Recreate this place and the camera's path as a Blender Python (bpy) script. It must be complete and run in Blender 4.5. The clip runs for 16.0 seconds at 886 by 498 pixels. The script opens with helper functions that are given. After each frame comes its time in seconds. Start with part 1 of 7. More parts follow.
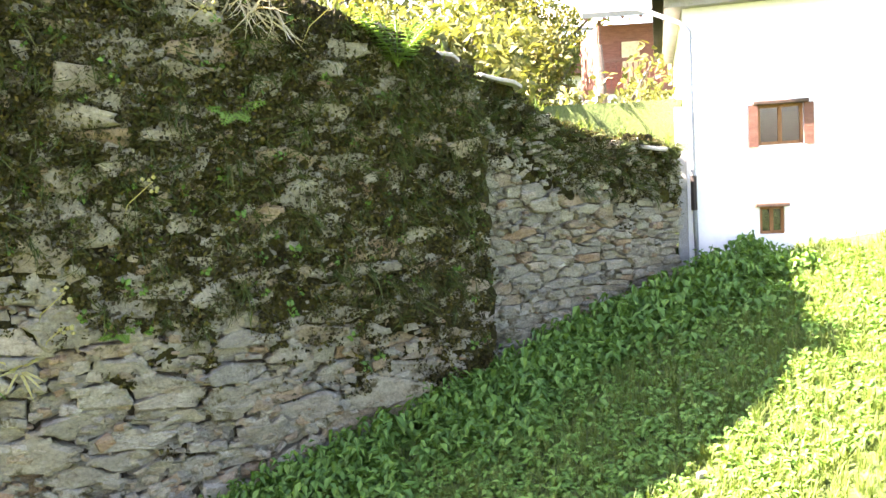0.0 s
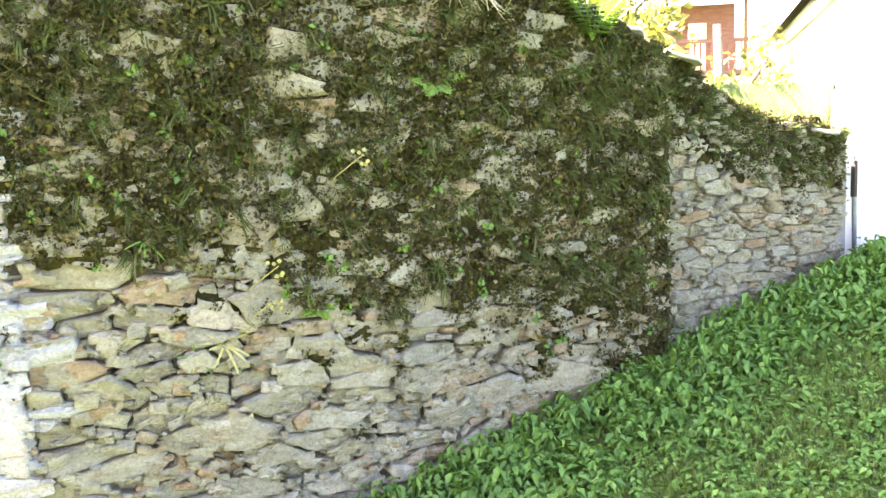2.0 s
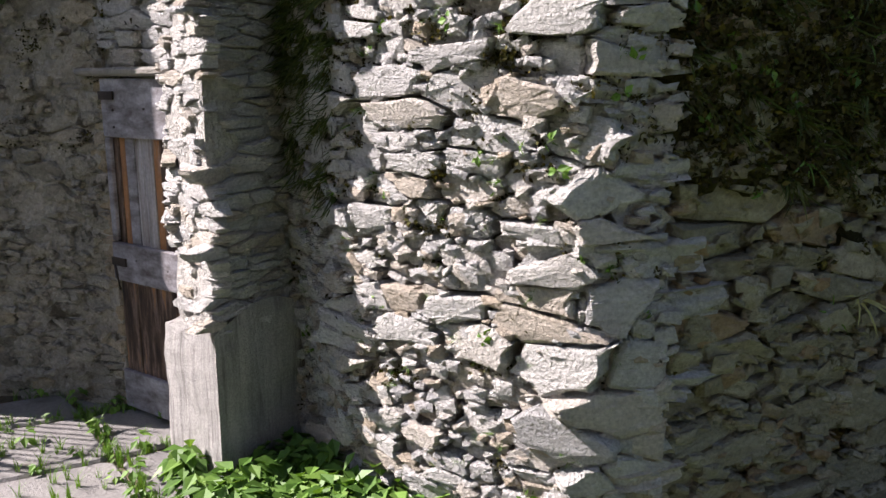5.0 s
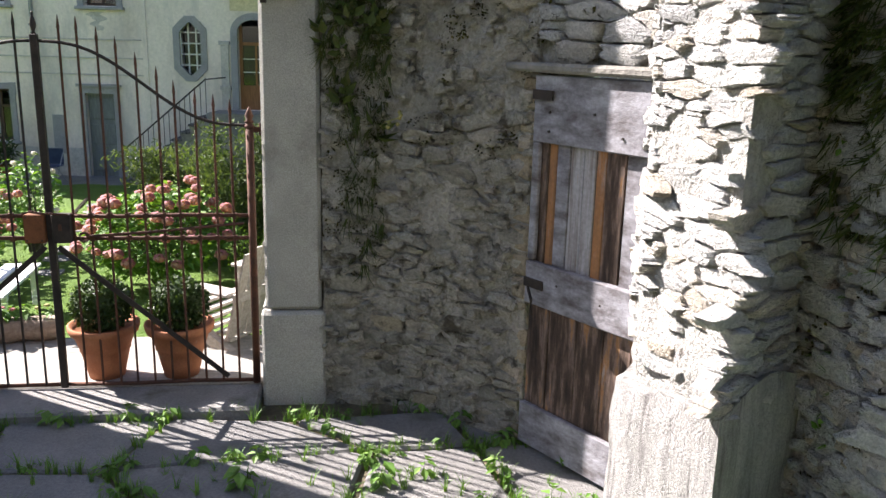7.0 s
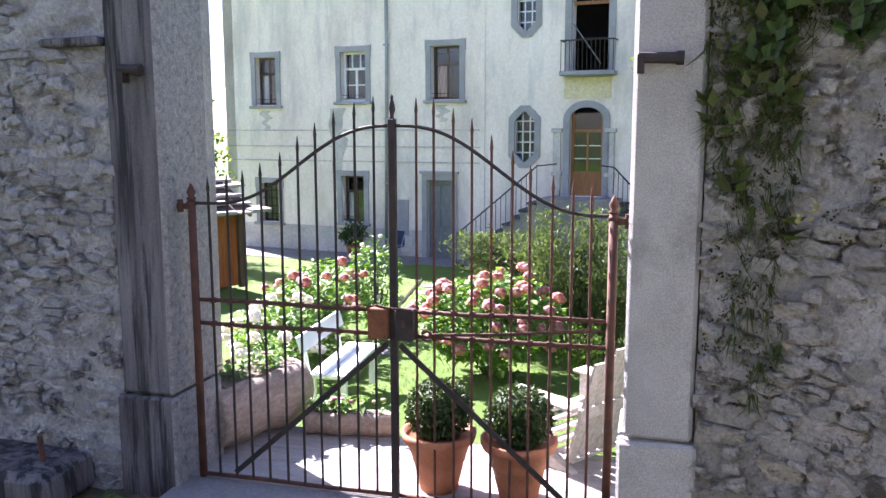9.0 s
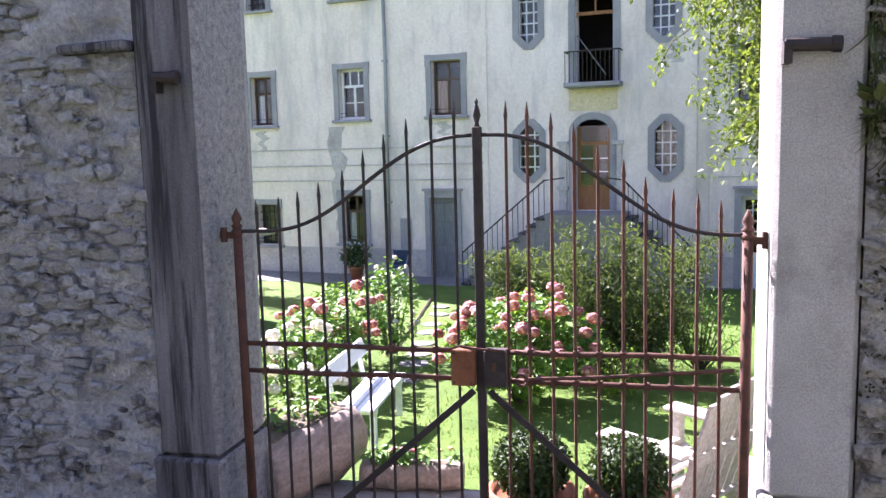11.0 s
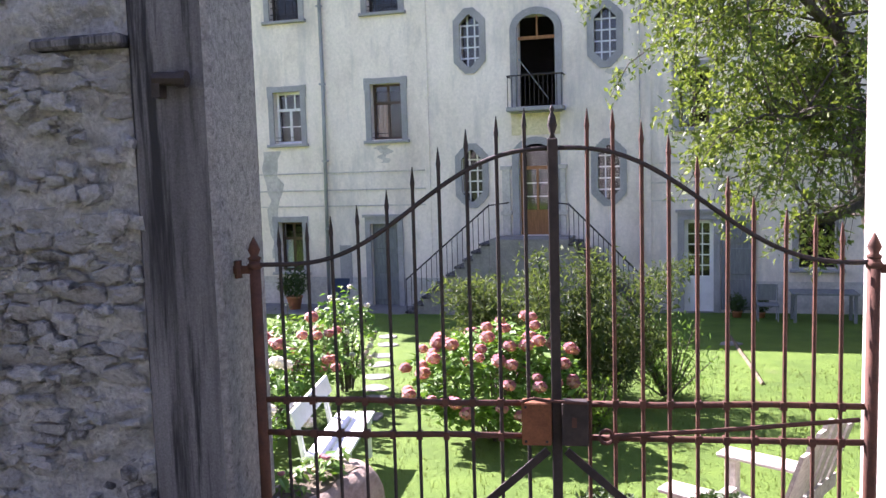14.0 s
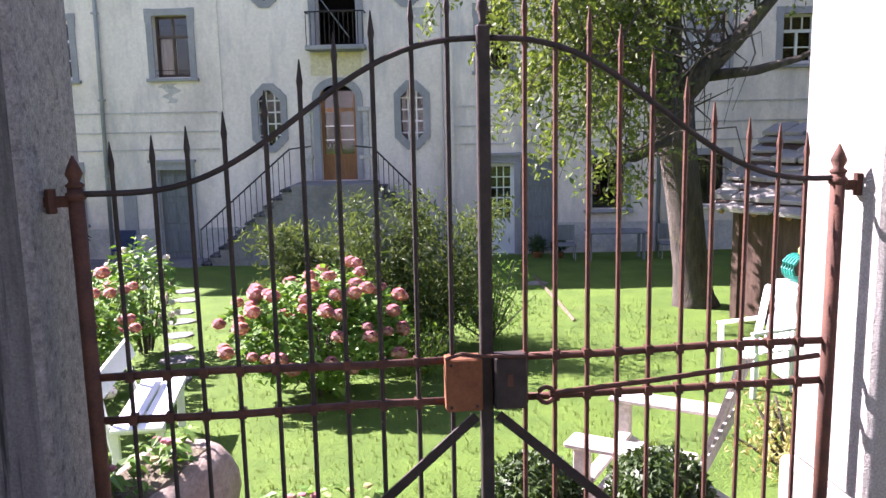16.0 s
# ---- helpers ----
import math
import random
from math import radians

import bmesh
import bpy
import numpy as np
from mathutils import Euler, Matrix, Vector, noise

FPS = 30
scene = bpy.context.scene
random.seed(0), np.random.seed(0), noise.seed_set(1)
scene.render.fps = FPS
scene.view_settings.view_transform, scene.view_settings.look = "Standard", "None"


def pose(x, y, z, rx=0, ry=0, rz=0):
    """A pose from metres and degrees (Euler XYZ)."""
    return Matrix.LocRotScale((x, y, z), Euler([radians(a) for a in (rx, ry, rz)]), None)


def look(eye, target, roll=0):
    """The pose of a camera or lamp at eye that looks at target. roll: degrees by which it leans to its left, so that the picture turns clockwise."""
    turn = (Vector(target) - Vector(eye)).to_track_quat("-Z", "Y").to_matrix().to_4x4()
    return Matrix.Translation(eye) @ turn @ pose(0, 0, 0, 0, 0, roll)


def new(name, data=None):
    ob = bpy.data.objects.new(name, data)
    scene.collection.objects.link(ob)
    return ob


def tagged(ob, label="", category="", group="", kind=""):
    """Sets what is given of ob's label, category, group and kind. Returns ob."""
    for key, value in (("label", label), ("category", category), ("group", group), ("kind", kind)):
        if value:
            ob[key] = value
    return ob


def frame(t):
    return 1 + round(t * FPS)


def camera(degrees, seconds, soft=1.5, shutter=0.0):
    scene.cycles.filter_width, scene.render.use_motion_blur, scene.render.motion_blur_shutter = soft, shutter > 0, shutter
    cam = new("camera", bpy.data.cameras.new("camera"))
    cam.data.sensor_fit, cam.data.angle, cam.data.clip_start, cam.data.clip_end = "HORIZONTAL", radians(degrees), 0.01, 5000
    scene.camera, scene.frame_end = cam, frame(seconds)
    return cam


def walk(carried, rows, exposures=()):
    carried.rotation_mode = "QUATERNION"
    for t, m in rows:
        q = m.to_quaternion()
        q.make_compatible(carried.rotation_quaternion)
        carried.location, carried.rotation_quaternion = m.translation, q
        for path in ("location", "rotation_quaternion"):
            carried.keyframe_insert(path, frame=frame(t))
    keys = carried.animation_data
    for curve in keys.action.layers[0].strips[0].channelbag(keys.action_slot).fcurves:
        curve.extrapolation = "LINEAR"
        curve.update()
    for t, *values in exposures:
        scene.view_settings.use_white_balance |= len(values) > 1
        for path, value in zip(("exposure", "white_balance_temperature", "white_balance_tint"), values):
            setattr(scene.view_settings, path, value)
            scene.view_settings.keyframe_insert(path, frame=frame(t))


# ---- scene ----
cam = camera(56.5, 16.0)
PATH = [
    (0, (4.677, -7.25, 1.694), (5.628, -5.278, 1.473), -3.5),
    (0.5, (4.559, -7.129, 1.662), (5.462, -5.137, 1.428), -3.4),
    (1, (4.469, -7.055, 1.655), (5.333, -5.046, 1.413), -3.4),
    (1.5, (4.246, -6.917, 1.668), (5.129, -4.917, 1.422), -3.2),
    (2, (3.971, -6.772, 1.715), (4.862, -4.778, 1.447), -2.3),
    (2.5, (3.655, -6.624, 1.711), (4.518, -4.62, 1.429), -1.9),
    (3, (3.409, -6.492, 1.682), (4.274, -4.491, 1.386), -1.9),
    (3.2, (3.358, -6.47, 1.683), (4.242, -4.481, 1.361), -1.2),
    (5.3, (1.932, -4.904, 1.638), (2.804, -2.936, 1.18), -0.1),
    (5.5, (1.837, -4.812, 1.658), (2.68, -2.836, 1.184), -0.6),
    (6, (1.683, -4.616, 1.662), (2.325, -2.57, 1.168), 1.5),
    (6.5, (1.581, -4.354, 1.711), (2.012, -2.255, 1.211), 1.0),
    (7, (1.415, -4.168, 1.761), (1.695, -2.052, 1.233), 1.5),
    (7.5, (1.391, -3.961, 1.708), (1.388, -1.821, 1.198), 0.2),
    (8, (1.32, -3.682, 1.695), (1.111, -1.541, 1.233), -0.6),
    (8.5, (1.229, -3.626, 1.73), (0.838, -1.495, 1.345), -0.1),
    (9, (1.165, -3.499, 1.719), (0.665, -1.584, 1.43), -0.1),
    (9.5, (1.009, -3.359, 1.71), (0.502, -1.442, 1.454), -1.2),
    (12, (0.483, -2.928, 1.692), (0.05, -0.991, 1.451), -1.9),
    (12.5, (0.413, -2.853, 1.704), (0.046, -0.894, 1.532), -2.0),
    (13, (0.344, -2.776, 1.682), (0.005, -0.805, 1.641), 0.9),
    (13.5, (0.22, -2.74, 1.677), (-0.098, -0.768, 1.573), -0.2),
    (14, (0.061, -2.667, 1.673), (-0.235, -0.698, 1.482), -1.7),
    (14.5, (-0.003, -2.57, 1.658), (-0.246, -0.604, 1.382), -2.6),
    (15, (-0.047, -2.399, 1.608), (-0.177, -0.416, 1.381), -3.2),
    (15.5, (-0.186, -2.224, 1.567), (-0.151, -0.243, 1.293), -4.4),
    (16, (-0.309, -2.102, 1.55), (-0.102, -0.139, 1.223), -1.2),
]
walk(cam, [(t, look(e, g, r)) for t, e, g, r in PATH],
     exposures=[(0, 4.55, 6900, 28), (0.5, 4.95, 6900, 29), (1.5, 5.3, 7000, 28), (2.5, 5.5, 7000, 29), (3.2, 5.2, 7000, 30), (5.3, 1.5, 6350, 22), (6.0, 1.75, 6350, 20), (7.0, 2.2, 6350, 18), (8, 2.8, 5850, 31), (9, 3.0, 5800, 34), (12, 2.85, 5900, 39), (16, 2.65, 6050, 40)])

# ---- daylight ----
SUN_AZ = math.atan2(-0.825, 0.565)   # turned from +y, to the sun
SUN_EL = radians(39.5)
to_sun = Vector((-0.825, 0.565, 0)).normalized() * math.cos(SUN_EL) + Vector((0, 0, math.sin(SUN_EL)))
world = bpy.data.worlds.new("sky")
scene.world = world
world.use_nodes = True
wn = world.node_tree
sky = wn.nodes.new("ShaderNodeTexSky")
sky.sky_type = "NISHITA"
sky.sun_disc = False
sky.sun_elevation = SUN_EL
sky.sun_rotation = SUN_AZ
wn.links.new(sky.outputs[0], wn.nodes["Background"].inputs[0])
wn.nodes["Background"].inputs[1].default_value = 0.052
sun = new("sun", bpy.data.lights.new("sun", "SUN"))
sun.data.energy, sun.data.angle, sun.data.color = 5.0, radians(0.53), (1, 0.95, 0.87)
sun.matrix_world = look(to_sun * 50, (0, 0, 0))

# ---- materials ----
def ramp(nt, stops, fac):
    r = nt.nodes.new("ShaderNodeValToRGB")
    e = r.color_ramp.elements
    while len(e) < len(stops):
        e.new(0.5)
    for el, (p, c) in zip(e, stops):
        el.position, el.color = p, (*c, 1)
    nt.links.new(fac, r.inputs[0])
    return r.outputs[0]


def noise_of(nt, vec, scale, detail=5, rough=0.6, stretch=None):
    n = nt.nodes.new("ShaderNodeTexNoise")
    n.inputs["Scale"].default_value, n.inputs["Detail"].default_value, n.inputs["Roughness"].default_value = scale, detail, rough
    if stretch:
        mp = nt.nodes.new("ShaderNodeMapping")
        mp.inputs["Scale"].default_value = stretch
        nt.links.new(vec, mp.inputs[0])
        vec = mp.outputs[0]
    nt.links.new(vec, n.inputs["Vector"])
    return n.outputs[0]


def mixed(nt, a, b, fac, kind="MIX"):
    m = nt.nodes.new("ShaderNodeMix")
    m.data_type, m.blend_type = "RGBA", kind
    for sock, v in ((m.inputs[6], a), (m.inputs[7], b)):
        if isinstance(v, tuple):
            sock.default_value = (*v, 1)
        else:
            nt.links.new(v, sock)
    if isinstance(fac, (int, float)):
        m.inputs[0].default_value = fac
    else:
        nt.links.new(fac, m.inputs[0])
    return m.outputs[2]


def step_of(nt, val, lo, hi, out=1.0):
    m = nt.nodes.new("ShaderNodeMapRange")
    m.inputs[1].default_value, m.inputs[2].default_value, m.inputs[4].default_value = lo, hi, out
    nt.links.new(val, m.inputs[0])
    return m.outputs[0]


def material(name, stops, scale=3.0, fine=60.0, rough=0.85, bump=0.4, rnd="", rnd_stops=None, rnd_mix=0.6,
             patch=None, patch_at=(0.55, 0.65), patch_scale=4.0, metal=0.0, stretch=None, dist=0.01, leaf=0.0, spec=0.3, grain=0.65, patch_stretch=None):
    """Two scales of colour variation, a patch colour with its own shape, bump, and variation from piece to piece."""
    m = bpy.data.materials.new(name)
    m.use_nodes = True
    nt = m.node_tree
    b = nt.nodes["Principled BSDF"]
    pos = nt.nodes.new("ShaderNodeNewGeometry")
    vec = pos.outputs["Position"]
    col = ramp(nt, stops, noise_of(nt, vec, scale, 6, 0.65, stretch))
    if rnd:
        src = nt.nodes.new("ShaderNodeObjectInfo").outputs["Random"] if rnd == "object" else pos.outputs["Random Per Island"]
        col = mixed(nt, col, ramp(nt, rnd_stops, src), rnd_mix)
    fn = noise_of(nt, vec, fine, 4, 0.7)
    col = mixed(nt, col, ramp(nt, [(0.25, (0.55, 0.55, 0.55)), (0.75, (1.25, 1.25, 1.25))], fn), grain, "MULTIPLY")
    if patch:
        col = mixed(nt, col, patch, step_of(nt, noise_of(nt, vec, patch_scale, 7, 0.7, patch_stretch), *patch_at))
    nt.links.new(col, b.inputs["Base Color"])
    rr = nt.nodes.new("ShaderNodeMapRange")
    rr.inputs[3].default_value, rr.inputs[4].default_value = max(0.05, rough - 0.12), min(1, rough + 0.12)
    nt.links.new(fn, rr.inputs[0])
    nt.links.new(rr.outputs[0], b.inputs["Roughness"])
    b.inputs["Metallic"].default_value, b.inputs["Specular IOR Level"].default_value = metal, spec
    if bump:
        ad = nt.nodes.new("ShaderNodeMath")
        ad.operation = "ADD"
        nt.links.new(fn, ad.inputs[0])
        nt.links.new(noise_of(nt, vec, max(scale, fine * 0.25), 7, 0.7, stretch), ad.inputs[1])
        bp = nt.nodes.new("ShaderNodeBump")
        bp.inputs["Strength"].default_value, bp.inputs["Distance"].default_value = bump, dist
        nt.links.new(ad.outputs[0], bp.inputs["Height"])
        nt.links.new(bp.outputs[0], b.inputs["Normal"])
    if leaf:
        tr = nt.nodes.new("ShaderNodeBsdfTranslucent")
        nt.links.new(mixed(nt, col, (1.0, 1.0, 0.35), 0.9, "MULTIPLY"), tr.inputs[0])
        mx = nt.nodes.new("ShaderNodeMixShader")
        mx.inputs[0].default_value = leaf
        nt.links.new(b.outputs[0], mx.inputs[1])
        nt.links.new(tr.outputs[0], mx.inputs[2])
        nt.links.new(mx.outputs[0], nt.nodes["Material Output"].inputs[0])
    return m


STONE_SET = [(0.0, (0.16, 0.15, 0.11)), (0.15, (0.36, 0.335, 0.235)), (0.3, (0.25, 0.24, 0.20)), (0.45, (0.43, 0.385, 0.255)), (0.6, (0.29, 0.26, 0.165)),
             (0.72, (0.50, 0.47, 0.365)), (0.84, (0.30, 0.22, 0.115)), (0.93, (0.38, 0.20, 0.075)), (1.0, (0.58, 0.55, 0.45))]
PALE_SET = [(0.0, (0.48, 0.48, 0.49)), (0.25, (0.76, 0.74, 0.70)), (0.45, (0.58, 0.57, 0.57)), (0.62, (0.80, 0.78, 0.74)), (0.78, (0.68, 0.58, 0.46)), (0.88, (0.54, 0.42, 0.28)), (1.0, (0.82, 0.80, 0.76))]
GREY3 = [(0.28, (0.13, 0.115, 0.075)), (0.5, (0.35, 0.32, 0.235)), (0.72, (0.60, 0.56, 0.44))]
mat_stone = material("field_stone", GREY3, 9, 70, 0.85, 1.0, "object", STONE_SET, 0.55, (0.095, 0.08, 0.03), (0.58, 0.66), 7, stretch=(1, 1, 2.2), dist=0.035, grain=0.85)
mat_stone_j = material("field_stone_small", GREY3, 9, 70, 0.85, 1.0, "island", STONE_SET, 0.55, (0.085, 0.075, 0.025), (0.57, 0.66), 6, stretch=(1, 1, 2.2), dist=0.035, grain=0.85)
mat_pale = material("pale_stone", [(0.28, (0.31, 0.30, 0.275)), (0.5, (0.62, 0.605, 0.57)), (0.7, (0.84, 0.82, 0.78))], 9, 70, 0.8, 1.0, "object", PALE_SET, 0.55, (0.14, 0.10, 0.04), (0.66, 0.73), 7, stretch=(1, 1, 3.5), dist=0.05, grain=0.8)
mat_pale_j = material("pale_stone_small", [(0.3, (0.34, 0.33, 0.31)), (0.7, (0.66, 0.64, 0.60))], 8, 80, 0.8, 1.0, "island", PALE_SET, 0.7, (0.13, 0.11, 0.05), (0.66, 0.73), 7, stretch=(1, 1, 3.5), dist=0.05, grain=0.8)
WALL_SET = [(0.0, (0.29, 0.27, 0.235)), (0.4, (0.46, 0.43, 0.375)), (0.7, (0.56, 0.52, 0.45)), (1.0, (0.58, 0.495, 0.375))]
mat_wall_j = material("render_washed_stone", GREY3, 7, 60, 0.9, 1.0, "object", WALL_SET, 0.6, (0.10, 0.085, 0.06), (0.54, 0.64), 6, stretch=(1, 1, 2), dist=0.04, grain=0.85)
WALL_G = [(0.0, (0.38, 0.37, 0.35)), (0.5, (0.56, 0.55, 0.52)), (1.0, (0.68, 0.66, 0.62))]
mat_wall_g = material("grey_washed_stone", [(0.3, (0.28, 0.27, 0.25)), (0.7, (0.52, 0.50, 0.47))], 7, 60, 0.9, 0.9, "object", WALL_G, 0.6, (0.12, 0.11, 0.10), (0.54, 0.64), 6, stretch=(1, 1, 1.6), dist=0.05, grain=0.85)
mat_bed_pale = material("pale_joint_earth", [(0.3, (0.10, 0.08, 0.05)), (0.5, (0.22, 0.19, 0.14)), (0.7, (0.36, 0.33, 0.27))], 14, 60, 0.95, 1.0, patch=(0.09, 0.075, 0.025), patch_at=(0.5, 0.62), patch_scale=6, dist=0.02)
mat_bed = material("earth_and_mortar", [(0.3, (0.065, 0.052, 0.03)), (0.7, (0.19, 0.16, 0.10))], 9, 50, 0.95, 0.9, dist=0.02)
mat_lime = material("old_lime_render", [(0.25, (0.29, 0.265, 0.225)), (0.5, (0.51, 0.475, 0.405)), (0.75, (0.68, 0.63, 0.54))], 3.5, 45, 0.92, 1.0,
                    patch=(0.09, 0.08, 0.06), patch_at=(0.55, 0.66), patch_scale=5, dist=0.05, grain=0.85)
mat_quoin = material("tan_quoin_stone", [(0.3, (0.30, 0.24, 0.16)), (0.7, (0.52, 0.43, 0.31))], 6, 60, 0.9, 1.0, "object", [(0, (0.34, 0.30, 0.24)), (0.5, (0.50, 0.40, 0.27)), (1, (0.58, 0.50, 0.38))], 0.6, (0.12, 0.10, 0.07), (0.58, 0.68), 8, stretch=(1, 1, 2), dist=0.03, grain=0.85)
mat_lime_grey = material("grey_lime_render", [(0.25, (0.36, 0.35, 0.33)), (0.5, (0.64, 0.62, 0.575)), (0.75, (0.80, 0.78, 0.73))], 6, 45, 0.92, 1.0,
                         patch=(0.15, 0.14, 0.13), patch_at=(0.60, 0.68), patch_scale=6, dist=0.06, grain=0.9)
mat_granite = material("granite", [(0.3, (0.33, 0.315, 0.275)), (0.7, (0.46, 0.44, 0.39))], 2.5, 150, 0.8, 0.5, patch=(0.14, 0.125, 0.11), patch_at=(0.56, 0.8), patch_scale=2.2, grain=1.0)
mat_granite_dark = material("weathered_granite", [(0.3, (0.06, 0.056, 0.056)), (0.7, (0.19, 0.182, 0.18))], 2.0, 150, 0.8, 0.5, patch=(0.022, 0.021, 0.022),
                            patch_at=(0.46, 0.56), patch_scale=2.2, stretch=(6, 6, 0.6), patch_stretch=(7, 7, 0.35), grain=0.9)
mat_reveal = material("coarse_pitted_granite", [(0.3, (0.30, 0.29, 0.275)), (0.7, (0.58, 0.565, 0.53))], 30, 110, 0.85, 1.0, patch=(0.20, 0.19, 0.18), patch_at=(0.56, 0.66), patch_scale=28, dist=0.03, grain=1.0)
mat_paving = material("paving_stone", [(0.3, (0.10, 0.097, 0.095)), (0.7, (0.23, 0.222, 0.21))], 3.2, 70, 0.75, 0.8, "object",
                      [(0, (0.17, 0.165, 0.16)), (1, (0.30, 0.285, 0.265))], 0.4, (0.09, 0.085, 0.06), (0.57, 0.72), 3, grain=0.8)
mat_deck = material("pale_worn_slab", [(0.3, (0.23, 0.215, 0.19)), (0.7, (0.36, 0.34, 0.305))], 3, 70, 0.8, 0.4, stretch=(1, 6, 1))
mat_soil = material("soil_and_turf", [(0.3, (0.05, 0.075, 0.018)), (0.7, (0.10, 0.14, 0.03))], 3, 40, 0.95, 0.8, patch=(0.10, 0.085, 0.05), patch_at=(0.66, 0.76), patch_scale=1.2, dist=0.03)
mat_lawn = material("lawn", [(0.3, (0.063, 0.125, 0.012)), (0.7, (0.112, 0.195, 0.02))], 1.6, 55, 0.95, 0.9, patch=(0.13, 0.145, 0.05), patch_at=(0.62, 0.8), patch_scale=0.9, dist=0.03)
mat_moss = material("moss", [(0.3, (0.027, 0.021, 0.007)), (0.7, (0.075, 0.064, 0.014))], 3, 90, 0.95, 0, "island",
                    [(0, (0.024, 0.015, 0.008)), (0.45, (0.028, 0.028, 0.007)), (0.8, (0.075, 0.075, 0.014)), (1, (0.18, 0.145, 0.03))], 0.6, leaf=0.15)
mat_cushion = material("moss_cushion", [(0.25, (0.016, 0.012, 0.006)), (0.45, (0.034, 0.028, 0.009)), (0.6, (0.065, 0.06, 0.012)), (0.78, (0.13, 0.11, 0.022))], 5, 130, 0.98, 1.0, "island", [(0, (0.02, 0.013, 0.007)), (0.5, (0.036, 0.034, 0.009)), (1, (0.11, 0.098, 0.017))], 0.5, dist=0.03, spec=0.1, grain=1.0)
LEAFS = [(0, (0.08, 0.17, 0.025)), (0.5, (0.13, 0.27, 0.04)), (1, (0.22, 0.36, 0.07))]
mat_herb = material("herb_leaf", [(0.3, (0.08, 0.17, 0.025)), (0.7, (0.13, 0.24, 0.045))], 5, 60, 0.55, 0, "island", LEAFS, 0.7, leaf=0.3)
mat_nettle = material("nettle_leaf", [(0.3, (0.065, 0.15, 0.022)), (0.7, (0.12, 0.23, 0.04))], 4, 60, 0.5, 0, "island", [(0, (0.05, 0.12, 0.018)), (0.6, (0.115, 0.23, 0.038)), (1, (0.20, 0.33, 0.06))], 0.65, leaf=0.3)
mat_grass = material("grass_blade", [(0.3, (0.08, 0.135, 0.018)), (0.7, (0.14, 0.20, 0.03))], 2, 60, 0.6, 0, "island",
                     [(0, (0.055, 0.095, 0.015)), (0.6, (0.12, 0.175, 0.03)), (1, (0.20, 0.21, 0.07))], 0.6, leaf=0.35)
# grass colour about halved: the shade on the wall faces is in the colour
mat_grass_shaded = material("shade_darkened_grass", [(0.3, (0.035, 0.055, 0.012)), (0.7, (0.07, 0.10, 0.02))], 2, 60, 0.7, 0, "island",
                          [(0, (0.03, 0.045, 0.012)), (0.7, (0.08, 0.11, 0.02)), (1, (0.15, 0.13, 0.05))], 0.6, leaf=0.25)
mat_fern = material("fern_leaf", [(0.3, (0.10, 0.20, 0.03)), (0.7, (0.17, 0.28, 0.05))], 5, 60, 0.55, 0, leaf=0.4)
mat_straw = material("yellow_leaf", [(0.3, (0.30, 0.29, 0.10)), (0.7, (0.42, 0.38, 0.16))], 5, 60, 0.6, 0, leaf=0.3)
mat_dry = material("dry_stem", [(0.3, (0.34, 0.29, 0.18)), (0.7, (0.50, 0.45, 0.32))], 5, 60, 0.7, 0, leaf=0.2)
mat_box = material("boxwood_leaf", [(0.3, (0.02, 0.045, 0.012)), (0.7, (0.05, 0.09, 0.02))], 5, 60, 0.5, 0, "island",
                   [(0, (0.015, 0.035, 0.01)), (1, (0.07, 0.12, 0.025))], 0.6, leaf=0.2)
mat_tree = material("tree_leaf", [(0.3, (0.08, 0.13, 0.03)), (0.7, (0.16, 0.21, 0.055))], 2, 60, 0.5, 0, "island",
                    [(0, (0.05, 0.09, 0.02)), (1, (0.20, 0.25, 0.07))], 0.6, leaf=0.5)
mat_wood_far = material("sunlit_tree_leaf", [(0.3, (0.09, 0.11, 0.02)), (0.7, (0.16, 0.17, 0.045))], 1, 40, 0.6, 0, "island",
                        [(0, (0.06, 0.08, 0.015)), (1, (0.22, 0.20, 0.07))], 0.6, leaf=0.4)
mat_flower = material("pink_petal", [(0.3, (0.36, 0.12, 0.13)), (0.7, (0.48, 0.22, 0.21))], 6, 80, 0.6, 0, "island",
                      [(0, (0.24, 0.06, 0.08)), (0.6, (0.42, 0.15, 0.16)), (1, (0.52, 0.31, 0.23))], 0.7, leaf=0.25)
mat_white_flower = material("white_petal", [(0.3, (0.6, 0.55, 0.55)), (0.7, (0.75, 0.7, 0.72))], 6, 80, 0.6, 0, leaf=0.25)
mat_bark = material("bark", [(0.3, (0.045, 0.038, 0.03)), (0.7, (0.13, 0.11, 0.085))], 5, 40, 0.95, 1.0, patch=(0.12, 0.13, 0.04), patch_at=(0.6, 0.7), patch_scale=3, stretch=(3, 3, 0.6), dist=0.03)
mat_iron = material("rusted_iron", [(0.3, (0.055, 0.030, 0.022)), (0.7, (0.13, 0.055, 0.032))], 14, 150, 0.75, 0.4, metal=0.25, dist=0.003)
mat_iron_dark = material("dark_iron", [(0.3, (0.025, 0.022, 0.020)), (0.7, (0.06, 0.045, 0.038))], 14, 150, 0.65, 0.3, metal=0.4, dist=0.003)
mat_rust = material("orange_rust_plate", [(0.3, (0.13, 0.05, 0.022)), (0.7, (0.25, 0.10, 0.04))], 10, 130, 0.8, 0.3, metal=0.2, dist=0.003)
mat_terra = material("terracotta", [(0.3, (0.33, 0.12, 0.055)), (0.7, (0.46, 0.19, 0.09))], 5, 90, 0.8, 0.25, patch=(0.42, 0.30, 0.22), patch_at=(0.64, 0.74), patch_scale=7, dist=0.004)
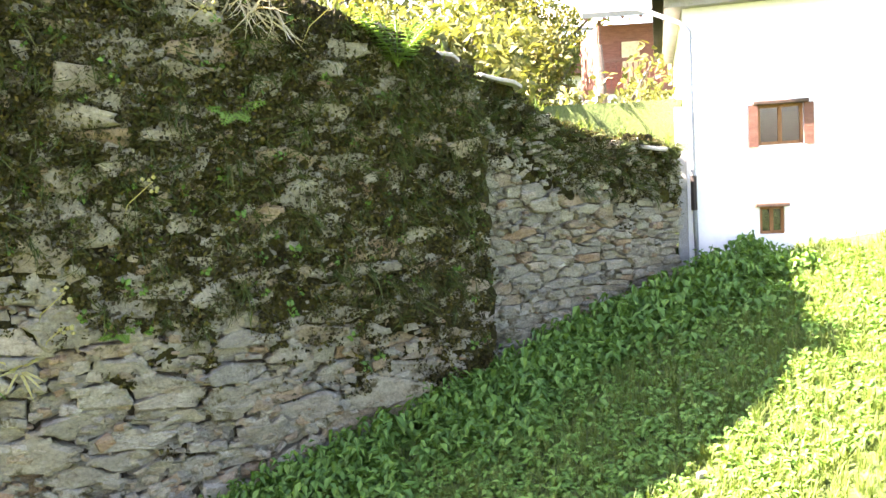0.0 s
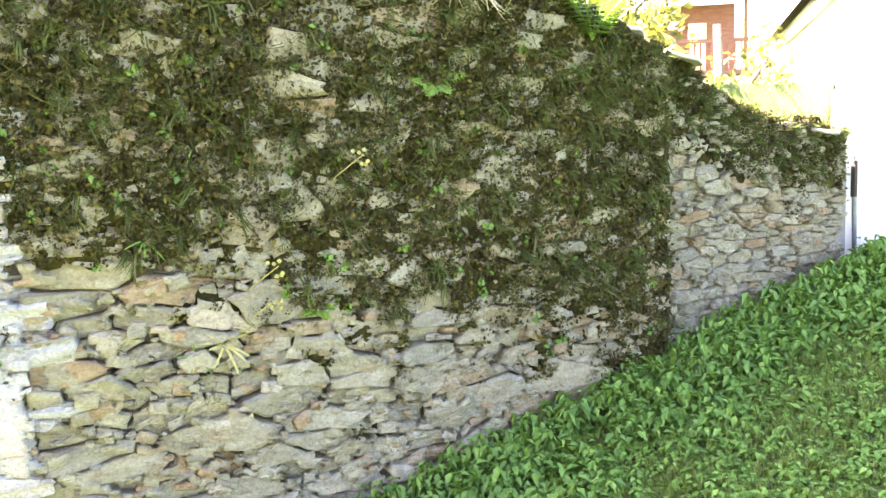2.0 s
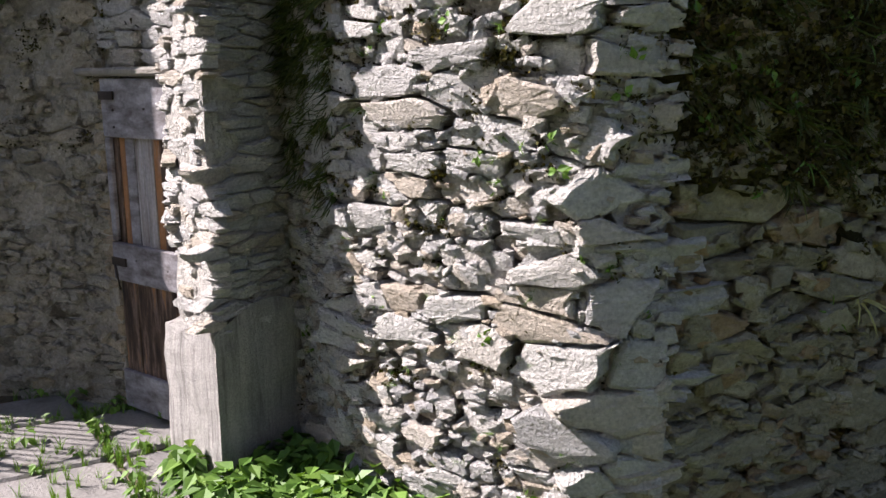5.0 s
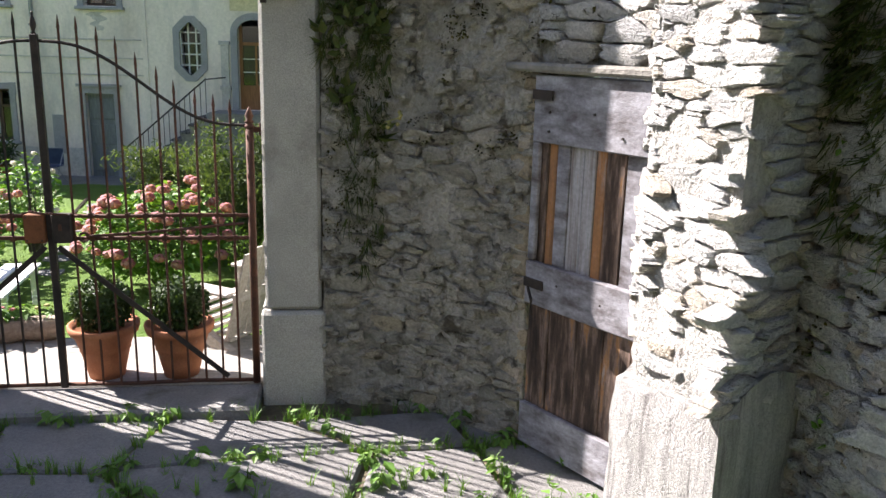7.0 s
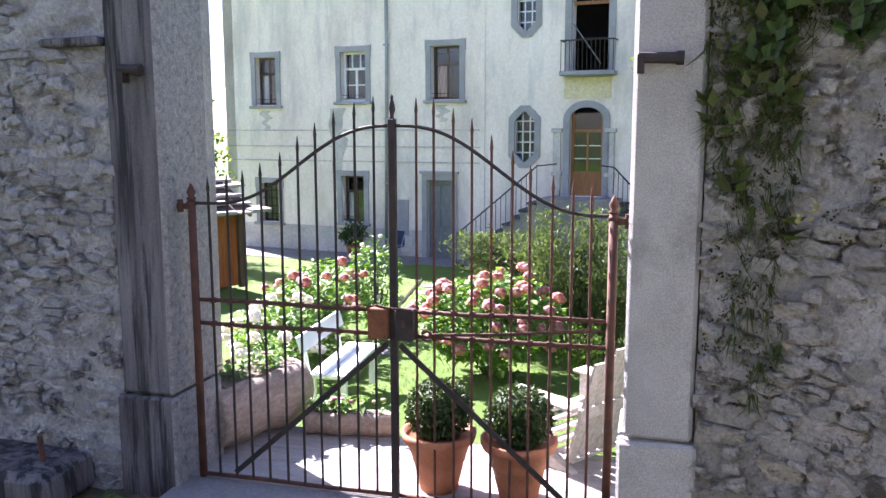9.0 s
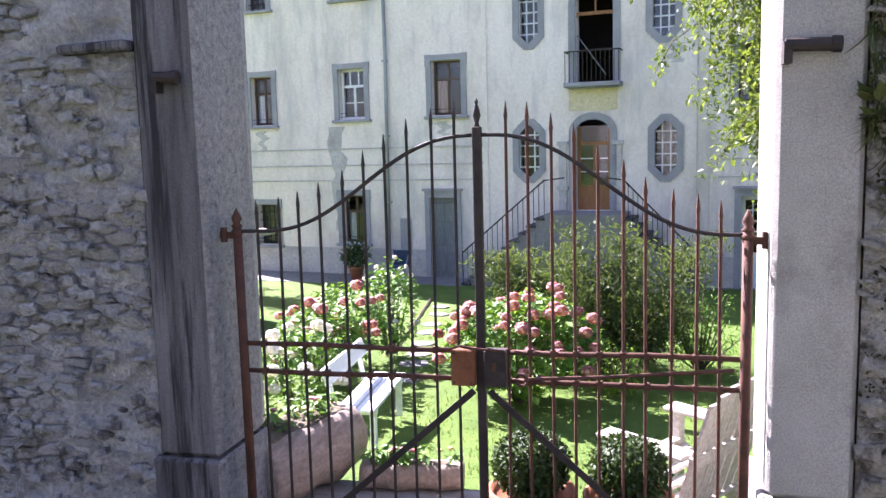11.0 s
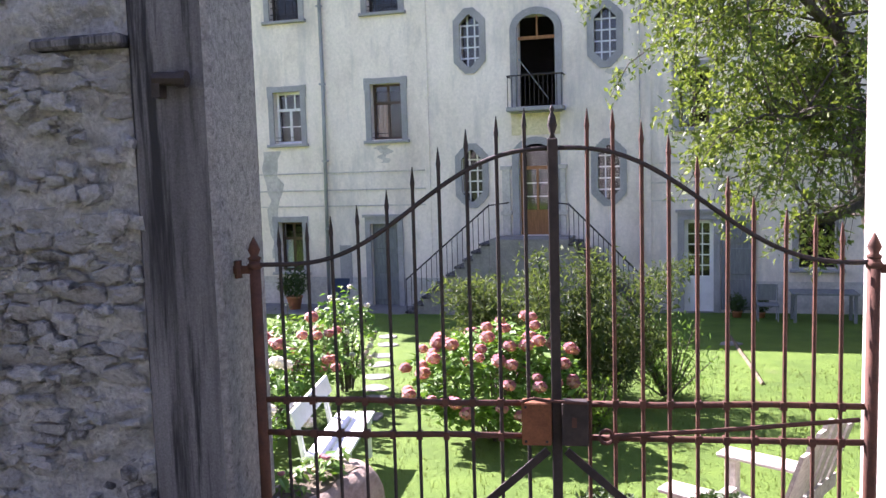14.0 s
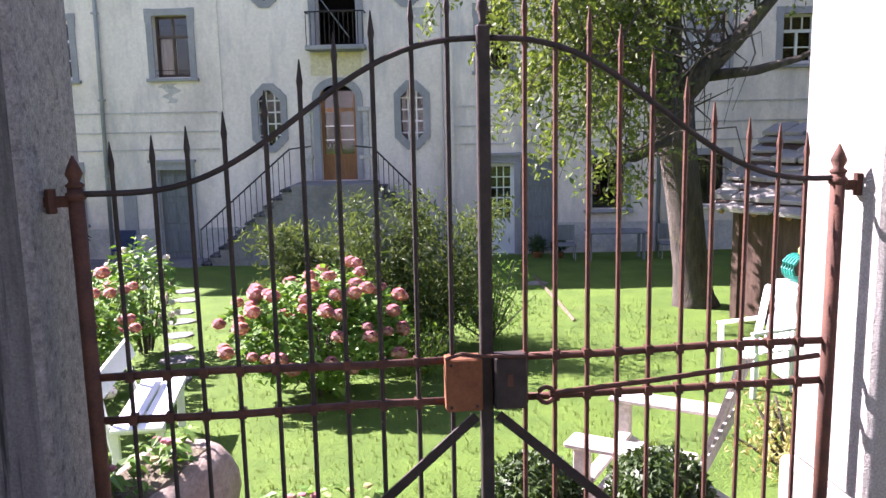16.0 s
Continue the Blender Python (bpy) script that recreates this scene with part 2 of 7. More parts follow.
mat_plaster = material("facade_plaster", [(0.3, (0.56, 0.485, 0.41)), (0.5, (0.74, 0.655, 0.56)), (0.7, (0.80, 0.715, 0.62))], 0.9, 14, 0.92, 0.25,
                       patch=(0.46, 0.43, 0.39), patch_at=(0.50, 0.72), patch_scale=1.0, stretch=(1, 1, 0.45), grain=0.35, patch_stretch=(1.6, 1.6, 0.35))
mat_plaster_low = material("damp_plaster", [(0.3, (0.40, 0.375, 0.34)), (0.7, (0.58, 0.54, 0.48))], 1.6, 14, 0.92, 0.3, patch=(0.33, 0.31, 0.28), patch_at=(0.52, 0.68), patch_scale=1.5)
mat_yellow = material("ochre_plaster", [(0.3, (0.56, 0.48, 0.28)), (0.7, (0.70, 0.62, 0.40))], 1, 14, 0.92, 0.2)
# stair stone in a darkened grey, the shadow on its sides included in the colour
mat_stair = material("shaded_stair_stone", [(0.3, (0.17, 0.16, 0.145)), (0.7, (0.30, 0.285, 0.255))], 2.5, 30, 0.9, 0.4, patch=(0.12, 0.115, 0.10), patch_at=(0.55, 0.7), patch_scale=2)
mat_band = material("grey_stone_surround", [(0.3, (0.24, 0.235, 0.235)), (0.7, (0.36, 0.35, 0.345))], 2, 40, 0.85, 0.3)
mat_white = material("white_render", [(0.3, (0.70, 0.68, 0.63)), (0.7, (0.82, 0.80, 0.76))], 1.2, 30, 0.9, 0.2, grain=0.15)
mat_wpaint = material("white_paint", [(0.3, (0.66, 0.66, 0.64)), (0.7, (0.78, 0.78, 0.76))], 4, 60, 0.55, 0.1, grain=0.25)
mat_silver = material("silvered_wood", [(0.3, (0.33, 0.30, 0.26)), (0.7, (0.50, 0.47, 0.42))], 5, 50, 0.8, 0.4, stretch=(1, 9, 9), dist=0.004)
mat_log = material("bare_log", [(0.3, (0.20, 0.15, 0.11)), (0.7, (0.36, 0.29, 0.23))], 4, 50, 0.85, 0.6, stretch=(8, 1, 8), dist=0.006)
# near-black colour that stands in for the shade inside the rooms
mat_room_shade = material("painted_room_shade", [(0.3, (0.02, 0.018, 0.017)), (0.7, (0.045, 0.04, 0.035))], 1, 20, 0.9, 0)
mat_wood_dark = material("dark_wood", [(0.3, (0.05, 0.03, 0.02)), (0.7, (0.12, 0.075, 0.05))], 4, 50, 0.75, 0.4, stretch=(6, 6, 0.8), dist=0.005)
mat_wood_warm = material("warm_wood", [(0.3, (0.20, 0.085, 0.03)), (0.7, (0.34, 0.16, 0.06))], 4, 50, 0.6, 0.3, stretch=(6, 6, 0.8), dist=0.005)
mat_orange_wood = material("orange_boarding", [(0.3, (0.22, 0.062, 0.018)), (0.7, (0.38, 0.125, 0.035))], 4, 50, 0.7, 0.3, stretch=(6, 6, 0.8), dist=0.005)
mat_wood_grey = material("grey_green_wood", [(0.3, (0.13, 0.14, 0.14)), (0.7, (0.22, 0.23, 0.22))], 4, 50, 0.8, 0.3, stretch=(6, 6, 0.8), dist=0.005)
mat_chalet = material("chalet_timber", [(0.3, (0.14, 0.06, 0.04)), (0.7, (0.25, 0.12, 0.08))], 4, 50, 0.8, 0.3, stretch=(1, 1, 6), dist=0.005)
mat_slate = material("slate", [(0.3, (0.16, 0.15, 0.13)), (0.7, (0.34, 0.32, 0.28))], 3, 60, 0.85, 0.6, "island", [(0, (0.17, 0.16, 0.14)), (1, (0.40, 0.37, 0.31))], 0.5)
mat_lintel = material("dark_lintel_slate", [(0.3, (0.15, 0.14, 0.125)), (0.7, (0.30, 0.285, 0.25))], 5, 60, 0.85, 0.8, patch=(0.09, 0.085, 0.07), patch_at=(0.55, 0.66), patch_scale=6, dist=0.01)
mat_curtain = material("curtain_cloth", [(0.3, (0.42, 0.24, 0.16)), (0.7, (0.55, 0.36, 0.26))], 3, 60, 0.9, 0.1, stretch=(8, 8, 0.5))
mat_teal = material("green_hose", [(0.3, (0.01, 0.22, 0.17)), (0.7, (0.02, 0.30, 0.22))], 5, 60, 0.5, 0)
mat_zinc = material("zinc_pipe", [(0.3, (0.24, 0.25, 0.26)), (0.7, (0.36, 0.37, 0.38))], 3, 60, 0.55, 0.1, metal=0.4)
# weathered door boards: silver grey bleaching into bare orange timber
mat_rail = material("bleached_rail", [(0.3, (0.06, 0.045, 0.04)), (0.46, (0.17, 0.16, 0.17)), (0.7, (0.36, 0.36, 0.39))], 3.0, 60, 0.75, 0.5, stretch=(2, 2, 5), dist=0.004)
mat_board_orange = material("bare_orange_board", [(0.3, (0.10, 0.05, 0.028)), (0.45, (0.26, 0.13, 0.06)), (0.56, (0.32, 0.15, 0.06)), (0.68, (0.28, 0.25, 0.24))], 2.4, 60, 0.75, 0.5, stretch=(9, 9, 0.8), dist=0.004)
mat_board_grey = material("silver_and_orange_board", [(0.3, (0.12, 0.085, 0.06)), (0.45, (0.27, 0.25, 0.25)), (0.6, (0.38, 0.37, 0.38)), (0.72, (0.36, 0.17, 0.06))], 3.0, 60, 0.75, 0.5, stretch=(14, 14, 0.6), dist=0.004)
mat_board_brown = material("dark_brown_board", [(0.35, (0.022, 0.016, 0.013)), (0.48, (0.07, 0.045, 0.032)), (0.57, (0.17, 0.12, 0.095)), (0.64, (0.30, 0.15, 0.06)), (0.78, (0.30, 0.28, 0.27))], 2.6, 60, 0.8, 0.5, stretch=(7, 7, 1.1), dist=0.004)
mat_lime_pale = material("pale_lime_render", [(0.25, (0.36, 0.34, 0.31)), (0.5, (0.56, 0.54, 0.50)), (0.75, (0.70, 0.67, 0.62))], 5, 45, 0.92, 1.0, patch=(0.16, 0.14, 0.12), patch_at=(0.60, 0.68), patch_scale=7, dist=0.06, grain=0.8)
mat_post = material("streaked_granite", [(0.3, (0.34, 0.33, 0.31)), (0.7, (0.60, 0.58, 0.55))], 2.5, 110, 0.85, 0.9, patch=(0.20, 0.19, 0.18), patch_at=(0.52, 0.66), patch_scale=3, stretch=(7, 7, 0.7), patch_stretch=(6, 6, 0.6), dist=0.03, grain=0.9)
mat_feather = material("feathery_leaf", [(0.3, (0.05, 0.085, 0.03)), (0.7, (0.11, 0.155, 0.055))], 2, 60, 0.6, 0, "island", [(0, (0.035, 0.065, 0.025)), (1, (0.14, 0.18, 0.07))], 0.6, leaf=0.4)
mat_glass = bpy.data.materials.new("window_glass")
mat_glass.use_nodes = True
gb = mat_glass.node_tree.nodes["Principled BSDF"]
gb.inputs["Base Color"].default_value = (0.9, 0.93, 0.95, 1)
gb.inputs["Roughness"].default_value, gb.inputs["Transmission Weight"].default_value, gb.inputs["IOR"].default_value = 0.02, 1.0, 1.45


# ---- geometry helpers ----
rng = random.Random(7)


class Geo:
    """Vertices and faces, gathered and then linked as one mesh object."""

    def __init__(self):
        self.v, self.f = [], []

    def add(self, v, f, m=None):
        n = len(self.v)
        if m is not None:
            a = np.asarray(v, float) @ np.array(m.to_3x3()).T + np.array(m.translation)
            v = a.tolist()
        self.v.extend(v)
        self.f.extend([tuple(i + n for i in q) for q in f])
        return self

    def box(self, x0, x1, y0, y1, z0, z1, m=None):
        return self.add([(x, y, z) for z in (z0, z1) for y in (y0, y1) for x in (x0, x1)],
                        [(0, 2, 3, 1), (4, 5, 7, 6), (0, 1, 5, 4), (2, 6, 7, 3), (0, 4, 6, 2), (1, 3, 7, 5)], m)

    def tube(self, pts, radii, n=8, cap=True):
        """A round bar through the points."""
        pts = [Vector(p) for p in pts]
        if isinstance(radii, (int, float)):
            radii = [radii] * len(pts)
        base = len(self.v)
        for i, p in enumerate(pts):
            d = (pts[min(i + 1, len(pts) - 1)] - pts[max(i - 1, 0)]).normalized()
            a = d.orthogonal().normalized() if abs(d.z) > 0.95 else d.cross(Vector((0, 0, 1))).normalized()
            b = d.cross(a)
            for k in range(n):
                t = math.tau * k / n
                self.v.append(tuple(p + (a * math.cos(t) + b * math.sin(t)) * radii[i]))
        for i in range(len(pts) - 1):
            for k in range(n):
                q = base + i * n
                self.f.append((q + k, q + (k + 1) % n, q + n + (k + 1) % n, q + n + k))
        if cap:
            self.f.append(tuple(base + k for k in reversed(range(n))))
            self.f.append(tuple(base + (len(pts) - 1) * n + k for k in range(n)))
        return self

    def prism(self, poly, z0, z1, taper=1.0):
        n, c = len(poly), (sum(p[0] for p in poly) / len(poly), sum(p[1] for p in poly) / len(poly))
        v = [(x, y, z0) for x, y in poly] + [(c[0] + (x - c[0]) * taper, c[1] + (y - c[1]) * taper, z1) for x, y in poly]
        return self.add(v, [tuple(reversed(range(n))), tuple(range(n, 2 * n))] + [(i, (i + 1) % n, n + (i + 1) % n, n + i) for i in range(n)])

    def lathe(self, prof, n=20, at=(0, 0, 0)):
        base = len(self.v)
        for r, z in prof:
            for k in range(n):
                t = math.tau * k / n
                self.v.append((at[0] + r * math.cos(t), at[1] + r * math.sin(t), at[2] + z))
        for i in range(len(prof) - 1):
            for k in range(n):
                q = base + i * n
                self.f.append((q + k, q + (k + 1) % n, q + n + (k + 1) % n, q + n + k))
        self.f.append(tuple(base + k for k in reversed(range(n))))
        self.f.append(tuple(base + (len(prof) - 1) * n + k for k in range(n)))
        return self


def thing(name, label="", category="", group="", at=None, kind=""):
    e = new(name)
    if at is not None:
        e.matrix_world = at if isinstance(at, Matrix) else Matrix.Translation(at)
    return tagged(e, label, category, group, kind)


def obj(name, geo, mat, parent=None, label="", category="", group="", kind="", smooth=False, bevel=0.0, wobble=0.0, weld=False):
    me = bpy.data.meshes.new(name)
    me.from_pydata([tuple(p) for p in geo.v], [], geo.f)
    if bevel or wobble or weld:
        bm = bmesh.new()
        bm.from_mesh(me)
        if weld:
            bmesh.ops.remove_doubles(bm, verts=bm.verts, dist=0.0005)
        bmesh.ops.recalc_face_normals(bm, faces=bm.faces)
        if bevel:
            bmesh.ops.bevel(bm, geom=list(bm.edges), offset=bevel, segments=1, affect="EDGES", clamp_overlap=True)
        if wobble:
            for v in bm.verts:
                v.co += noise.noise_vector(v.co * 9) * wobble
        bm.to_mesh(me)
        bm.free()
    me.materials.append(mat)
    if smooth:
        me.polygons.foreach_set("use_smooth", [True] * len(me.polygons))
    ob = new(name, me)
    if parent is not None:
        ob.parent = parent
    return tagged(ob, label, category, group, kind)


def part(name, geo, mat, parent, label="", smooth=False, bevel=0.0, wobble=0.0):
    return obj(name, geo, mat, parent, label, smooth=smooth, bevel=bevel, wobble=wobble)


def scatter(name, templates, mats, material_, label, category, parent=None):
    """Many copies of small templates joined into one mesh of kind stuff."""
    g = Geo()
    vs, fs, n = [], [], 0
    arr = [(np.array(v, float), f) for v, f in templates]
    for i, m in enumerate(mats):
        tv, tf = arr[i % len(arr)]
        vs.append(tv @ np.array(m.to_3x3()).T + np.array(m.translation))
        fs.extend([tuple(k + n for k in q) for q in tf])
        n += len(tv)
    g.v, g.f = np.concatenate(vs).tolist(), fs
    return obj(name, g, material_, parent, label, category, kind="stuff")


def smooth_h(v):
    v = max(0.0, min(1.0, v))
    return v * v * (3 - 2 * v)


# ---- ground ----
def ground_z(x, y):
    lane = -0.12 if -3.1 < x < 2.6 and y > -3.3 else -0.06 * smooth_h((-0.15 - y) / 0.4)
    lane += 0.25 * max(0.0, min(x, 9.6) - 5) if y < -2.6 else 0
    if y < -2.6:
        lane += 0.05 * max(0.0, x - 9.6)
    bank = smooth_h((x - 3.75) / 0.4) * smooth_h((y + 3.02) / 0.2) * 2.0
    if y > -2.6 and x > 3.4:
        lane = max(lane, bank + 0.02 * max(0, x - 4)) if y < -0.6 else lane
    if y > 0.8:
        g = -0.06 - 0.99 * smooth_h((y - 0.95) / 1.5) - 0.053 * max(0, min(y, 17.6) - 2.5)
        if x > 0.45 and y < 3:
            g = max(g, -0.2 - 1.0 * smooth_h((y - 1.9) / 0.9))
        if x > 11:
            g += 0.2 * (x - 11)
        return g
    return lane


def ground_sheet():
    def axis(lo, hi, fine0, fine1, step):
        a, v = [], fine0
        while v < fine1:
            a.append(v)
            v += step
        a.append(fine1)
        w, s = fine1, step
        while w < hi:
            s *= 1.6
            w = min(hi, w + s)
            a.append(w)
        w, s, b = fine0, step, []
        while w > lo:
            s *= 1.6
            w = max(lo, w - s)
            b.append(w)
        return b[::-1] + a
    xs, ys = axis(-400, 400, -6, 13, 0.22), axis(-400, 400, -9, 19, 0.22)
    g = Geo()
    for y in ys:
        for x in xs:
            g.v.append((x, y, ground_z(x, y) - 0.02 + 0.015 * noise.noise(Vector((x * 2, y * 2, 0)))))
    nx = len(xs)
    for j in range(len(ys) - 1):
        for i in range(nx - 1):
            a = j * nx + i
            g.f.append((a, a + 1, a + nx + 1, a + nx))
    o = obj("ground", g, mat_soil, None, "grassy ground with worn earth and a garden lawn", "ground", kind="structure", smooth=True)
    o.data.materials.append(mat_lawn)
    for p in o.data.polygons:
        if p.center.y > 0.75 and p.center.x < 9:
            p.material_index = 1
    return o


ground_sheet()


# ---- masonry ----
def along(poly, s):
    """Point and outward side of a polyline at the length s (outward is to its right)."""
    for a, b in zip(poly, poly[1:]):
        a, b = Vector(a), Vector(b)
        d = (b - a).length
        if s <= d or b == Vector(poly[-1]):
            t = (b - a) / d
            return a + t * s, t
        s -= d


def length_of(poly):
    return sum((Vector(b) - Vector(a)).length for a, b in zip(poly, poly[1:]))


def clip(poly, px, py, nx, ny):
    """The part of a polygon on the side of the line through (px, py) away from (nx, ny)."""
    out = []
    for (ax, ay), (bx, by) in zip(poly, poly[1:] + poly[:1]):
        da, db = (ax - px) * nx + (ay - py) * ny, (bx - px) * nx + (by - py) * ny
        if da <= 0:
            out.append((ax, ay))
        if (da < 0 < db) or (db < 0 < da):
            k = da / (da - db)
            out.append((ax + (bx - ax) * k, ay + (by - ay) * k))
    return out


def lay(poly, z0, z1, hs, ws, seed, proud=0.03, depth=0.12, skip=None, joint=0.0035, fit_tall=2.6, lean=1.0):
    """Uneven stones that fit one another on a wall's face. z0, z1 are functions of the length s."""
    r = random.Random(seed)
    L, z = length_of(poly), -0.4
    top = max(z1(L * k / 12) for k in range(13))
    pts = []
    while z < top + 0.1:
        h = r.uniform(*hs) * (1.6 if r.random() < 0.2 else 1)
        s = r.uniform(-0.15, 0)
        while s < L + 0.1:
            w = min(r.uniform(*ws) * (0.6 + h / hs[1] * 0.7), 0.6)
            wave = 0.07 * noise.noise(Vector((s * 0.9, seed, z))) + 0.03 * noise.noise(Vector((s * 4, seed, z)))
            if h > hs[0] * 1.5 and r.random() < 0.3:
                pts.append((s + w * r.uniform(0.35, 0.65), z + h * 0.25 + wave))
                pts.append((s + w * r.uniform(0.35, 0.65), z + h * 0.75 + wave))
            else:
                pts.append((s + w / 2, z + h * r.uniform(0.38, 0.62) + wave))
            s += w
        z += h
    # some large stones take the room of their neighbours
    big = set(r.sample(range(len(pts)), len(pts) // 9))
    gone = set()
    for i in sorted(big):
        if i in gone:
            continue
        bw, bh = r.uniform(0.6, 1.1) * ws[1] * 0.62, r.uniform(0.5, 1.0) * hs[1] * 0.95
        gone |= {j for j, q in enumerate(pts) if j != i and ((q[0] - pts[i][0]) / bw) ** 2 + ((q[1] - pts[i][1]) / bh) ** 2 < 1}
    pts = [q for i, q in enumerate(pts) if i not in gone]
    P = np.array(pts) * (1, fit_tall)
    rows = []
    for i, (c, zz) in enumerate(pts):
        if not (-0.03 < c < L + 0.03 and z0(c) - 0.06 < zz < z1(min(max(c, 0), L)) - 0.01) or (skip and skip(c, zz)):
            continue
        near = np.argsort(((P - P[i]) ** 2).sum(1))[1:18]
        x0, y0 = P[i]
        cell = [(x0 - 0.45, y0 - 0.6), (x0 + 0.45, y0 - 0.6), (x0 + 0.45, y0 + 0.6), (x0 - 0.45, y0 + 0.6)]
        for j in near:
            x1, y1 = P[j]
            cell = clip(cell, (x0 + x1) / 2, (y0 + y1) / 2, x1 - x0, y1 - y0)
        cell = clip(clip(cell, 0, 0, -1, 0), L, 0, 1, 0)
        if len(cell) < 3:
            continue
        cell = [(x, y / fit_tall) for x, y in cell]
        mx, mz = sum(q[0] for q in cell) / len(cell), sum(q[1] for q in cell) / len(cell)
        rad = max(0.02, min(max(q[0] for q in cell) - min(q[0] for q in cell), max(q[1] for q in cell) - min(q[1] for q in cell)) / 2)
        k = max(0.6, 1 - joint / rad)
        ring = []
        for (ax, az), (bx, bz) in zip(cell, cell[1:] + cell[:1]):
            if math.hypot(bx - ax, bz - az) < 0.012:
                continue
            for f in (0.05, 0.35, 0.65, 0.95):
                jx = r.uniform(-0.15, 0.10) * rad
                qx, qz = ax + (bx - ax) * f - mx, az + (bz - az) * f - mz
                ring.append((qx * (k + jx / rad * 0.8), qz * (k + jx / rad * 0.8)))
        n = len(ring)
        if n < 6:
            continue
        out_d, tx, tz = r.uniform(-0.01, proud), r.uniform(-0.22, 0.22) * lean, r.uniform(-0.38, 0.16) * lean
        v = [(x, depth, zq) for x, zq in ring]
        v += [(x, -out_d + 0.007 + tx * x * 0.6 + tz * zq * 0.6, zq) for x, zq in ring]
        v += [(x * 0.90 + r.uniform(-0.09, 0.09) * rad, -out_d - 0.004 + tx * x + tz * zq + r.uniform(-0.002, 0.002), zq * 0.84 + r.uniform(-0.09, 0.09) * rad) for x, zq in ring]
        v.append((r.uniform(-0.4, 0.4) * rad, -out_d - 0.004 - r.uniform(0.0, 0.004), r.uniform(-0.3, 0.3) * rad))
        f = []
        for q in range(n):
            j = (q + 1) % n
            f += [(q, j, n + j, n + q), (n + q, n + j, 2 * n + j, 2 * n + q), (2 * n + q, 2 * n + j, 3 * n)]
        p, t = along(poly, min(max(mx, 0.001), L - 0.001))
        out = Vector((t.y, -t.x, 0))
        rows.append((c, zz, (v, f), Matrix(((t.x, -out.x, 0, p.x), (t.y, -out.y, 0, p.y), (0, 0, 1, mz), (0, 0, 0, 1)))))
    return rows


def wall_core(name, poly, z0, z1, thick, mat, label, step=0.12, rough_amp=0.015, recess=0.0, rows=14):
    """The body of a wall along a polyline: its face is to the right, its body to the left."""
    L = length_of(poly)
    n = max(2, int(L / step))
    g = Geo()
    for i in range(n + 1):
        s = L * i / n
        p, t = along(poly, s)
        inn = Vector((-t.y, t.x))
        for k in range(rows + 1):
            z = z0(s) + (z1(s) - z0(s)) * k / rows
            q = Vector((p.x, p.y, z * 1.5))
            d = recess + rough_amp * (noise.noise(q * 5) + 0.6 * noise.noise(q * 13) + 0.45 * noise.noise(q * 29))
            g.v.append((p.x + inn.x * d, p.y + inn.y * d, z))
        g.v.append((p.x + inn.x * thick, p.y + inn.y * thick, z1(s)))
        g.v.append((p.x + inn.x * thick, p.y + inn.y * thick, z0(s)))
    w = rows + 3
    for i in range(n):
        for k in range(w):
            a, b = i * w + k, i * w + (k + 1) % w
            g.f.append((a, a + w, b + w, b))
    g.f.append(tuple(range(w)))
    g.f.append(tuple(n * w + k for k in reversed(range(w))))
    return obj(name, g, mat, None, label, "wall", kind="structure")


def set_stones(parent, rows, mat, mat_joined, limit):
    """The first stones as single pieces, the rest joined."""
    for c, z, (v, f), m in rows[:limit]:
        o = obj("stone", Geo().add(v, f), mat, parent)
        o.matrix_world = m
    if rows[limit:]:
        g = Geo()
        for c, z, (v, f), m in rows[limit:]:
            g.add(v, f, m)
        o = obj("small_stones", g, mat_joined, None, "small stones packed in the wall", kind="stuff")
        o.parent = parent
        o.matrix_parent_inverse = parent.matrix_world.inverted()


def lerp_table(rows):
    def f(s):
        for (a, b), (c, d) in zip(rows, rows[1:]):
            if s <= c:
                return b + (d - b) * max(0, s - a) / (c - a)
        return rows[-1][1]
    return f


# lane wall: a near mossy stretch and a set-back far stretch
A_NEAR = [(3.74, -3.12), (4.6, -3.165), (5.6, -3.17), (6.92, -3.14)]
A_FAR = [(6.92, -3.05), (7.7, -3.0), (8.5, -2.97)]
a_top = lerp_table([(0, 2.72), (1.6, 2.66), (2.6, 2.42), (3.1, 2.2)])
af_top = lerp_table([(0, 2.16), (0.25, 2.12), (0.45, 1.96), (0.8, 1.84), (1.6, 1.72)])
low = lambda s: -0.45
wall_near = wall_core("wall_lane_near", A_NEAR, low, a_top, 0.5, mat_bed, "mossy dry-stone retaining wall beside the lane", recess=0.05)
wall_far = wall_core("wall_lane_far", A_FAR, low, af_top, 0.45, mat_bed_pale, "lower dry-stone wall running to the white house", recess=0.025)
# angled sunny wall at the corner
B_LINE = [(2.92, -1.76), (3.0, -2.24), (3.17, -2.62), (3.48, -3.08), (3.74, -3.15)]
wall_corner = wall_core("wall_corner", B_LINE, low, lambda s: 2.7, 0.45, mat_bed_pale, "sunlit dry-stone wall turning the corner", recess=0.05)
# curved wall between gate pillar and old door, and the wall over the door
D_LINE = [(1.342, -0.10), (1.65, -0.17), (1.95, -0.36), (2.13, -0.50), (2.27, -0.66)]
wall_door = wall_core("wall_door", D_LINE, low, lambda s: 2.9, 0.45, mat_lime, "curved rubble wall with old lime render", 0.025, 0.028, 0.0, 110)
OVER = [(2.27, -0.66), (2.50, -1.06), (2.62, -1.28)]
wall_over = wall_core("wall_over_door", OVER, lambda s: 1.69, lambda s: 2.9, 0.45, mat_lime, "rubble wall above the door lintel", 0.03, 0.03, 0.02, 40)
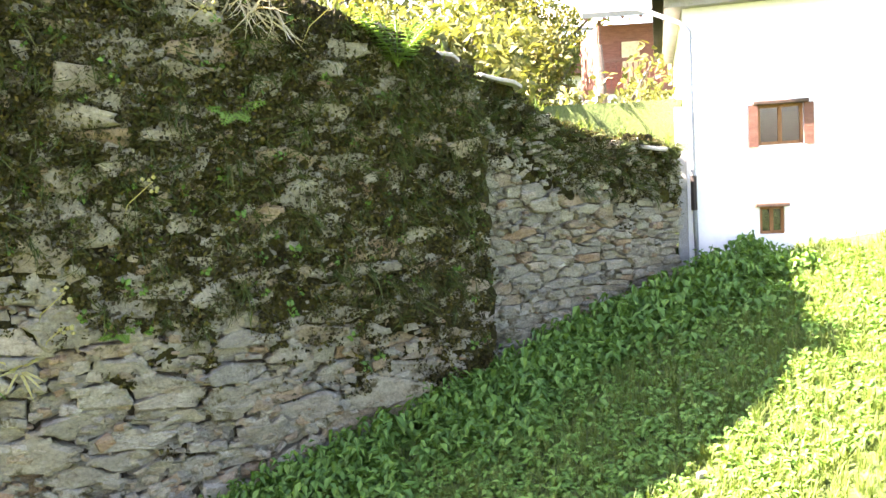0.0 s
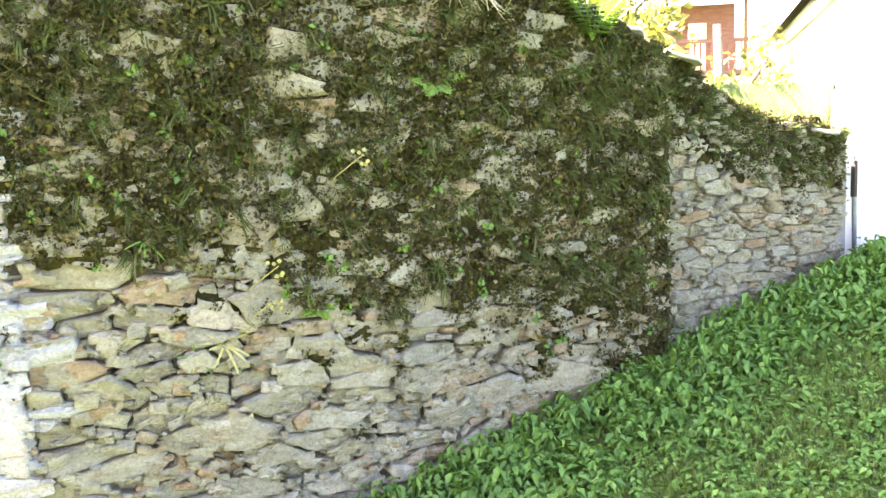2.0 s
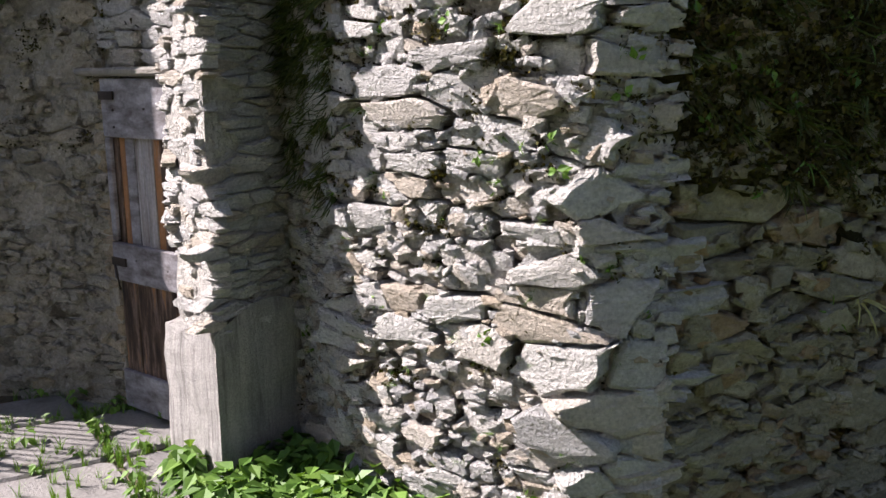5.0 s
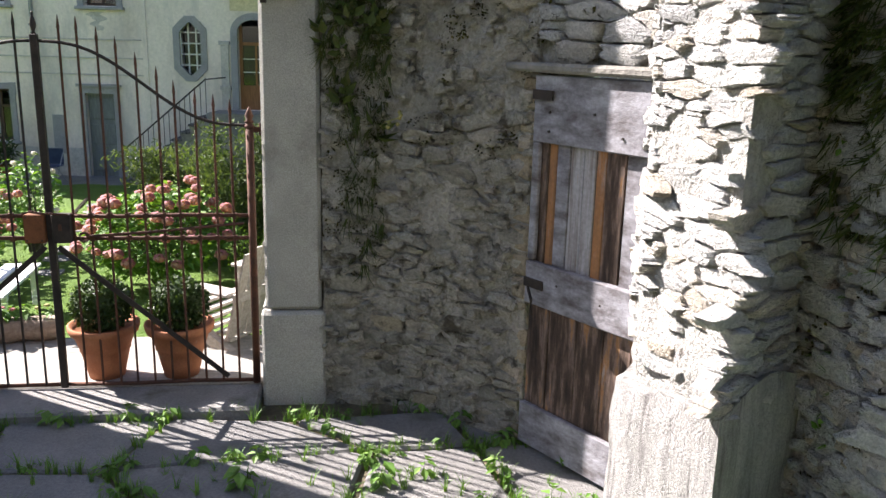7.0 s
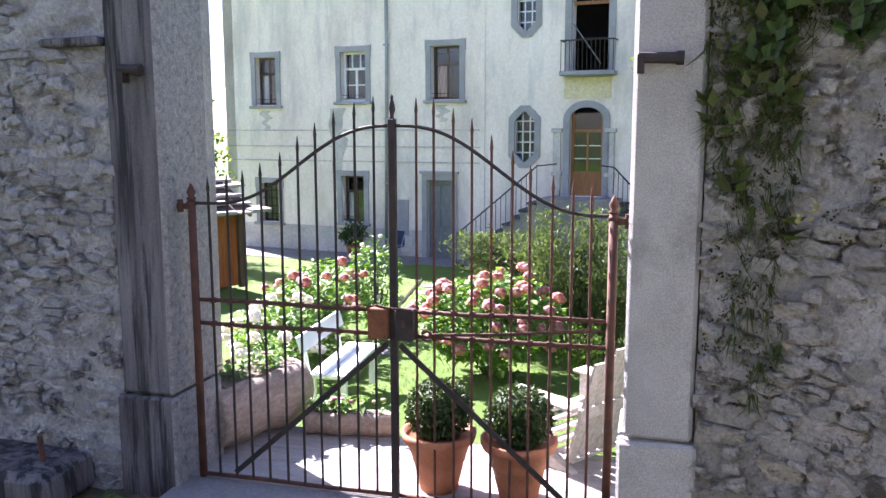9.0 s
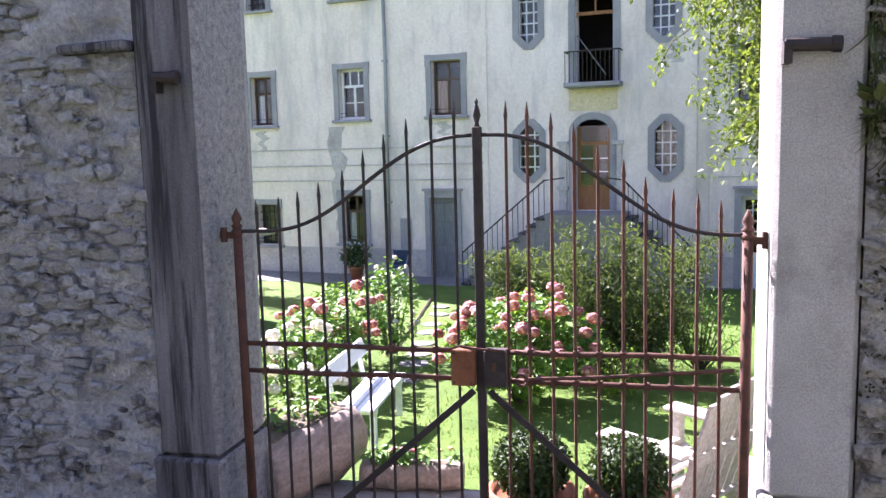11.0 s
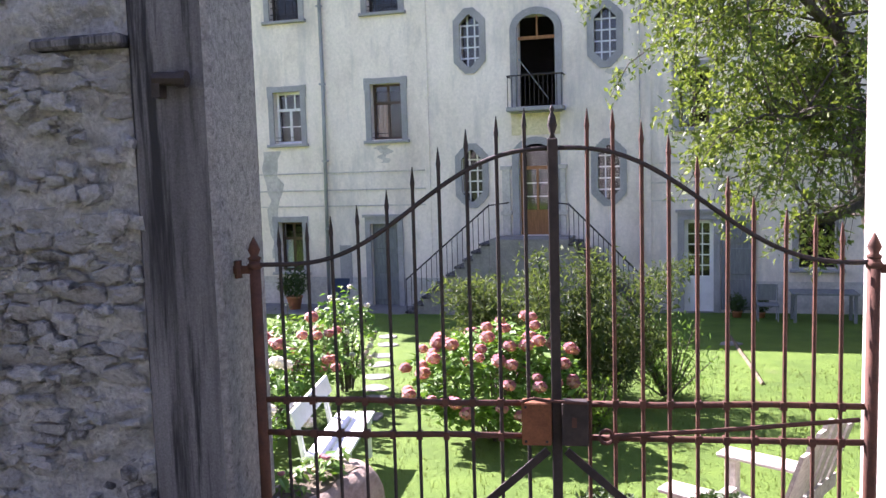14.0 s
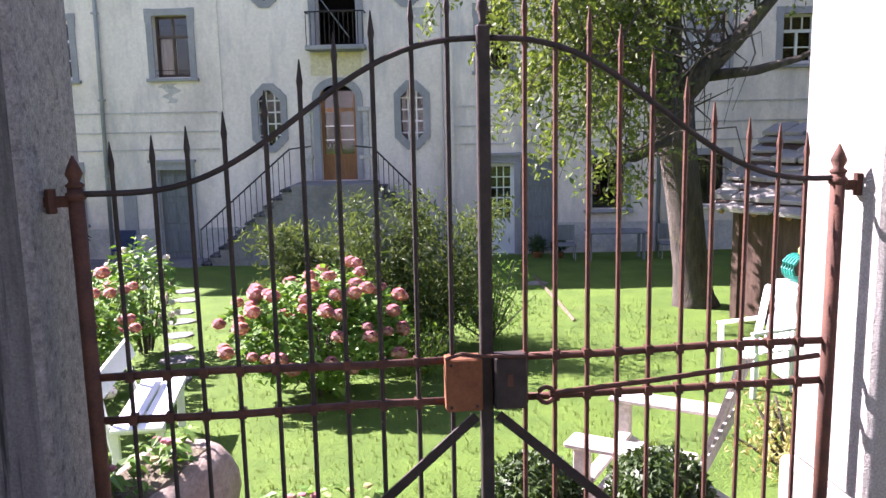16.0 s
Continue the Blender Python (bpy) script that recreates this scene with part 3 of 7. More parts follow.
L_LINE = [(-7, -0.3), (-3, -0.16), (-1.345, -0.09)]
wall_left = wall_core("wall_gate_left", L_LINE, low, lerp_table([(0, 2.9), (6.2, 2.5), (6.5, 2.12), (7, 2.12)]), 0.45, mat_lime_grey,
                      "grey rubble wall with patchy lime mortar beside the gate", 0.03, 0.028, 0.0, 90)
obj("wall_joint", Geo().box(1.337, 1.36, -0.06, 0.30, -0.2, 2.9), mat_bed, None, "dark open joint between pillar and wall", "joint", kind="structure")
# added block hidden behind the left pillar; it widens the shadow on the paving
obj("shade_block", Geo().box(-1.70, -1.27, 0.305, 0.72, -0.3, 2.9), mat_lime_grey, None, "unseen block added behind the pillar to shade the paving", "wall", kind="structure", bevel=0.02, wobble=0.02)
wall_nook = wall_core("wall_nook", [(3.3, -1.0), (2.93, -1.16), (2.93, -1.8)], low, lambda s: 2.8, 0.3, mat_lime, "shaded wall at the back of the nook")

# pier of the door: granite post below, stacked slabs above
pier = thing("door_pier", "stone pier of stacked slabs on a granite post, sun on one face", "pier", at=(2.7, -1.5, 0), kind="structure")
FOOT = [(2.545, -2.02), (2.90, -1.80), (2.99, -1.30), (2.78, -1.10), (2.56, -1.20), (2.455, -1.54)]


def rel(poly, o=(2.7, -1.5), grow=1.0):
    return [((x - o[0]) * grow, (y - o[1]) * grow) for x, y in poly]



def rough_column(poly, z0, z1, amp, step=0.05, top=lambda x, y: 0.0, drop=0.0):
    """An upright block of rough stone over a plan outline."""
    ring = []
    for a, b in zip(poly, poly[1:] + poly[:1]):
        n = max(1, int(math.hypot(b[0] - a[0], b[1] - a[1]) / step))
        ring += [(a[0] + (b[0] - a[0]) * k / n, a[1] + (b[1] - a[1]) * k / n) for k in range(n)]
    rows, n, g = int((z1 - z0) / step), len(ring), Geo()
    cx, cy = sum(p[0] for p in ring) / n, sum(p[1] for p in ring) / n
    for k in range(rows + 1):
        for x, y in ring:
            z = z0 + (z1 - z0 + top(x, y)) * k / rows
            q = Vector((x, y, z))
            d = 1 + (amp * (noise.noise(q * 5) + 0.6 * noise.noise(q * 14) + 0.4 * noise.noise(q * 31)) - drop * max(0, k - rows + 2)) / max(0.1, math.hypot(x - cx, y - cy))
            g.v.append((cx + (x - cx) * d, cy + (y - cy) * d, z))
    for k in range(rows):
        for i in range(n):
            j = (i + 1) % n
            g.f.append((k * n + i, k * n + j, (k + 1) * n + j, (k + 1) * n + i))
    g.v.append((cx, cy, z1))
    g.f += [(rows * n + i, rows * n + (i + 1) % n, len(g.v) - 1) for i in range(n)]
    return g


g = rough_column(rel([(2.535, -2.05), (2.93, -1.82), (2.99, -1.30), (2.70, -1.20), (2.40, -1.50)]), -0.3, 0.68, 0.011, top=lambda x, y: 0.06 * math.sin(x * 9 + 1) + 0.05 * (y < -0.2), drop=0.004)
part("granite_post", g, mat_post, pier, "upright granite post at the pier's foot")
part("core", rough_column(rel(FOOT, grow=0.955), 0.6, 2.75, 0.016, 0.04), mat_lime_pale, pier, "lime-rendered rubble core")

# gate pillars
for sgn, x0, x1, mat, lab in ((1, 1.055, 1.335, mat_granite, "tall square granite gate pillar, pale and weathered"),
                              (-1, -1.345, -1.065, mat_granite_dark, "tall square granite gate pillar streaked dark by rain")):
    pl = thing("gate_pillar", lab, "pillar", "gate pillars", (0, 0, 0), "structure")
    sides = [part("shaft", Geo().box(x0, x1, -0.115, 0.30, 0.435, 3.3), mat, pl, bevel=0.018, wobble=0.004),
             part("plinth", Geo().box(x0 - 0.022, x1 + 0.018, -0.138, 0.315, -0.3, 0.43), mat, pl, bevel=0.014, wobble=0.005)]
    if sgn < 0:   # the sheltered reveal has stayed pale
        for o in sides:
            o.data.materials.append(mat_reveal)
            for p in o.data.polygons:
                p.material_index = 1 if p.normal.x > 0.4 else 0
    bx = x0 + 0.02 if sgn > 0 else x0 + 0.11
    pl_len = 0.17 if sgn > 0 else 0.11
    g = Geo().tube([(bx, -0.15, 1.99), (bx + pl_len, -0.15, 1.985)], 0.022, 8).tube([(bx + pl_len - 0.03, -0.15, 1.986), (bx + pl_len, -0.15, 1.985)], 0.027, 8)
    g.box(bx - 0.005, bx + 0.022, -0.165, -0.11, 1.93, 2.0)
    part("iron_peg", g, mat_iron_dark, pl, "rusted iron peg")

# old door in the curved wall
dm = Matrix.Translation((2.275, -0.68, -0.05)) @ Matrix.Rotation(radians(-60), 4, "Z")
door = thing("door_1", "weathered plank door, grey boards with bare orange patches", "door", at=dm, kind="structure")
bx = [0.0, 0.075, 0.125, 0.20, 0.28, 0.345, 0.40, 0.50, 0.60, 0.72]
for k, (a, b) in enumerate(zip(bx, bx[1:])):
    part("plank", Geo().box(a + 0.002, b - 0.002, 0.004 * (k % 2), 0.035, 0.80, 1.70), (mat_board_brown, mat_board_orange, mat_rail, mat_board_grey, mat_board_grey, mat_board_orange, mat_board_brown, mat_rail, mat_board_grey)[k], door, bevel=0.003)
bx = [0.0, 0.13, 0.30, 0.45, 0.60, 0.72]
for k, (a, b) in enumerate(zip(bx, bx[1:])):
    part("lower_plank", Geo().box(a + 0.002, b - 0.002, 0.003 * (k % 2), 0.035, 0.02, 0.798), mat_board_brown, door, bevel=0.003)
part("top_rail", Geo().box(0.0, 0.72, -0.03, -0.002, 1.42, 1.70), mat_rail, door, bevel=0.005)
part("stile", Geo().box(0.0, 0.04, -0.028, -0.002, 0.90, 1.418), mat_rail, door, bevel=0.005)
part("middle_rail", Geo().box(0.0, 0.72, -0.035, -0.002, 0.70, 0.895), mat_rail, door, bevel=0.006)
part("bottom_rail", Geo().box(0.0, 0.72, -0.03, -0.002, 0.02, 0.22), mat_rail, door, bevel=0.005)
for z in (1.62, 0.80):
    part("iron_strap", Geo().box(0.005, 0.12, -0.045, -0.036, z - 0.02, z + 0.02), mat_iron_dark, door, "flat iron strap")
part("latch", Geo().tube([(0.04, -0.05, 0.78), (0.09, -0.075, 0.74), (0.07, -0.05, 0.66)], 0.007, 6), mat_iron_dark, door, "bent iron latch")
for x, z in ((0.1, 1.55), (0.35, 1.56), (0.6, 1.55), (0.1, 1.47), (0.5, 1.48), (0.2, 0.82), (0.45, 0.8)):
    part("nail", Geo().tube([(x, -0.036, z), (x, -0.026, z)], 0.006, 6), mat_iron_dark, door)
lintel = obj("lintel", Geo().box(-0.16, 0.72, -0.06, 0.40, 1.712, 1.752), mat_lintel, None, "thin slate lintel over the old door", "lintel", kind="structure", bevel=0.012, wobble=0.012)
lintel.matrix_world = dm
# quoins at the door's edge
jamb = obj("door_jamb", Geo().box(-0.10, -0.015, 0.0, 0.3, -0.1, 1.70), mat_lime, None, "stone jamb beside the old door", "jamb", kind="structure")
jamb.matrix_world = dm
z, r = 0.0, random.Random(5)
while z < 1.66:
    h = r.uniform(0.05, 0.13)
    q = part("quoin", Geo().box(-r.uniform(0.10, 0.17), -0.012, -0.012 + r.uniform(-0.01, 0.01), 0.1, z, z + h - 0.006), mat_quoin, jamb, bevel=0.014, wobble=0.012)
    z += h

# ---- the iron gate ----
gate = thing("gate", "rusty wrought-iron double gate with an arched top, closed", "gate")


MID = 0.022   # the leaves meet a little off the middle of the opening


def arch(x):
    t = max(0.0, 1 - abs(x - 0.03) / 0.935)
    low_end = 1.37 if x < MID else 1.354
    return low_end + (1.732 - low_end) * (t ** 3 * (10 - 15 * t + 6 * t * t))


def spike(x, z0, z1, rad, lean_x):
    return Geo().tube([(x, 0, z0), (x + lean_x * 0.8, 0, z1 - 0.07), (x + lean_x * 0.82, 0, z1 - 0.055), (x + lean_x, 0, z1)], [rad, rad, rad * 1.35, 0.0015], 6)


gr = random.Random(15)
for sgn, hz in ((-1, 1.385), (1, 1.365)):
    leaf = thing("gate_leaf", "leaf of a rusty iron gate", "")
    leaf.parent = gate
    xe, xi = sgn * 0.99, MID + sgn * 0.012
    part("hinge_post", Geo().tube([(xe, 0, 0.0), (xe, 0, hz)], 0.0195, 10), mat_iron, leaf, smooth=True)
    part("collar", Geo().lathe([(0.019, 0), (0.025, 0.004), (0.025, 0.018), (0.019, 0.022)], 10, (xe, 0, hz - 0.03)), mat_iron, leaf, smooth=True)
    part("finial", Geo().lathe([(0.019, 0), (0.024, 0.008), (0.013, 0.016), (0.022, 0.036), (0.013, 0.058), (0.002, 0.080)], 10, (xe, 0, hz)), mat_iron, leaf, smooth=True)
    w = xe + sgn * 0.085
    part("hinge_bracket", Geo().box(min(xe, w), max(xe, w), -0.007, 0.007, hz - 0.045, hz - 0.018).tube([(w - sgn * 0.025, 0, hz - 0.06), (w - sgn * 0.025, 0, hz)], 0.014, 8), mat_iron, leaf)
    part("arch_bar", Geo().tube([(xe + (xi - xe) * k / 26, 0.0, arch(xe + (xi - xe) * k / 26)) for k in range(27)], 0.0085, 6), mat_iron_dark, leaf, smooth=True)
    for z in (0.90, 0.785, 0.012):
        sag = gr.uniform(-0.004, 0.004)
        part("rail", Geo().tube([(xe, 0.004, z), (xe * 0.66 + xi * 0.34, 0.004, z + sag), (xe * 0.33 + xi * 0.67, 0.004, z - sag), (xi, 0.004, z)], 0.0105, 6), mat_iron, leaf, smooth=True)
    part("brace", Geo().box(-0.004, 0.004, -0.013, 0.013, 0, 1.06, look((MID + sgn * 0.03, -0.014, 0.745), (MID + sgn * 0.85, -0.014, 0.02)) @ Matrix.Diagonal((1, 1, -1, 1))), mat_iron_dark, leaf)
    pitch = abs(xe - MID) / 11 if sgn < 0 else 0.0865
    for k in range(1, 11):
        x = xe - sgn * pitch * k
        tip = arch(x) + 0.128 + gr.uniform(-0.004, 0.010)
        part("bar", spike(x + gr.uniform(-0.003, 0.003), 0.012, tip, 0.0066, gr.uniform(-0.006, 0.006)), mat_iron_dark if sgn < 0 else mat_iron, leaf)
        for z in (0.90, 0.785):
            part("knuckle", Geo().box(x - 0.010, x + 0.010, -0.010, 0.016, z - 0.013, z + 0.013), mat_iron, leaf)
part("middle_post", Geo().box(MID - 0.0165, MID + 0.0165, -0.022, 0.01, 0.0, 1.763), mat_iron_dark, gate, bevel=0.003)
part("post_finial", Geo().lathe([(0.011, 0), (0.007, 0.012), (0.016, 0.040), (0.011, 0.068), (0.005, 0.082), (0.008, 0.092), (0.001, 0.105)], 8, (MID, -0.005, 1.763)), mat_iron_dark, gate, smooth=True)
lock = part("lock_case", Geo().box(MID + 0.016, 0.124, -0.05, 0.012, 0.772, 0.914), mat_iron_dark, gate, "black iron lock case", bevel=0.004)
part("keyhole_plate", Geo().box(0.070, 0.086, -0.053, -0.0505, 0.835, 0.868), mat_iron, lock)
keep = part("keep_plate", Geo().box(-0.091, MID - 0.017, -0.05, 0.012, 0.772, 0.914), mat_rust, gate, "orange rusted keep box", bevel=0.004)
for x, z in ((-0.078, 0.90), (-0.078, 0.786), (-0.01, 0.786)):
    part("rivet", Geo().lathe([(0.005, 0), (0.004, 0.003), (0.001, 0.004)], 6, (0, 0, 0)), mat_iron_dark, keep).matrix_basis = pose(x, -0.05, z, 90, 0, 0)
part("keep_rim", Geo().tube([(-0.093, -0.053, 0.918), (-0.05, -0.056, 0.932), (0.0, -0.053, 0.922), (0.12, -0.053, 0.916)], 0.005, 6), mat_iron, gate)
part("latch_rod", Geo().tube([(0.19, -0.022, 0.800), (0.5, -0.022, 0.822), (0.95, -0.022, 0.866)], 0.0075, 6), mat_iron, gate)
part("latch_ring", Geo().tube([(0.18 + 0.022 * math.cos(t), -0.024, 0.797 + 0.022 * math.sin(t)) for t in [k * math.tau / 12 for k in range(13)]], 0.0065, 6), mat_iron, gate)

# ---- paving ----
pave = obj("pavement", Geo().box(-3.2, 2.6, -3.4, -0.03, -0.3, -0.075), mat_bed, None, "old stone paving before the gate, grass in its joints", "pavement", kind="structure")
sill = part("threshold", Geo().box(-1.09, 1.02, -0.30, 0.02, -0.2, -0.012), mat_paving, pave, "long stone threshold under the gate", bevel=0.015, wobble=0.008)
r = random.Random(11)
ys = [-0.33, -0.86, -1.42, -2.05, -2.7, -3.35]
xs = [-3.1, -2.1, -1.25, -0.35, 0.45, 1.3, 2.05, 2.6]
pt = {(i, j): (x + r.uniform(-0.16, 0.16) + 0.12 * j, y + r.uniform(-0.07, 0.07) + 0.05 * i * (0.5 if j else 0)) for i, x in enumerate(xs) for j, y in enumerate(ys)}
joints = []
for j in range(len(ys) - 1):
    for i in range(len(xs) - 1):
        q = [pt[i, j + 1], pt[i + 1, j + 1], pt[i + 1, j], pt[i, j]]
        c = Vector((sum(p[0] for p in q) / 4, sum(p[1] for p in q) / 4))
        q2 = []
        for a, b in zip(q, q[1:] + q[:1]):
            a2, b2 = c + (Vector(a) - c) * 0.955, c + (Vector(b) - c) * 0.955
            q2 += [tuple(a2.lerp(b2, 0.06)), tuple(a2.lerp(b2, 0.5) + Vector((r.uniform(-0.012, 0.012), r.uniform(-0.012, 0.012)))), tuple(a2.lerp(b2, 0.94))]
            joints.append((Vector(a), Vector(b)))
        hgt = -0.055 + r.uniform(-0.008, 0.01)
        part("paving_slab", Geo().prism(q2, -0.16, hgt), mat_paving, pave, bevel=0.012)
deck = obj("terrace", Geo().box(-1.15, 1.25, 0.31, 0.80, -0.3, -0.02), mat_soil, None, "pale stone terrace strip behind the gate", "terrace", kind="structure")
for k, (y0, y1) in enumerate(((0.02, 0.28), (0.285, 0.53), (0.535, 0.79))):
    part("terrace_slab", Geo().box(-1.10 if k == 0 else -1.3, 1.03 if k == 0 else 1.3, y0, y1, -0.2, -0.006 - 0.006 * k), mat_deck, deck, bevel=0.008, wobble=0.004)
# stone block with an iron rod by the gate wall
blk = thing("mounting_stone", "rough stone block with a short iron rod", "stone block", at=(-1.82, -0.30, -0.06))
part("block", Geo().box(-0.34, 0.30, -0.2, 0.2, 0, 0.20), mat_granite_dark, blk, bevel=0.04, wobble=0.03)
part("rod", Geo().tube([(0.16, -0.02, 0.18), (0.15, -0.02, 0.32)], 0.013, 8), mat_iron, blk, "rusted iron rod")


# ---- the big house across the garden ----
FM = Matrix.Translation((-2, 18, 0)) @ Matrix.Rotation(radians(-8.5), 4, "Z")
house = thing("villa", "large old plastered villa with stone window surrounds and a double stair", "house", at=FM)
RECT = {  # u0, u1, z0, z1 of the openings; kind
    "a": [(-8.62, -7.9, 2.42, 3.8, "sash"), (-5.72, -4.92, 2.5, 3.86, "white"), (-2.92, -2.08, 2.5, 3.92, "curtain"),
          (-8.6, -7.95, 5.68, 6.55, "grid"), (-5.72, -4.86, 5.74, 6.6, "grid"), (-2.94, -2.08, 5.74, 6.56, "grid"),
          (-8.58, -7.92, -1.05, 0.12, "grid"), (-5.74, -5.02, -0.95, 0.38, "sash"), (7.36, 8.12, -0.78, 0.45, "grid"), (9.74, 10.45, -0.72, 0.45, "grid"),
          (4.75, 5.42, 2.5, 3.85, "sash"), (7.2, 7.95, 2.5, 3.8, "sash"), (9.62, 10.4, 2.45, 3.7, "sash"), (11.65, 12.4, 2.5, 3.6, "white")],
    "o": [(-0.56, 0.04, 0.82, 2.18), (2.84, 3.42, 0.82, 2.18), (-0.52, 0.04, 4.16, 5.5), (2.78, 3.36, 4.1, 5.4)],
    "d": [(-3.05, -2.3, -1.85, 0.32, "grey"), (4.86, 5.52, -1.85, 0.34, "glazed")],
}
holes = [q[:4] for q in RECT["a"] + RECT["o"] + RECT["d"]] + [(0.95, 1.88, 3.15, 5.35), (0.95, 1.80, 0.0, 2.25), (0.98, 1.86, 6.05, 6.65)]
us = sorted({-9.75, 14.0, *[h[0] for h in holes], *[h[1] for h in holes]})
zs = sorted({-2.3, -1.1, 7.35, *[h[2] for h in holes], *[h[3] for h in holes]})
wallg, lowg, thick = Geo(), Geo(), 0.42


def holed(u, z):
    return any(h[0] < u < h[1] and h[2] < z < h[3] for h in holes)


for u0, u1 in zip(us, us[1:]):
    for z0, z1 in zip(zs, zs[1:]):
        if holed((u0 + u1) / 2, (z0 + z1) / 2):
            continue
        (lowg if z1 <= -1.09 else wallg).add([(u0, 0, z0), (u1, 0, z0), (u1, 0, z1), (u0, 0, z1)], [(0, 1, 2, 3)])
for u0, u1, z0, z1 in holes:
    wallg.add([(u0, 0, z0), (u1, 0, z0), (u1, 0, z1), (u0, 0, z1), (u0, thick, z0), (u1, thick, z0), (u1, thick, z1), (u0, thick, z1)],
              [(0, 4, 5, 1), (1, 5, 6, 2), (2, 6, 7, 3), (3, 7, 4, 0)])
obj("front_wall", wallg, mat_plaster, house, "cream plaster stained grey and yellow", weld=True)
obj("base_wall", lowg, mat_plaster_low, house, "damp grey plaster along the foot", weld=True)
part("side_wall", Geo().box(-9.75, -9.4, 0.0, 9, -2.3, 7.35), mat_plaster, house)
part("side_wall", Geo().box(13.65, 14.0, 0.0, 9, -2.3, 7.35), mat_plaster, house)
part("back_wall", Geo().box(-9.4, 13.65, 8.6, 9, -2.3, 7.35), mat_plaster, house)
# dark sheet and floors behind the openings carry the rooms' shade in their colour
part("shade_backing", Geo().box(-9.4, 13.65, 2.4, 2.5, -2.3, 7.3), mat_room_shade, house, "near-black sheet standing in for the shade of the rooms")
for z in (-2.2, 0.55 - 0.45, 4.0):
    part("floor_slab", Geo().box(-9.4, 13.65, 0.43, 2.4, z - 0.05, z), mat_room_shade, house)
part("cornice", Geo().box(-9.95, 14.2, -0.10, 0.0, 7.10, 7.35), mat_plaster, house, bevel=0.03)
part("eave", Geo().box(-10.2, 14.5, -0.55, 0.0, 7.352, 7.47), mat_slate, house, "grey stone eave")
roof = part("roof", Geo().add([(-10.2, -0.6, 7.47), (14.5, -0.6, 7.47), (14.5, 4.5, 10.2), (-10.2, 4.5, 10.2), (-10.2, 9.6, 7.47), (14.5, 9.6, 7.47)],
                              [(0, 1, 2, 3), (3, 2, 5, 4), (0, 3, 4), (1, 5, 2)]), mat_slate, house, "grey slate roof")
for z in (1.22, 0.80, 1.68):
    for u0, u1 in ((-9.7, -1.5), (4.1, 13.9)):
        part("string_course", Geo().box(u0, u1, -0.022, 0.004, z - 0.018, z + 0.018), mat_plaster_low, house)
for u0, u1 in ((-1.48, -1.36), (4.0, 4.12)):
    part("pilaster", Geo().box(u0, u1, -0.025, 0.004, -1.1, 7.1), mat_plaster, house)
part("yellow_field", Geo().box(0.78, 1.98, -0.012, 0.003, 2.46, 3.08), mat_yellow, house, "ochre plaster field over the door")
pipe = part("downpipe", Geo().tube([(-4.05, -0.45, 7.35), (-4.22, -0.10, 6.85), (-4.22, -0.07, 4), (-4.3, -0.07, -1.9)], 0.05, 8), mat_zinc, house, "zinc rain pipe", smooth=True)
for z in (6.0, 4.0, 2.0, 0.2):
    part("pipe_clip", Geo().box(-4.31, -4.17, -0.13, 0.0, z - 0.02, z + 0.02), mat_zinc, house)
part("downpipe", Geo().tube([(8.9, -0.07, 7.3), (8.9, -0.07, -1.9)], 0.05, 8), mat_zinc, house, smooth=True)
part("downpipe", Geo().tube([(3.86, -0.06, 7.3), (3.86, -0.06, -1.9)], 0.02, 6), mat_plaster_low, house, "thin cable duct")


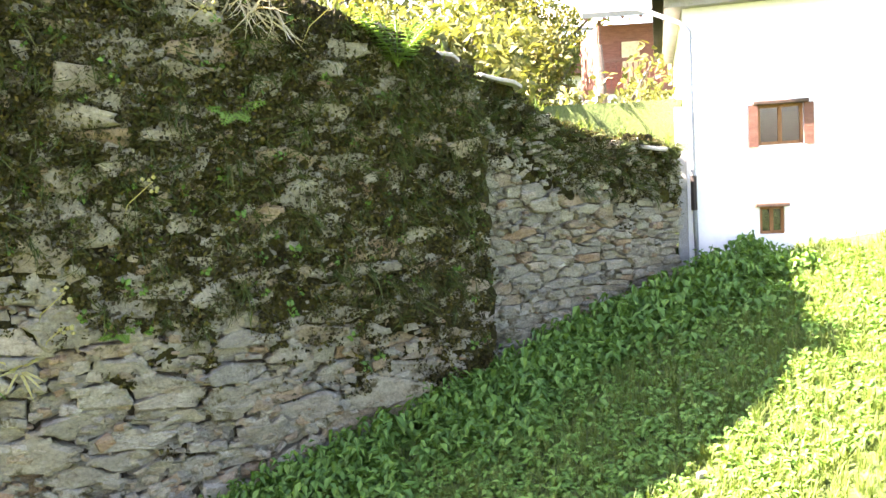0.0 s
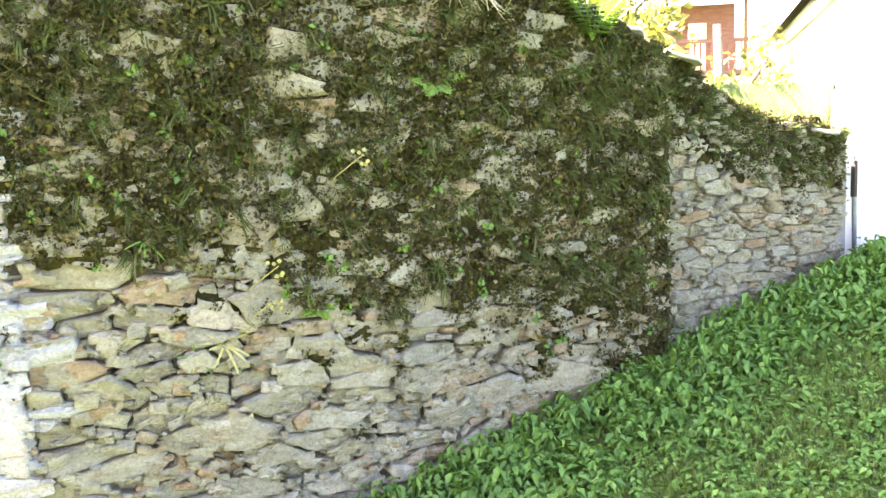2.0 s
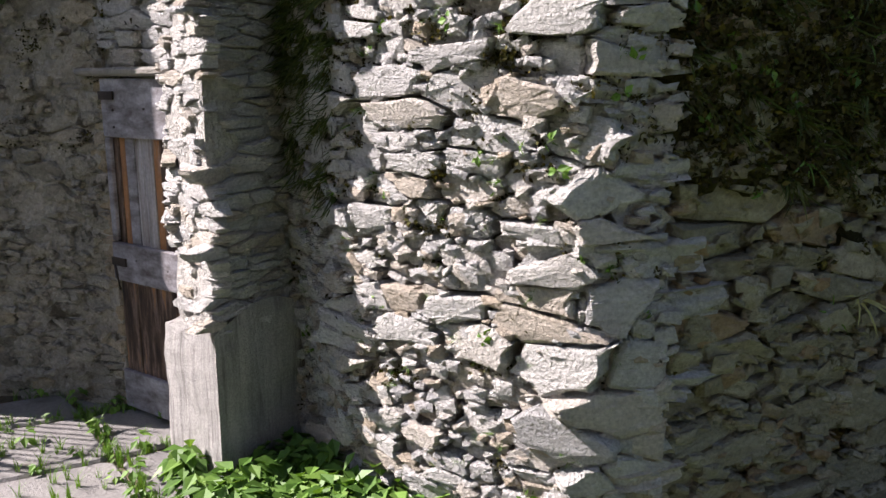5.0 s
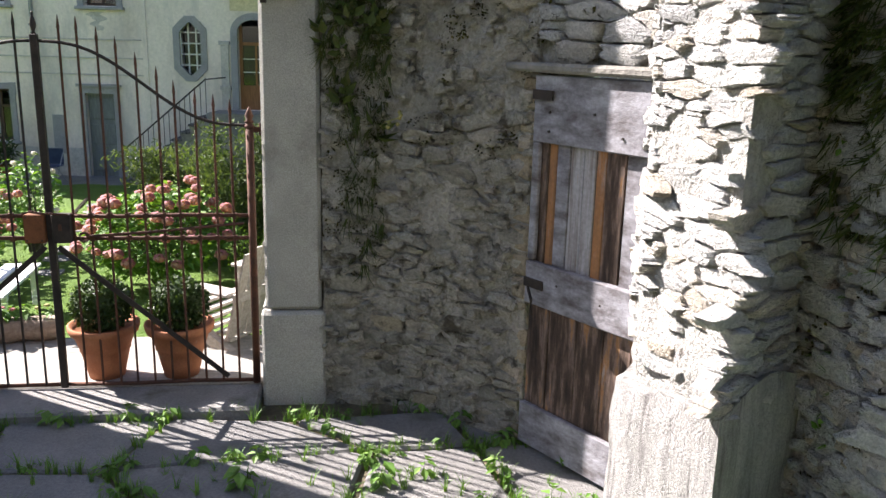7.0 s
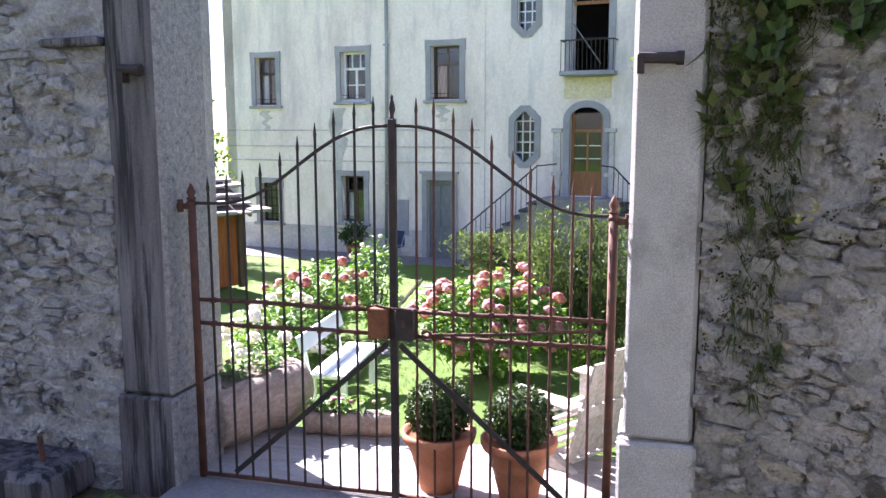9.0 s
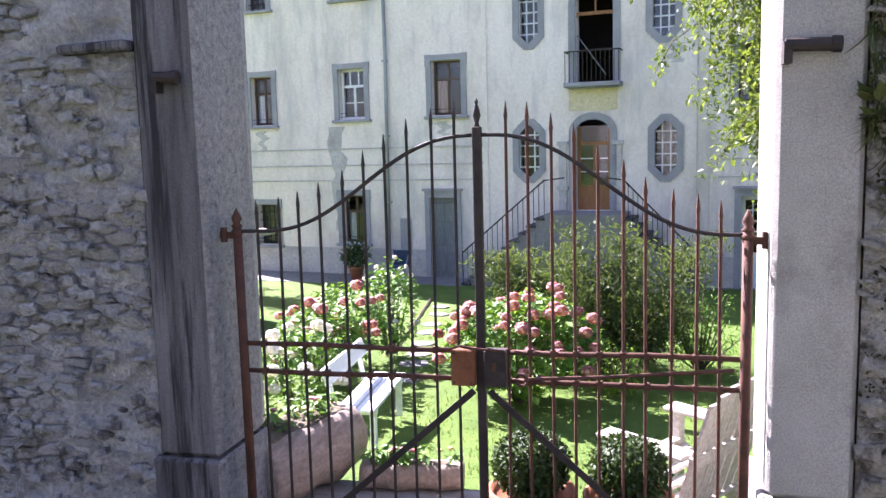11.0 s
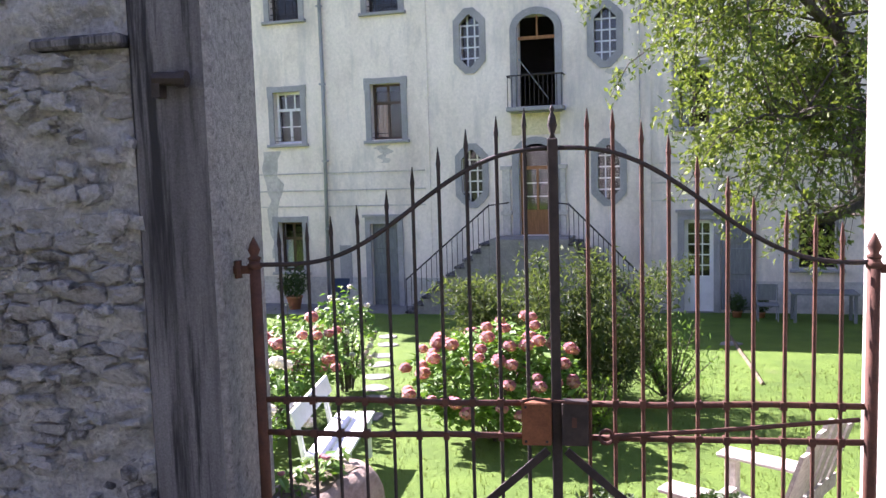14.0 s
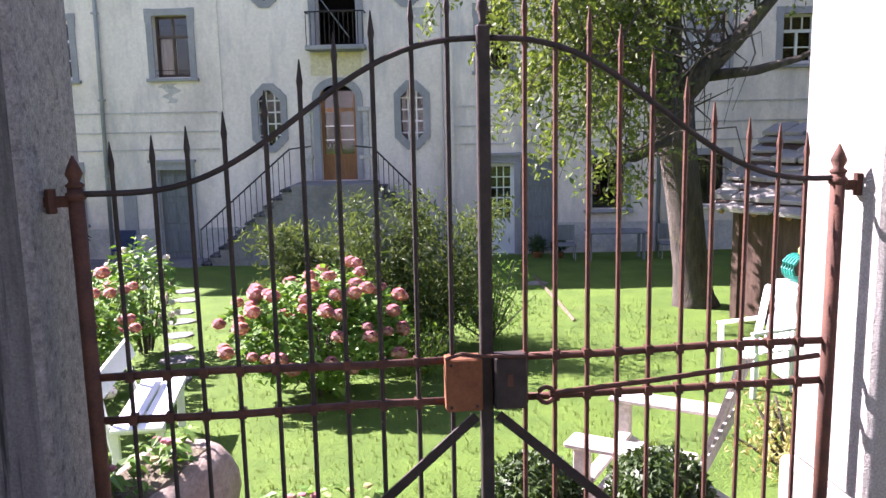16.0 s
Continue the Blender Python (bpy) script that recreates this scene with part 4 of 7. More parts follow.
def window(u0, u1, z0, z1, kind):
    w = thing("window", "", "")
    w.parent = house
    fw = 0.15
    g = Geo()
    g.box(u0 - fw, u0, -0.035, 0.02, z0 - 0.02, z1 + fw).box(u1, u1 + fw, -0.035, 0.02, z0 - 0.02, z1 + fw)
    g.box(u0, u1, -0.035, 0.02, z1, z1 + fw)
    g.box(u0 - fw - 0.02, u0, -0.037, 0.018, z1 - 0.15, z1 + fw + 0.012).box(u1, u1 + fw + 0.02, -0.037, 0.018, z1 - 0.15, z1 + fw + 0.012)
    part("surround", g, mat_band, w, "grey stone surround")
    part("sill", Geo().box(u0 - fw - 0.05, u1 + fw + 0.05, -0.11, 0.1, z0 - 0.10, z0 - 0.021), mat_band, w, bevel=0.01)
    d = 0.2
    part("pane", Geo().box(u0 + 0.03, u1 - 0.03, d + 0.012, d + 0.018, z0 + 0.03, z1 - 0.03), mat_glass, w).visible_shadow = False
    g = Geo()
    g.box(u0, u0 + 0.06, d, d + 0.05, z0, z1).box(u1 - 0.06, u1, d, d + 0.05, z0, z1)
    g.box(u0, u1, d, d + 0.05, z0, z0 + 0.06).box(u0, u1, d, d + 0.05, z1 - 0.06, z1)
    um = (u0 + u1) / 2
    if kind != "grid":
        zt = z0 + (z1 - z0) * 0.66
        g.box(u0, u1, d - 0.01, d + 0.05, zt - 0.035, zt + 0.035)
    mat = {"white": mat_wpaint, "grid": mat_iron_dark, "sash": mat_wood_dark, "curtain": mat_wood_dark}[kind]
    if kind == "white":
        g.box(um - 0.03, um + 0.03, d - 0.005, d + 0.05, z0, zt)
        for f in (0.33, 0.66):
            g.box(u0 + (u1 - u0) * f - 0.015, u0 + (u1 - u0) * f + 0.015, d, d + 0.04, zt, z1)
        zz = z0 + (zt - z0) * 0.5
        g.box(u0, u1, d, d + 0.04, zz - 0.015, zz + 0.015)
    elif kind == "grid":
        for k in range(1, 4):
            x = u0 + (u1 - u0) * k / 4
            g.box(x - 0.012, x + 0.012, 0.08, 0.105, z0, z1)
        for k in range(1, 5):
            x = z0 + (z1 - z0) * k / 5
            g.box(u0, u1, 0.085, 0.10, x - 0.012, x + 0.012)
    else:
        g.box(um - 0.03, um + 0.03, d - 0.005, d + 0.05, z0, z1)
    part("sash", g, mat, w)
    if kind in ("curtain", "sash"):
        c = Geo()
        n, a, b = 14, u0 + 0.05, um + (0.02 if kind == "curtain" else -0.1)
        for k in range(n + 1):
            x = a + (b - a) * k / n
            c.v += [(x, d + 0.12 + 0.02 * math.sin(k * 1.7), z0 + 0.05), (x, d + 0.12 + 0.02 * math.sin(k * 1.7), z0 + (z1 - z0) * 0.64)]
        c.f = [(2 * k, 2 * k + 2, 2 * k + 3, 2 * k + 1) for k in range(n)]
        part("curtain", c, mat_curtain if kind == "curtain" else mat_wpaint, w, "reddish curtain" if kind == "curtain" else "pale curtain")
    rail = Geo()
    for z in (z0 + 0.06, z0 + 0.16):
        rail.tube([(u0, 0.05, z), (u1, 0.05, z)], 0.008, 5)
    part("guard_rail", rail, mat_iron_dark, w)


def oct_ring(g, u0, u1, z0, z1, w, y0, y1, cut=0.42):
    """A long eight-sided stone ring round an opening."""
    def ring(k):
        a, b, c, d = u0 - k, u1 + k, z0 - k, z1 + k
        e = (u1 - u0) * cut + k * 0.41
        return [(a + e, c), (b - e, c), (b, c + e), (b, d - e), (b - e, d), (a + e, d), (a, d - e), (a, c + e)]
    i, o = ring(-0.03), ring(w)
    v = [(x, y0, z) for x, z in o] + [(x, y0, z) for x, z in i] + [(x, y1, z) for x, z in o] + [(x, y1, z) for x, z in i]
    f = []
    for k in range(8):
        j = (k + 1) % 8
        f += [(k, j, 8 + j, 8 + k), (16 + k, 16 + j, j, k), (8 + k, 8 + j, 24 + j, 24 + k)]
    return g.add(v, f)


def corners(u0, u1, z0, z1, cut=0.42):
    e = (u1 - u0) * cut
    g = Geo()
    for a, sx in ((u0, 1), (u1, -1)):
        for c, sz in ((z0, 1), (z1, -1)):
            g.add([(a, 0.015, c), (a + sx * e, 0.015, c), (a, 0.015, c + sz * e), (a, 0.3, c), (a + sx * e, 0.3, c), (a, 0.3, c + sz * e)],
                  [(0, 1, 2), (1, 4, 5, 2)])
    return g


def oval_window(u0, u1, z0, z1, white=True, cut=0.42, nu=3, nz=5):
    w = thing("oval_window", "", "")
    w.parent = house
    part("surround", oct_ring(Geo(), u0, u1, z0, z1, 0.13, -0.035, 0.018, cut), mat_band, w, "grey eight-sided stone surround")
    cf = corners(u0, u1, z0, z1, cut)
    for k in range(4):
        part("corner_fill", Geo().add(cf.v[6 * k:6 * k + 6], [(0, 1, 2), (1, 4, 5, 2)]), mat_band, w)
    part("pane", Geo().box(u0, u1, 0.2, 0.206, z0, z1), mat_glass, w).visible_shadow = False
    g = Geo()
    for k in range(0, nu + 1):
        x = u0 + (u1 - u0) * k / nu
        g.box(x - 0.017, x + 0.017, 0.17, 0.2, z0, z1)
    for k in range(0, nz + 1):
        x = z0 + (z1 - z0) * k / nz
        g.box(u0, u1, 0.172, 0.198, x - 0.017, x + 0.017)
    part("lattice", g, mat_wpaint if white else mat_iron_dark, w)


for q in RECT["a"]:
    window(*q)
for q in RECT["o"]:
    oval_window(*q)
oval_window(0.98, 1.86, 6.05, 6.65, False, 0.3, 4, 3)


def arched(u0, u1, z0, z1, w, y0, y1, name, parent, mat, lab):
    """Stone surround with a round-headed top."""
    g, um, rad = Geo(), (u0 + u1) / 2, (u1 - u0) / 2
    zc = z1 - rad * 0.75
    inner = [(u0, z0), (u0, zc)] + [(um - rad * math.cos(t), zc + rad * 0.75 * math.sin(t)) for t in [math.pi * k / 12 for k in range(1, 12)]] + [(u1, zc), (u1, z0)]
    outer = [(u0 - w, z0), (u0 - w, zc)] + [(um - (rad + w) * math.cos(t), zc + (rad * 0.75 + w) * math.sin(t)) for t in [math.pi * k / 12 for k in range(1, 12)]] + [(u1 + w, zc), (u1 + w, z0)]
    n = len(inner)
    v = [(x, y0, z) for x, z in outer] + [(x, y0, z) for x, z in inner] + [(x, y1, z) for x, z in outer] + [(x, y1, z) for x, z in inner]
    f = []
    for k in range(n - 1):
        f += [(k, n + k, n + k + 1, k + 1), (2 * n + k, k, k + 1, 2 * n + k + 1), (n + k, 3 * n + k, 3 * n + k + 1, n + k + 1)]
    return part(name, g.add(v, f), mat, parent, lab)


def spandrels(u0, u1, z1, y):
    g, um, rad = Geo(), (u0 + u1) / 2, (u1 - u0) / 2
    zc = z1 - rad * 0.75
    for s in (-1, 1):
        pts = [(um + s * rad, y, z1 + 0.01)] + [(um + s * rad * math.cos(t), y, zc + rad * 0.75 * math.sin(t)) for t in [math.pi / 2 * k / 8 for k in range(9)]]
        g.add(pts, [(0, k, k + 1) for k in range(1, 9)])
    return g


# balcony door, dark and open
bal = thing("balcony_door", "", "")
bal.parent = house
arched(0.95, 1.88, 3.15, 5.35, 0.17, -0.04, 0.03, "surround", bal, mat_band, "grey arched stone surround")
part("spandrel", spandrels(0.95, 1.88, 5.35, 0.012), mat_band, bal)
part("transom", Geo().box(0.95, 1.88, 0.15, 0.2, 4.78, 4.86).box(1.40, 1.44, 0.15, 0.19, 4.86, 5.35), mat_wood_warm, bal)
part("balcony_slab", Geo().box(0.74, 2.12, -0.42, 0.0, 3.02, 3.13).box(0.82, 2.04, -0.34, 0.0, 2.99, 3.02), mat_band, bal, bevel=0.02)
for k in range(13):
    x = 0.78 + 1.30 * k / 12
    part("baluster", Geo().tube([(x, -0.38, 3.13), (x, -0.38, 3.86)], 0.010, 5), mat_iron_dark, bal)
part("handrail", Geo().tube([(0.76, 0, 3.87), (0.76, -0.38, 3.87), (2.10, -0.38, 3.87), (2.10, 0, 3.87)], 0.018, 6), mat_iron_dark, bal)
part("leaning_pole", Geo().tube([(1.0, -0.05, 4.3), (1.75, -0.25, 3.3)], 0.015, 5), mat_wood_grey, bal, "pole leaning in the doorway")
# main door at the head of the stair
md = thing("main_door", "", "")
md.parent = house
arched(0.95, 1.80, 0.0, 2.25, 0.17, -0.05, 0.03, "surround", md, mat_band, "grey arched stone surround")
part("spandrel", spandrels(0.95, 1.80, 2.25, 0.012), mat_band, md)
g = Geo().box(0.95, 1.03, 0.15, 0.22, 0, 2.1).box(1.72, 1.80, 0.15, 0.22, 0, 2.1).box(1.03, 1.72, 0.15, 0.22, 0.0, 0.62).box(1.03, 1.72, 0.15, 0.22, 1.62, 1.70)
g.box(1.35, 1.40, 0.15, 0.21, 0.62, 1.62)
part("leaf", g, mat_wood_warm, md, "warm brown glazed door leaf")
part("pane", Geo().box(1.03, 1.72, 0.18, 0.186, 0.62, 2.1), mat_glass, md).visible_shadow = False
part("glazing_bar", Geo().box(1.03, 1.72, 0.165, 0.18, 0.94, 0.965).box(1.03, 1.72, 0.165, 0.18, 1.27, 1.295), mat_wpaint, md)
for u in (0.62, 2.0):
    part("door_pilaster", Geo().box(u - 0.10, u + 0.10, -0.05, 0.003, 0.0, 1.62).box(u - 0.14, u + 0.14, -0.08, 0.002, 1.62, 1.72).box(u - 0.14, u + 0.14, -0.08, 0.002, 0.5, 0.6), mat_plaster_low, md, bevel=0.008)
# double stair
st = thing("double_stair", "", "")
st.parent = house
part("landing", Geo().box(0.42, 2.32, -1.15, -0.05, -1.9, -0.01), mat_stair, st, bevel=0.01)
for sgn, ub, ut in ((-1, -1.72, 0.42), (1, 4.1, 2.32)):
    n = 10
    for k in range(n):
        a, b = ub + (ut - ub) * k / n, ub + (ut - ub) * (k + 1) / n
        part("step", Geo().box(min(a, b), max(a, b), -1.15, -0.05, -1.95, -1.86 + 1.85 * (k + 1) / n - 0.15), mat_stair, st, bevel=0.008)
        part("tread", Geo().box(min(a, b) - 0.02, max(a, b) + 0.02, -1.2, -0.045, -1.86 + 1.85 * (k + 1) / n - 0.148, -1.86 + 1.85 * (k + 1) / n - 0.09), mat_granite_dark, st, bevel=0.008)
    part("handrail", Geo().tube([(ub, -1.1, -1.0), (ut, -1.1, 0.80), (ut + sgn * -0.5, -1.1, 0.86)], 0.02, 6), mat_iron_dark, st, "thin iron handrail")
    for k in range(17):
        x = ub + (ut - ub) * k / 16
        z = -1.86 + 1.85 * k / 16
        part("baluster", Geo().tube([(x, -1.1, z), (x, -1.1, z + 0.85)], 0.0095, 5), mat_iron_dark, st)
# ground-floor doors
for u0, u1, z0, z1, kind in RECT["d"]:
    d = thing("garden_door", "", "")
    d.parent = house
    g = Geo().box(u0 - 0.15, u0, -0.04, 0.02, z0, z1 + 0.17).box(u1, u1 + 0.15, -0.04, 0.02, z0, z1 + 0.17).box(u0, u1, -0.04, 0.02, z1, z1 + 0.17)
    g.box(u0 - 0.2, u1 + 0.2, -0.09, 0.018, z1 + 0.17, z1 + 0.24)
    part("surround", g, mat_band, d, "grey stone surround")
    if kind == "grey":
        part("leaf", Geo().box(u0, u1, 0.14, 0.19, z0, z1), mat_wood_grey, d, "grey panelled wooden leaf")
        for zz in (z0 + 0.15, z0 + 0.85, z0 + 1.5):
            for a in (u0 + 0.07, (u0 + u1) / 2 + 0.03):
                part("panel", Geo().box(a, a + 0.28, 0.115, 0.139, zz, zz + 0.52), mat_wood_grey, d, bevel=0.012)
    else:
        part("leaf", Geo().box(u0, u1, 0.14, 0.19, z0, z0 + 0.85).box(u0, u0 + 0.09, 0.14, 0.19, z0 + 0.85, z1).box(u1 - 0.09, u1, 0.14, 0.19, z0 + 0.85, z1).box(u0, u1, 0.14, 0.19, z1 - 0.09, z1), mat_wpaint, d, "white painted glazed leaf")
        part("pane", Geo().box(u0 + 0.09, u1 - 0.09, 0.165, 0.17, z0 + 0.85, z1 - 0.09), mat_glass, d).visible_shadow = False
        g = Geo()
        for k in (1, 2):
            x = u0 + 0.09 + (u1 - u0 - 0.18) * k / 3
            g.box(x - 0.014, x + 0.014, 0.15, 0.18, z0 + 0.85, z1 - 0.09)
        for k in range(1, 5):
            x = z0 + 0.85 + (z1 - z0 - 0.94) * k / 5
            g.box(u0 + 0.09, u1 - 0.09, 0.152, 0.178, x - 0.014, x + 0.014)
        part("lattice", g, mat_wpaint, d)
        g = Geo().box(u1 + 0.17, u1 + 0.92, -0.06, -0.02, z0 + 0.08, z1 + 0.1)
        part("shutter", g, mat_wood_grey, d, "folded-back grey shutter", bevel=0.005)
        for k in range(3):
            part("shutter_panel", Geo().box(u1 + 0.26, u1 + 0.83, -0.075, -0.061, z0 + 0.2 + 0.72 * k, z0 + 0.8 + 0.72 * k), mat_wood_grey, d, bevel=0.006)
part("niche", Geo().box(-3.95, -3.62, -0.03, 0.002, -1.25, -0.25).box(-3.90, -3.67, -0.035, -0.03, -1.15, -0.4), mat_band, house, "small grey niche in the wall")
pr = random.Random(8)
for u, z0, z1, w in ((-5.85, -0.6, 2.3, 0.30), (-2.6, 1.9, 2.35, 0.22), (3.35, 3.5, 3.95, 0.30), (-8.3, 1.7, 2.25, 0.2)):
    n = 13   # run-off stains with a ragged edge
    side = [[(u + q * w * (0.55 + 0.45 * pr.random()) * (1.0 if k > n * 0.6 else 0.62) + 0.08 * math.sin(k), 0, z0 + (z1 - z0) * k / n) for k in range(n + 1)] for q in (-1, 1)]
    g = Geo()
    for y in (-0.005, 0.002):
        g.v += [(p[0], y, p[2]) for p in side[0] + side[1][::-1]]
    m2 = 2 * n + 2
    g.f = [(k, m2 - 1 - k, m2 - 2 - k, k + 1) for k in range(n)] + [(k, (k + 1) % m2, m2 + (k + 1) % m2, m2 + k) for k in range(m2)]
    part("damp_patch", g, mat_plaster_low, house, "grey patch of bare damp render")


# ---- plants: small pieces ----
LEAF = ([(0, 0, 0), (0.42, 0.31, 0.06), (1, 0, -0.12), (0.42, -0.31, 0.06)], [(0, 2, 1), (0, 3, 2)])
LEAF_LONG = ([(0, 0, 0), (0.4, 0.14, 0.05), (1, 0, -0.15), (0.4, -0.14, 0.05)], [(0, 2, 1), (0, 3, 2)])


def blade(bend, w=0.035, n=3):
    v = []
    for k in range(n):
        t = k / n
        x, z = bend * t * t, t * (1 - 0.25 * abs(bend) * t)
        v += [(x, -w * (1 - t * 0.6), z), (x, w * (1 - t * 0.6), z)]
    v.append((bend, 0, 1 - 0.25 * abs(bend)))
    f = [(2 * k, 2 * k + 1, 2 * k + 3, 2 * k + 2) for k in range(n - 1)] + [(2 * n - 2, 2 * n - 1, 2 * n)]
    return v, f


def joined(pieces):
    g = Geo()
    for (v, f), m in pieces:
        g.add(v, f, m)
    return g.v, g.f


def spun(r, p=(0, 0, 0), size=1.0, flat=1.0):
    q = Euler((r.uniform(-1.2, 1.2) * flat, r.uniform(-1.2, 1.2) * flat, r.uniform(0, math.tau))).to_matrix().to_4x4()
    return Matrix.Translation(p) @ q @ Matrix.Scale(size, 4)


def tuft_shape(seed, n=11, spread=0.7, w=0.03):
    r = random.Random(seed)
    return joined([(blade(r.uniform(0.2, 1.0) * spread, w), Matrix.Translation((r.uniform(-0.1, 0.1), r.uniform(-0.1, 0.1), 0)) @ Matrix.Rotation(r.uniform(0, math.tau), 4, "Z") @ Matrix.Scale(r.uniform(0.5, 1.1), 4)) for _ in range(n)])


def herb_shape(seed, n=9):
    r = random.Random(seed)
    ps = []
    for k in range(n):
        z = r.uniform(0.25, 1.0)
        a = r.uniform(0, math.tau)
        ps.append((LEAF, Matrix.Translation((0.12 * math.cos(a), 0.12 * math.sin(a), z)) @ Matrix.Rotation(a, 4, "Z") @ Matrix.Rotation(r.uniform(-0.2, 0.7), 4, "Y") @ Matrix.Scale(r.uniform(0.45, 0.8), 4)))
    ps.append((blade(0.1, 0.02), Matrix.Identity(4)))
    return joined(ps)


TUFTS = [tuft_shape(s) for s in range(6)]
THIN = [tuft_shape(40 + s, 8, 1.1, 0.018) for s in range(5)]
HERBS = [herb_shape(s) for s in range(6)]
CLUMP = [joined([(LEAF, spun(random.Random(s * 50 + k), (random.Random(s * 50 + k).uniform(-0.6, 0.6), random.Random(s * 91 + k).uniform(-0.6, 0.6), random.Random(s * 17 + k).uniform(-0.5, 0.5)), 0.6)) for k in range(7)]) for s in range(6)]


def ball_points(r, c, rad, n, shell=0.55):
    out = []
    while len(out) < n:
        v = Vector((r.uniform(-1, 1), r.uniform(-1, 1), r.uniform(-1, 1)))
        if shell * shell < v.length_squared < 1:
            out.append(Vector((c[0] + v.x * rad[0], c[1] + v.y * rad[1], c[2] + v.z * rad[2])))
    return out


# ---- garden ----
r = random.Random(21)
LZ = lambda y: -1.05 - 0.053 * (y - 2.5)
# terracotta pots with clipped box balls
def potted_box(x, y, s):
    t = thing("potted_boxwood", "clipped boxwood ball in a ribbed terracotta pot behind the gate", "potted plant", "potted boxwoods", (x, y, -0.008))
    prof = [(0.095, 0), (0.105, 0.06), (0.106, 0.065), (0.112, 0.1), (0.122, 0.17), (0.127, 0.172), (0.127, 0.19), (0.13, 0.20), (0.148, 0.275), (0.163, 0.277), (0.168, 0.30), (0.168, 0.325), (0.155, 0.328), (0.148, 0.30), (0.0, 0.29)]
    part("pot", Geo().lathe([(a * s * (0.98 + 0.42 * b), b * s * 0.93) for a, b in prof], 28), mat_terra, t, smooth=True)
    rr = random.Random(int(x * 100))
    pts = ball_points(rr, (0, 0, 0.41 * s), (0.165 * s, 0.165 * s, 0.15 * s), 3000, 0.80)
    scatter("foliage", [LEAF], [spun(rr, p, 0.024) for p in pts], mat_box, "dense clipped dark foliage", "", t)
    part("stem", Geo().tube([(0, 0, 0.28 * s), (0, 0, 0.42 * s)], 0.02, 6), mat_bark, t)
    part("core", Geo().lathe([(0.02, -0.11), (0.10, -0.07), (0.125, 0), (0.10, 0.07), (0.02, 0.11)], 14, (0, 0, 0.43 * s)), mat_box, t, smooth=True)


potted_box(0.185, 0.17, 0.97)
potted_box(0.575, 0.165, 0.97)


def log_trough(name, length, rad, m, label, seed):
    t = thing(name, label, "planter", "log troughs", m)
    rr = random.Random(seed)
    g, n, k = Geo(), 20, 22
    for i in range(k + 1):
        x = -length / 2 + length * i / k
        bulge = (1 + 0.06 * math.sin(i * 0.7 + seed)) * (0.93 if i in (0, k) else 1)
        for j in range(n):
            a = math.tau * j / n
            q = rad * bulge * (1 + 0.06 * noise.noise(Vector((x * 5, 2 * math.cos(a), 2 * math.sin(a) + seed))))
            g.v.append((x, q * math.cos(a), min(rad + q * math.sin(a), rad * 1.80)))
    for i in range(k):
        for j in range(n):
            a, b = i * n + j, i * n + (j + 1) % n
            g.f.append((a, b, b + n, a + n))
    g.f.append(tuple(reversed(range(n))))
    g.f.append(tuple(k * n + j for j in range(n)))
    part("log", g, mat_log, t, smooth=True)
    part("soil", Geo().box(-length * 0.4, length * 0.4, -rad * 0.52, rad * 0.52, rad * 1.3, rad * 1.815), mat_bed, t, "dark planting soil", bevel=0.01)
    pts = [(rr.uniform(-0.42, 0.42) * length, rr.uniform(-0.4, 0.4) * rad, rad * 1.80) for _ in range(15)]
    scatter("planting", HERBS, [Matrix.Translation(p) @ Matrix.Rotation(rr.uniform(0, 6), 4, "Z") @ Matrix.Scale(rr.uniform(0.05, 0.10), 4) for p in pts], mat_herb, "small garden flowers", "", t)
    for k in range(7):
        p = (rr.uniform(-0.4, 0.4) * length, rr.uniform(-0.3, 0.3) * rad, rad * 1.80 + rr.uniform(0.05, 0.09))
        part("blossom", Geo().lathe([(0.004, -0.01), (0.018, 0), (0.014, 0.008), (0.002, 0.01)], 7, p), mat_straw if k % 2 else mat_flower, t)


log_trough("log_planter", 0.70, 0.205, Matrix.Translation((-1.06, 0.62, -0.02)) @ Matrix.Rotation(radians(72), 4, "Z"), "hollowed log planter with small flowers on the terrace", 3)
log_trough("log_planter", 0.52, 0.075, Matrix.Translation((-0.50, 0.76, -0.02)) @ Matrix.Rotation(radians(8), 4, "Z"), "low hollowed log trough at the terrace edge", 8)


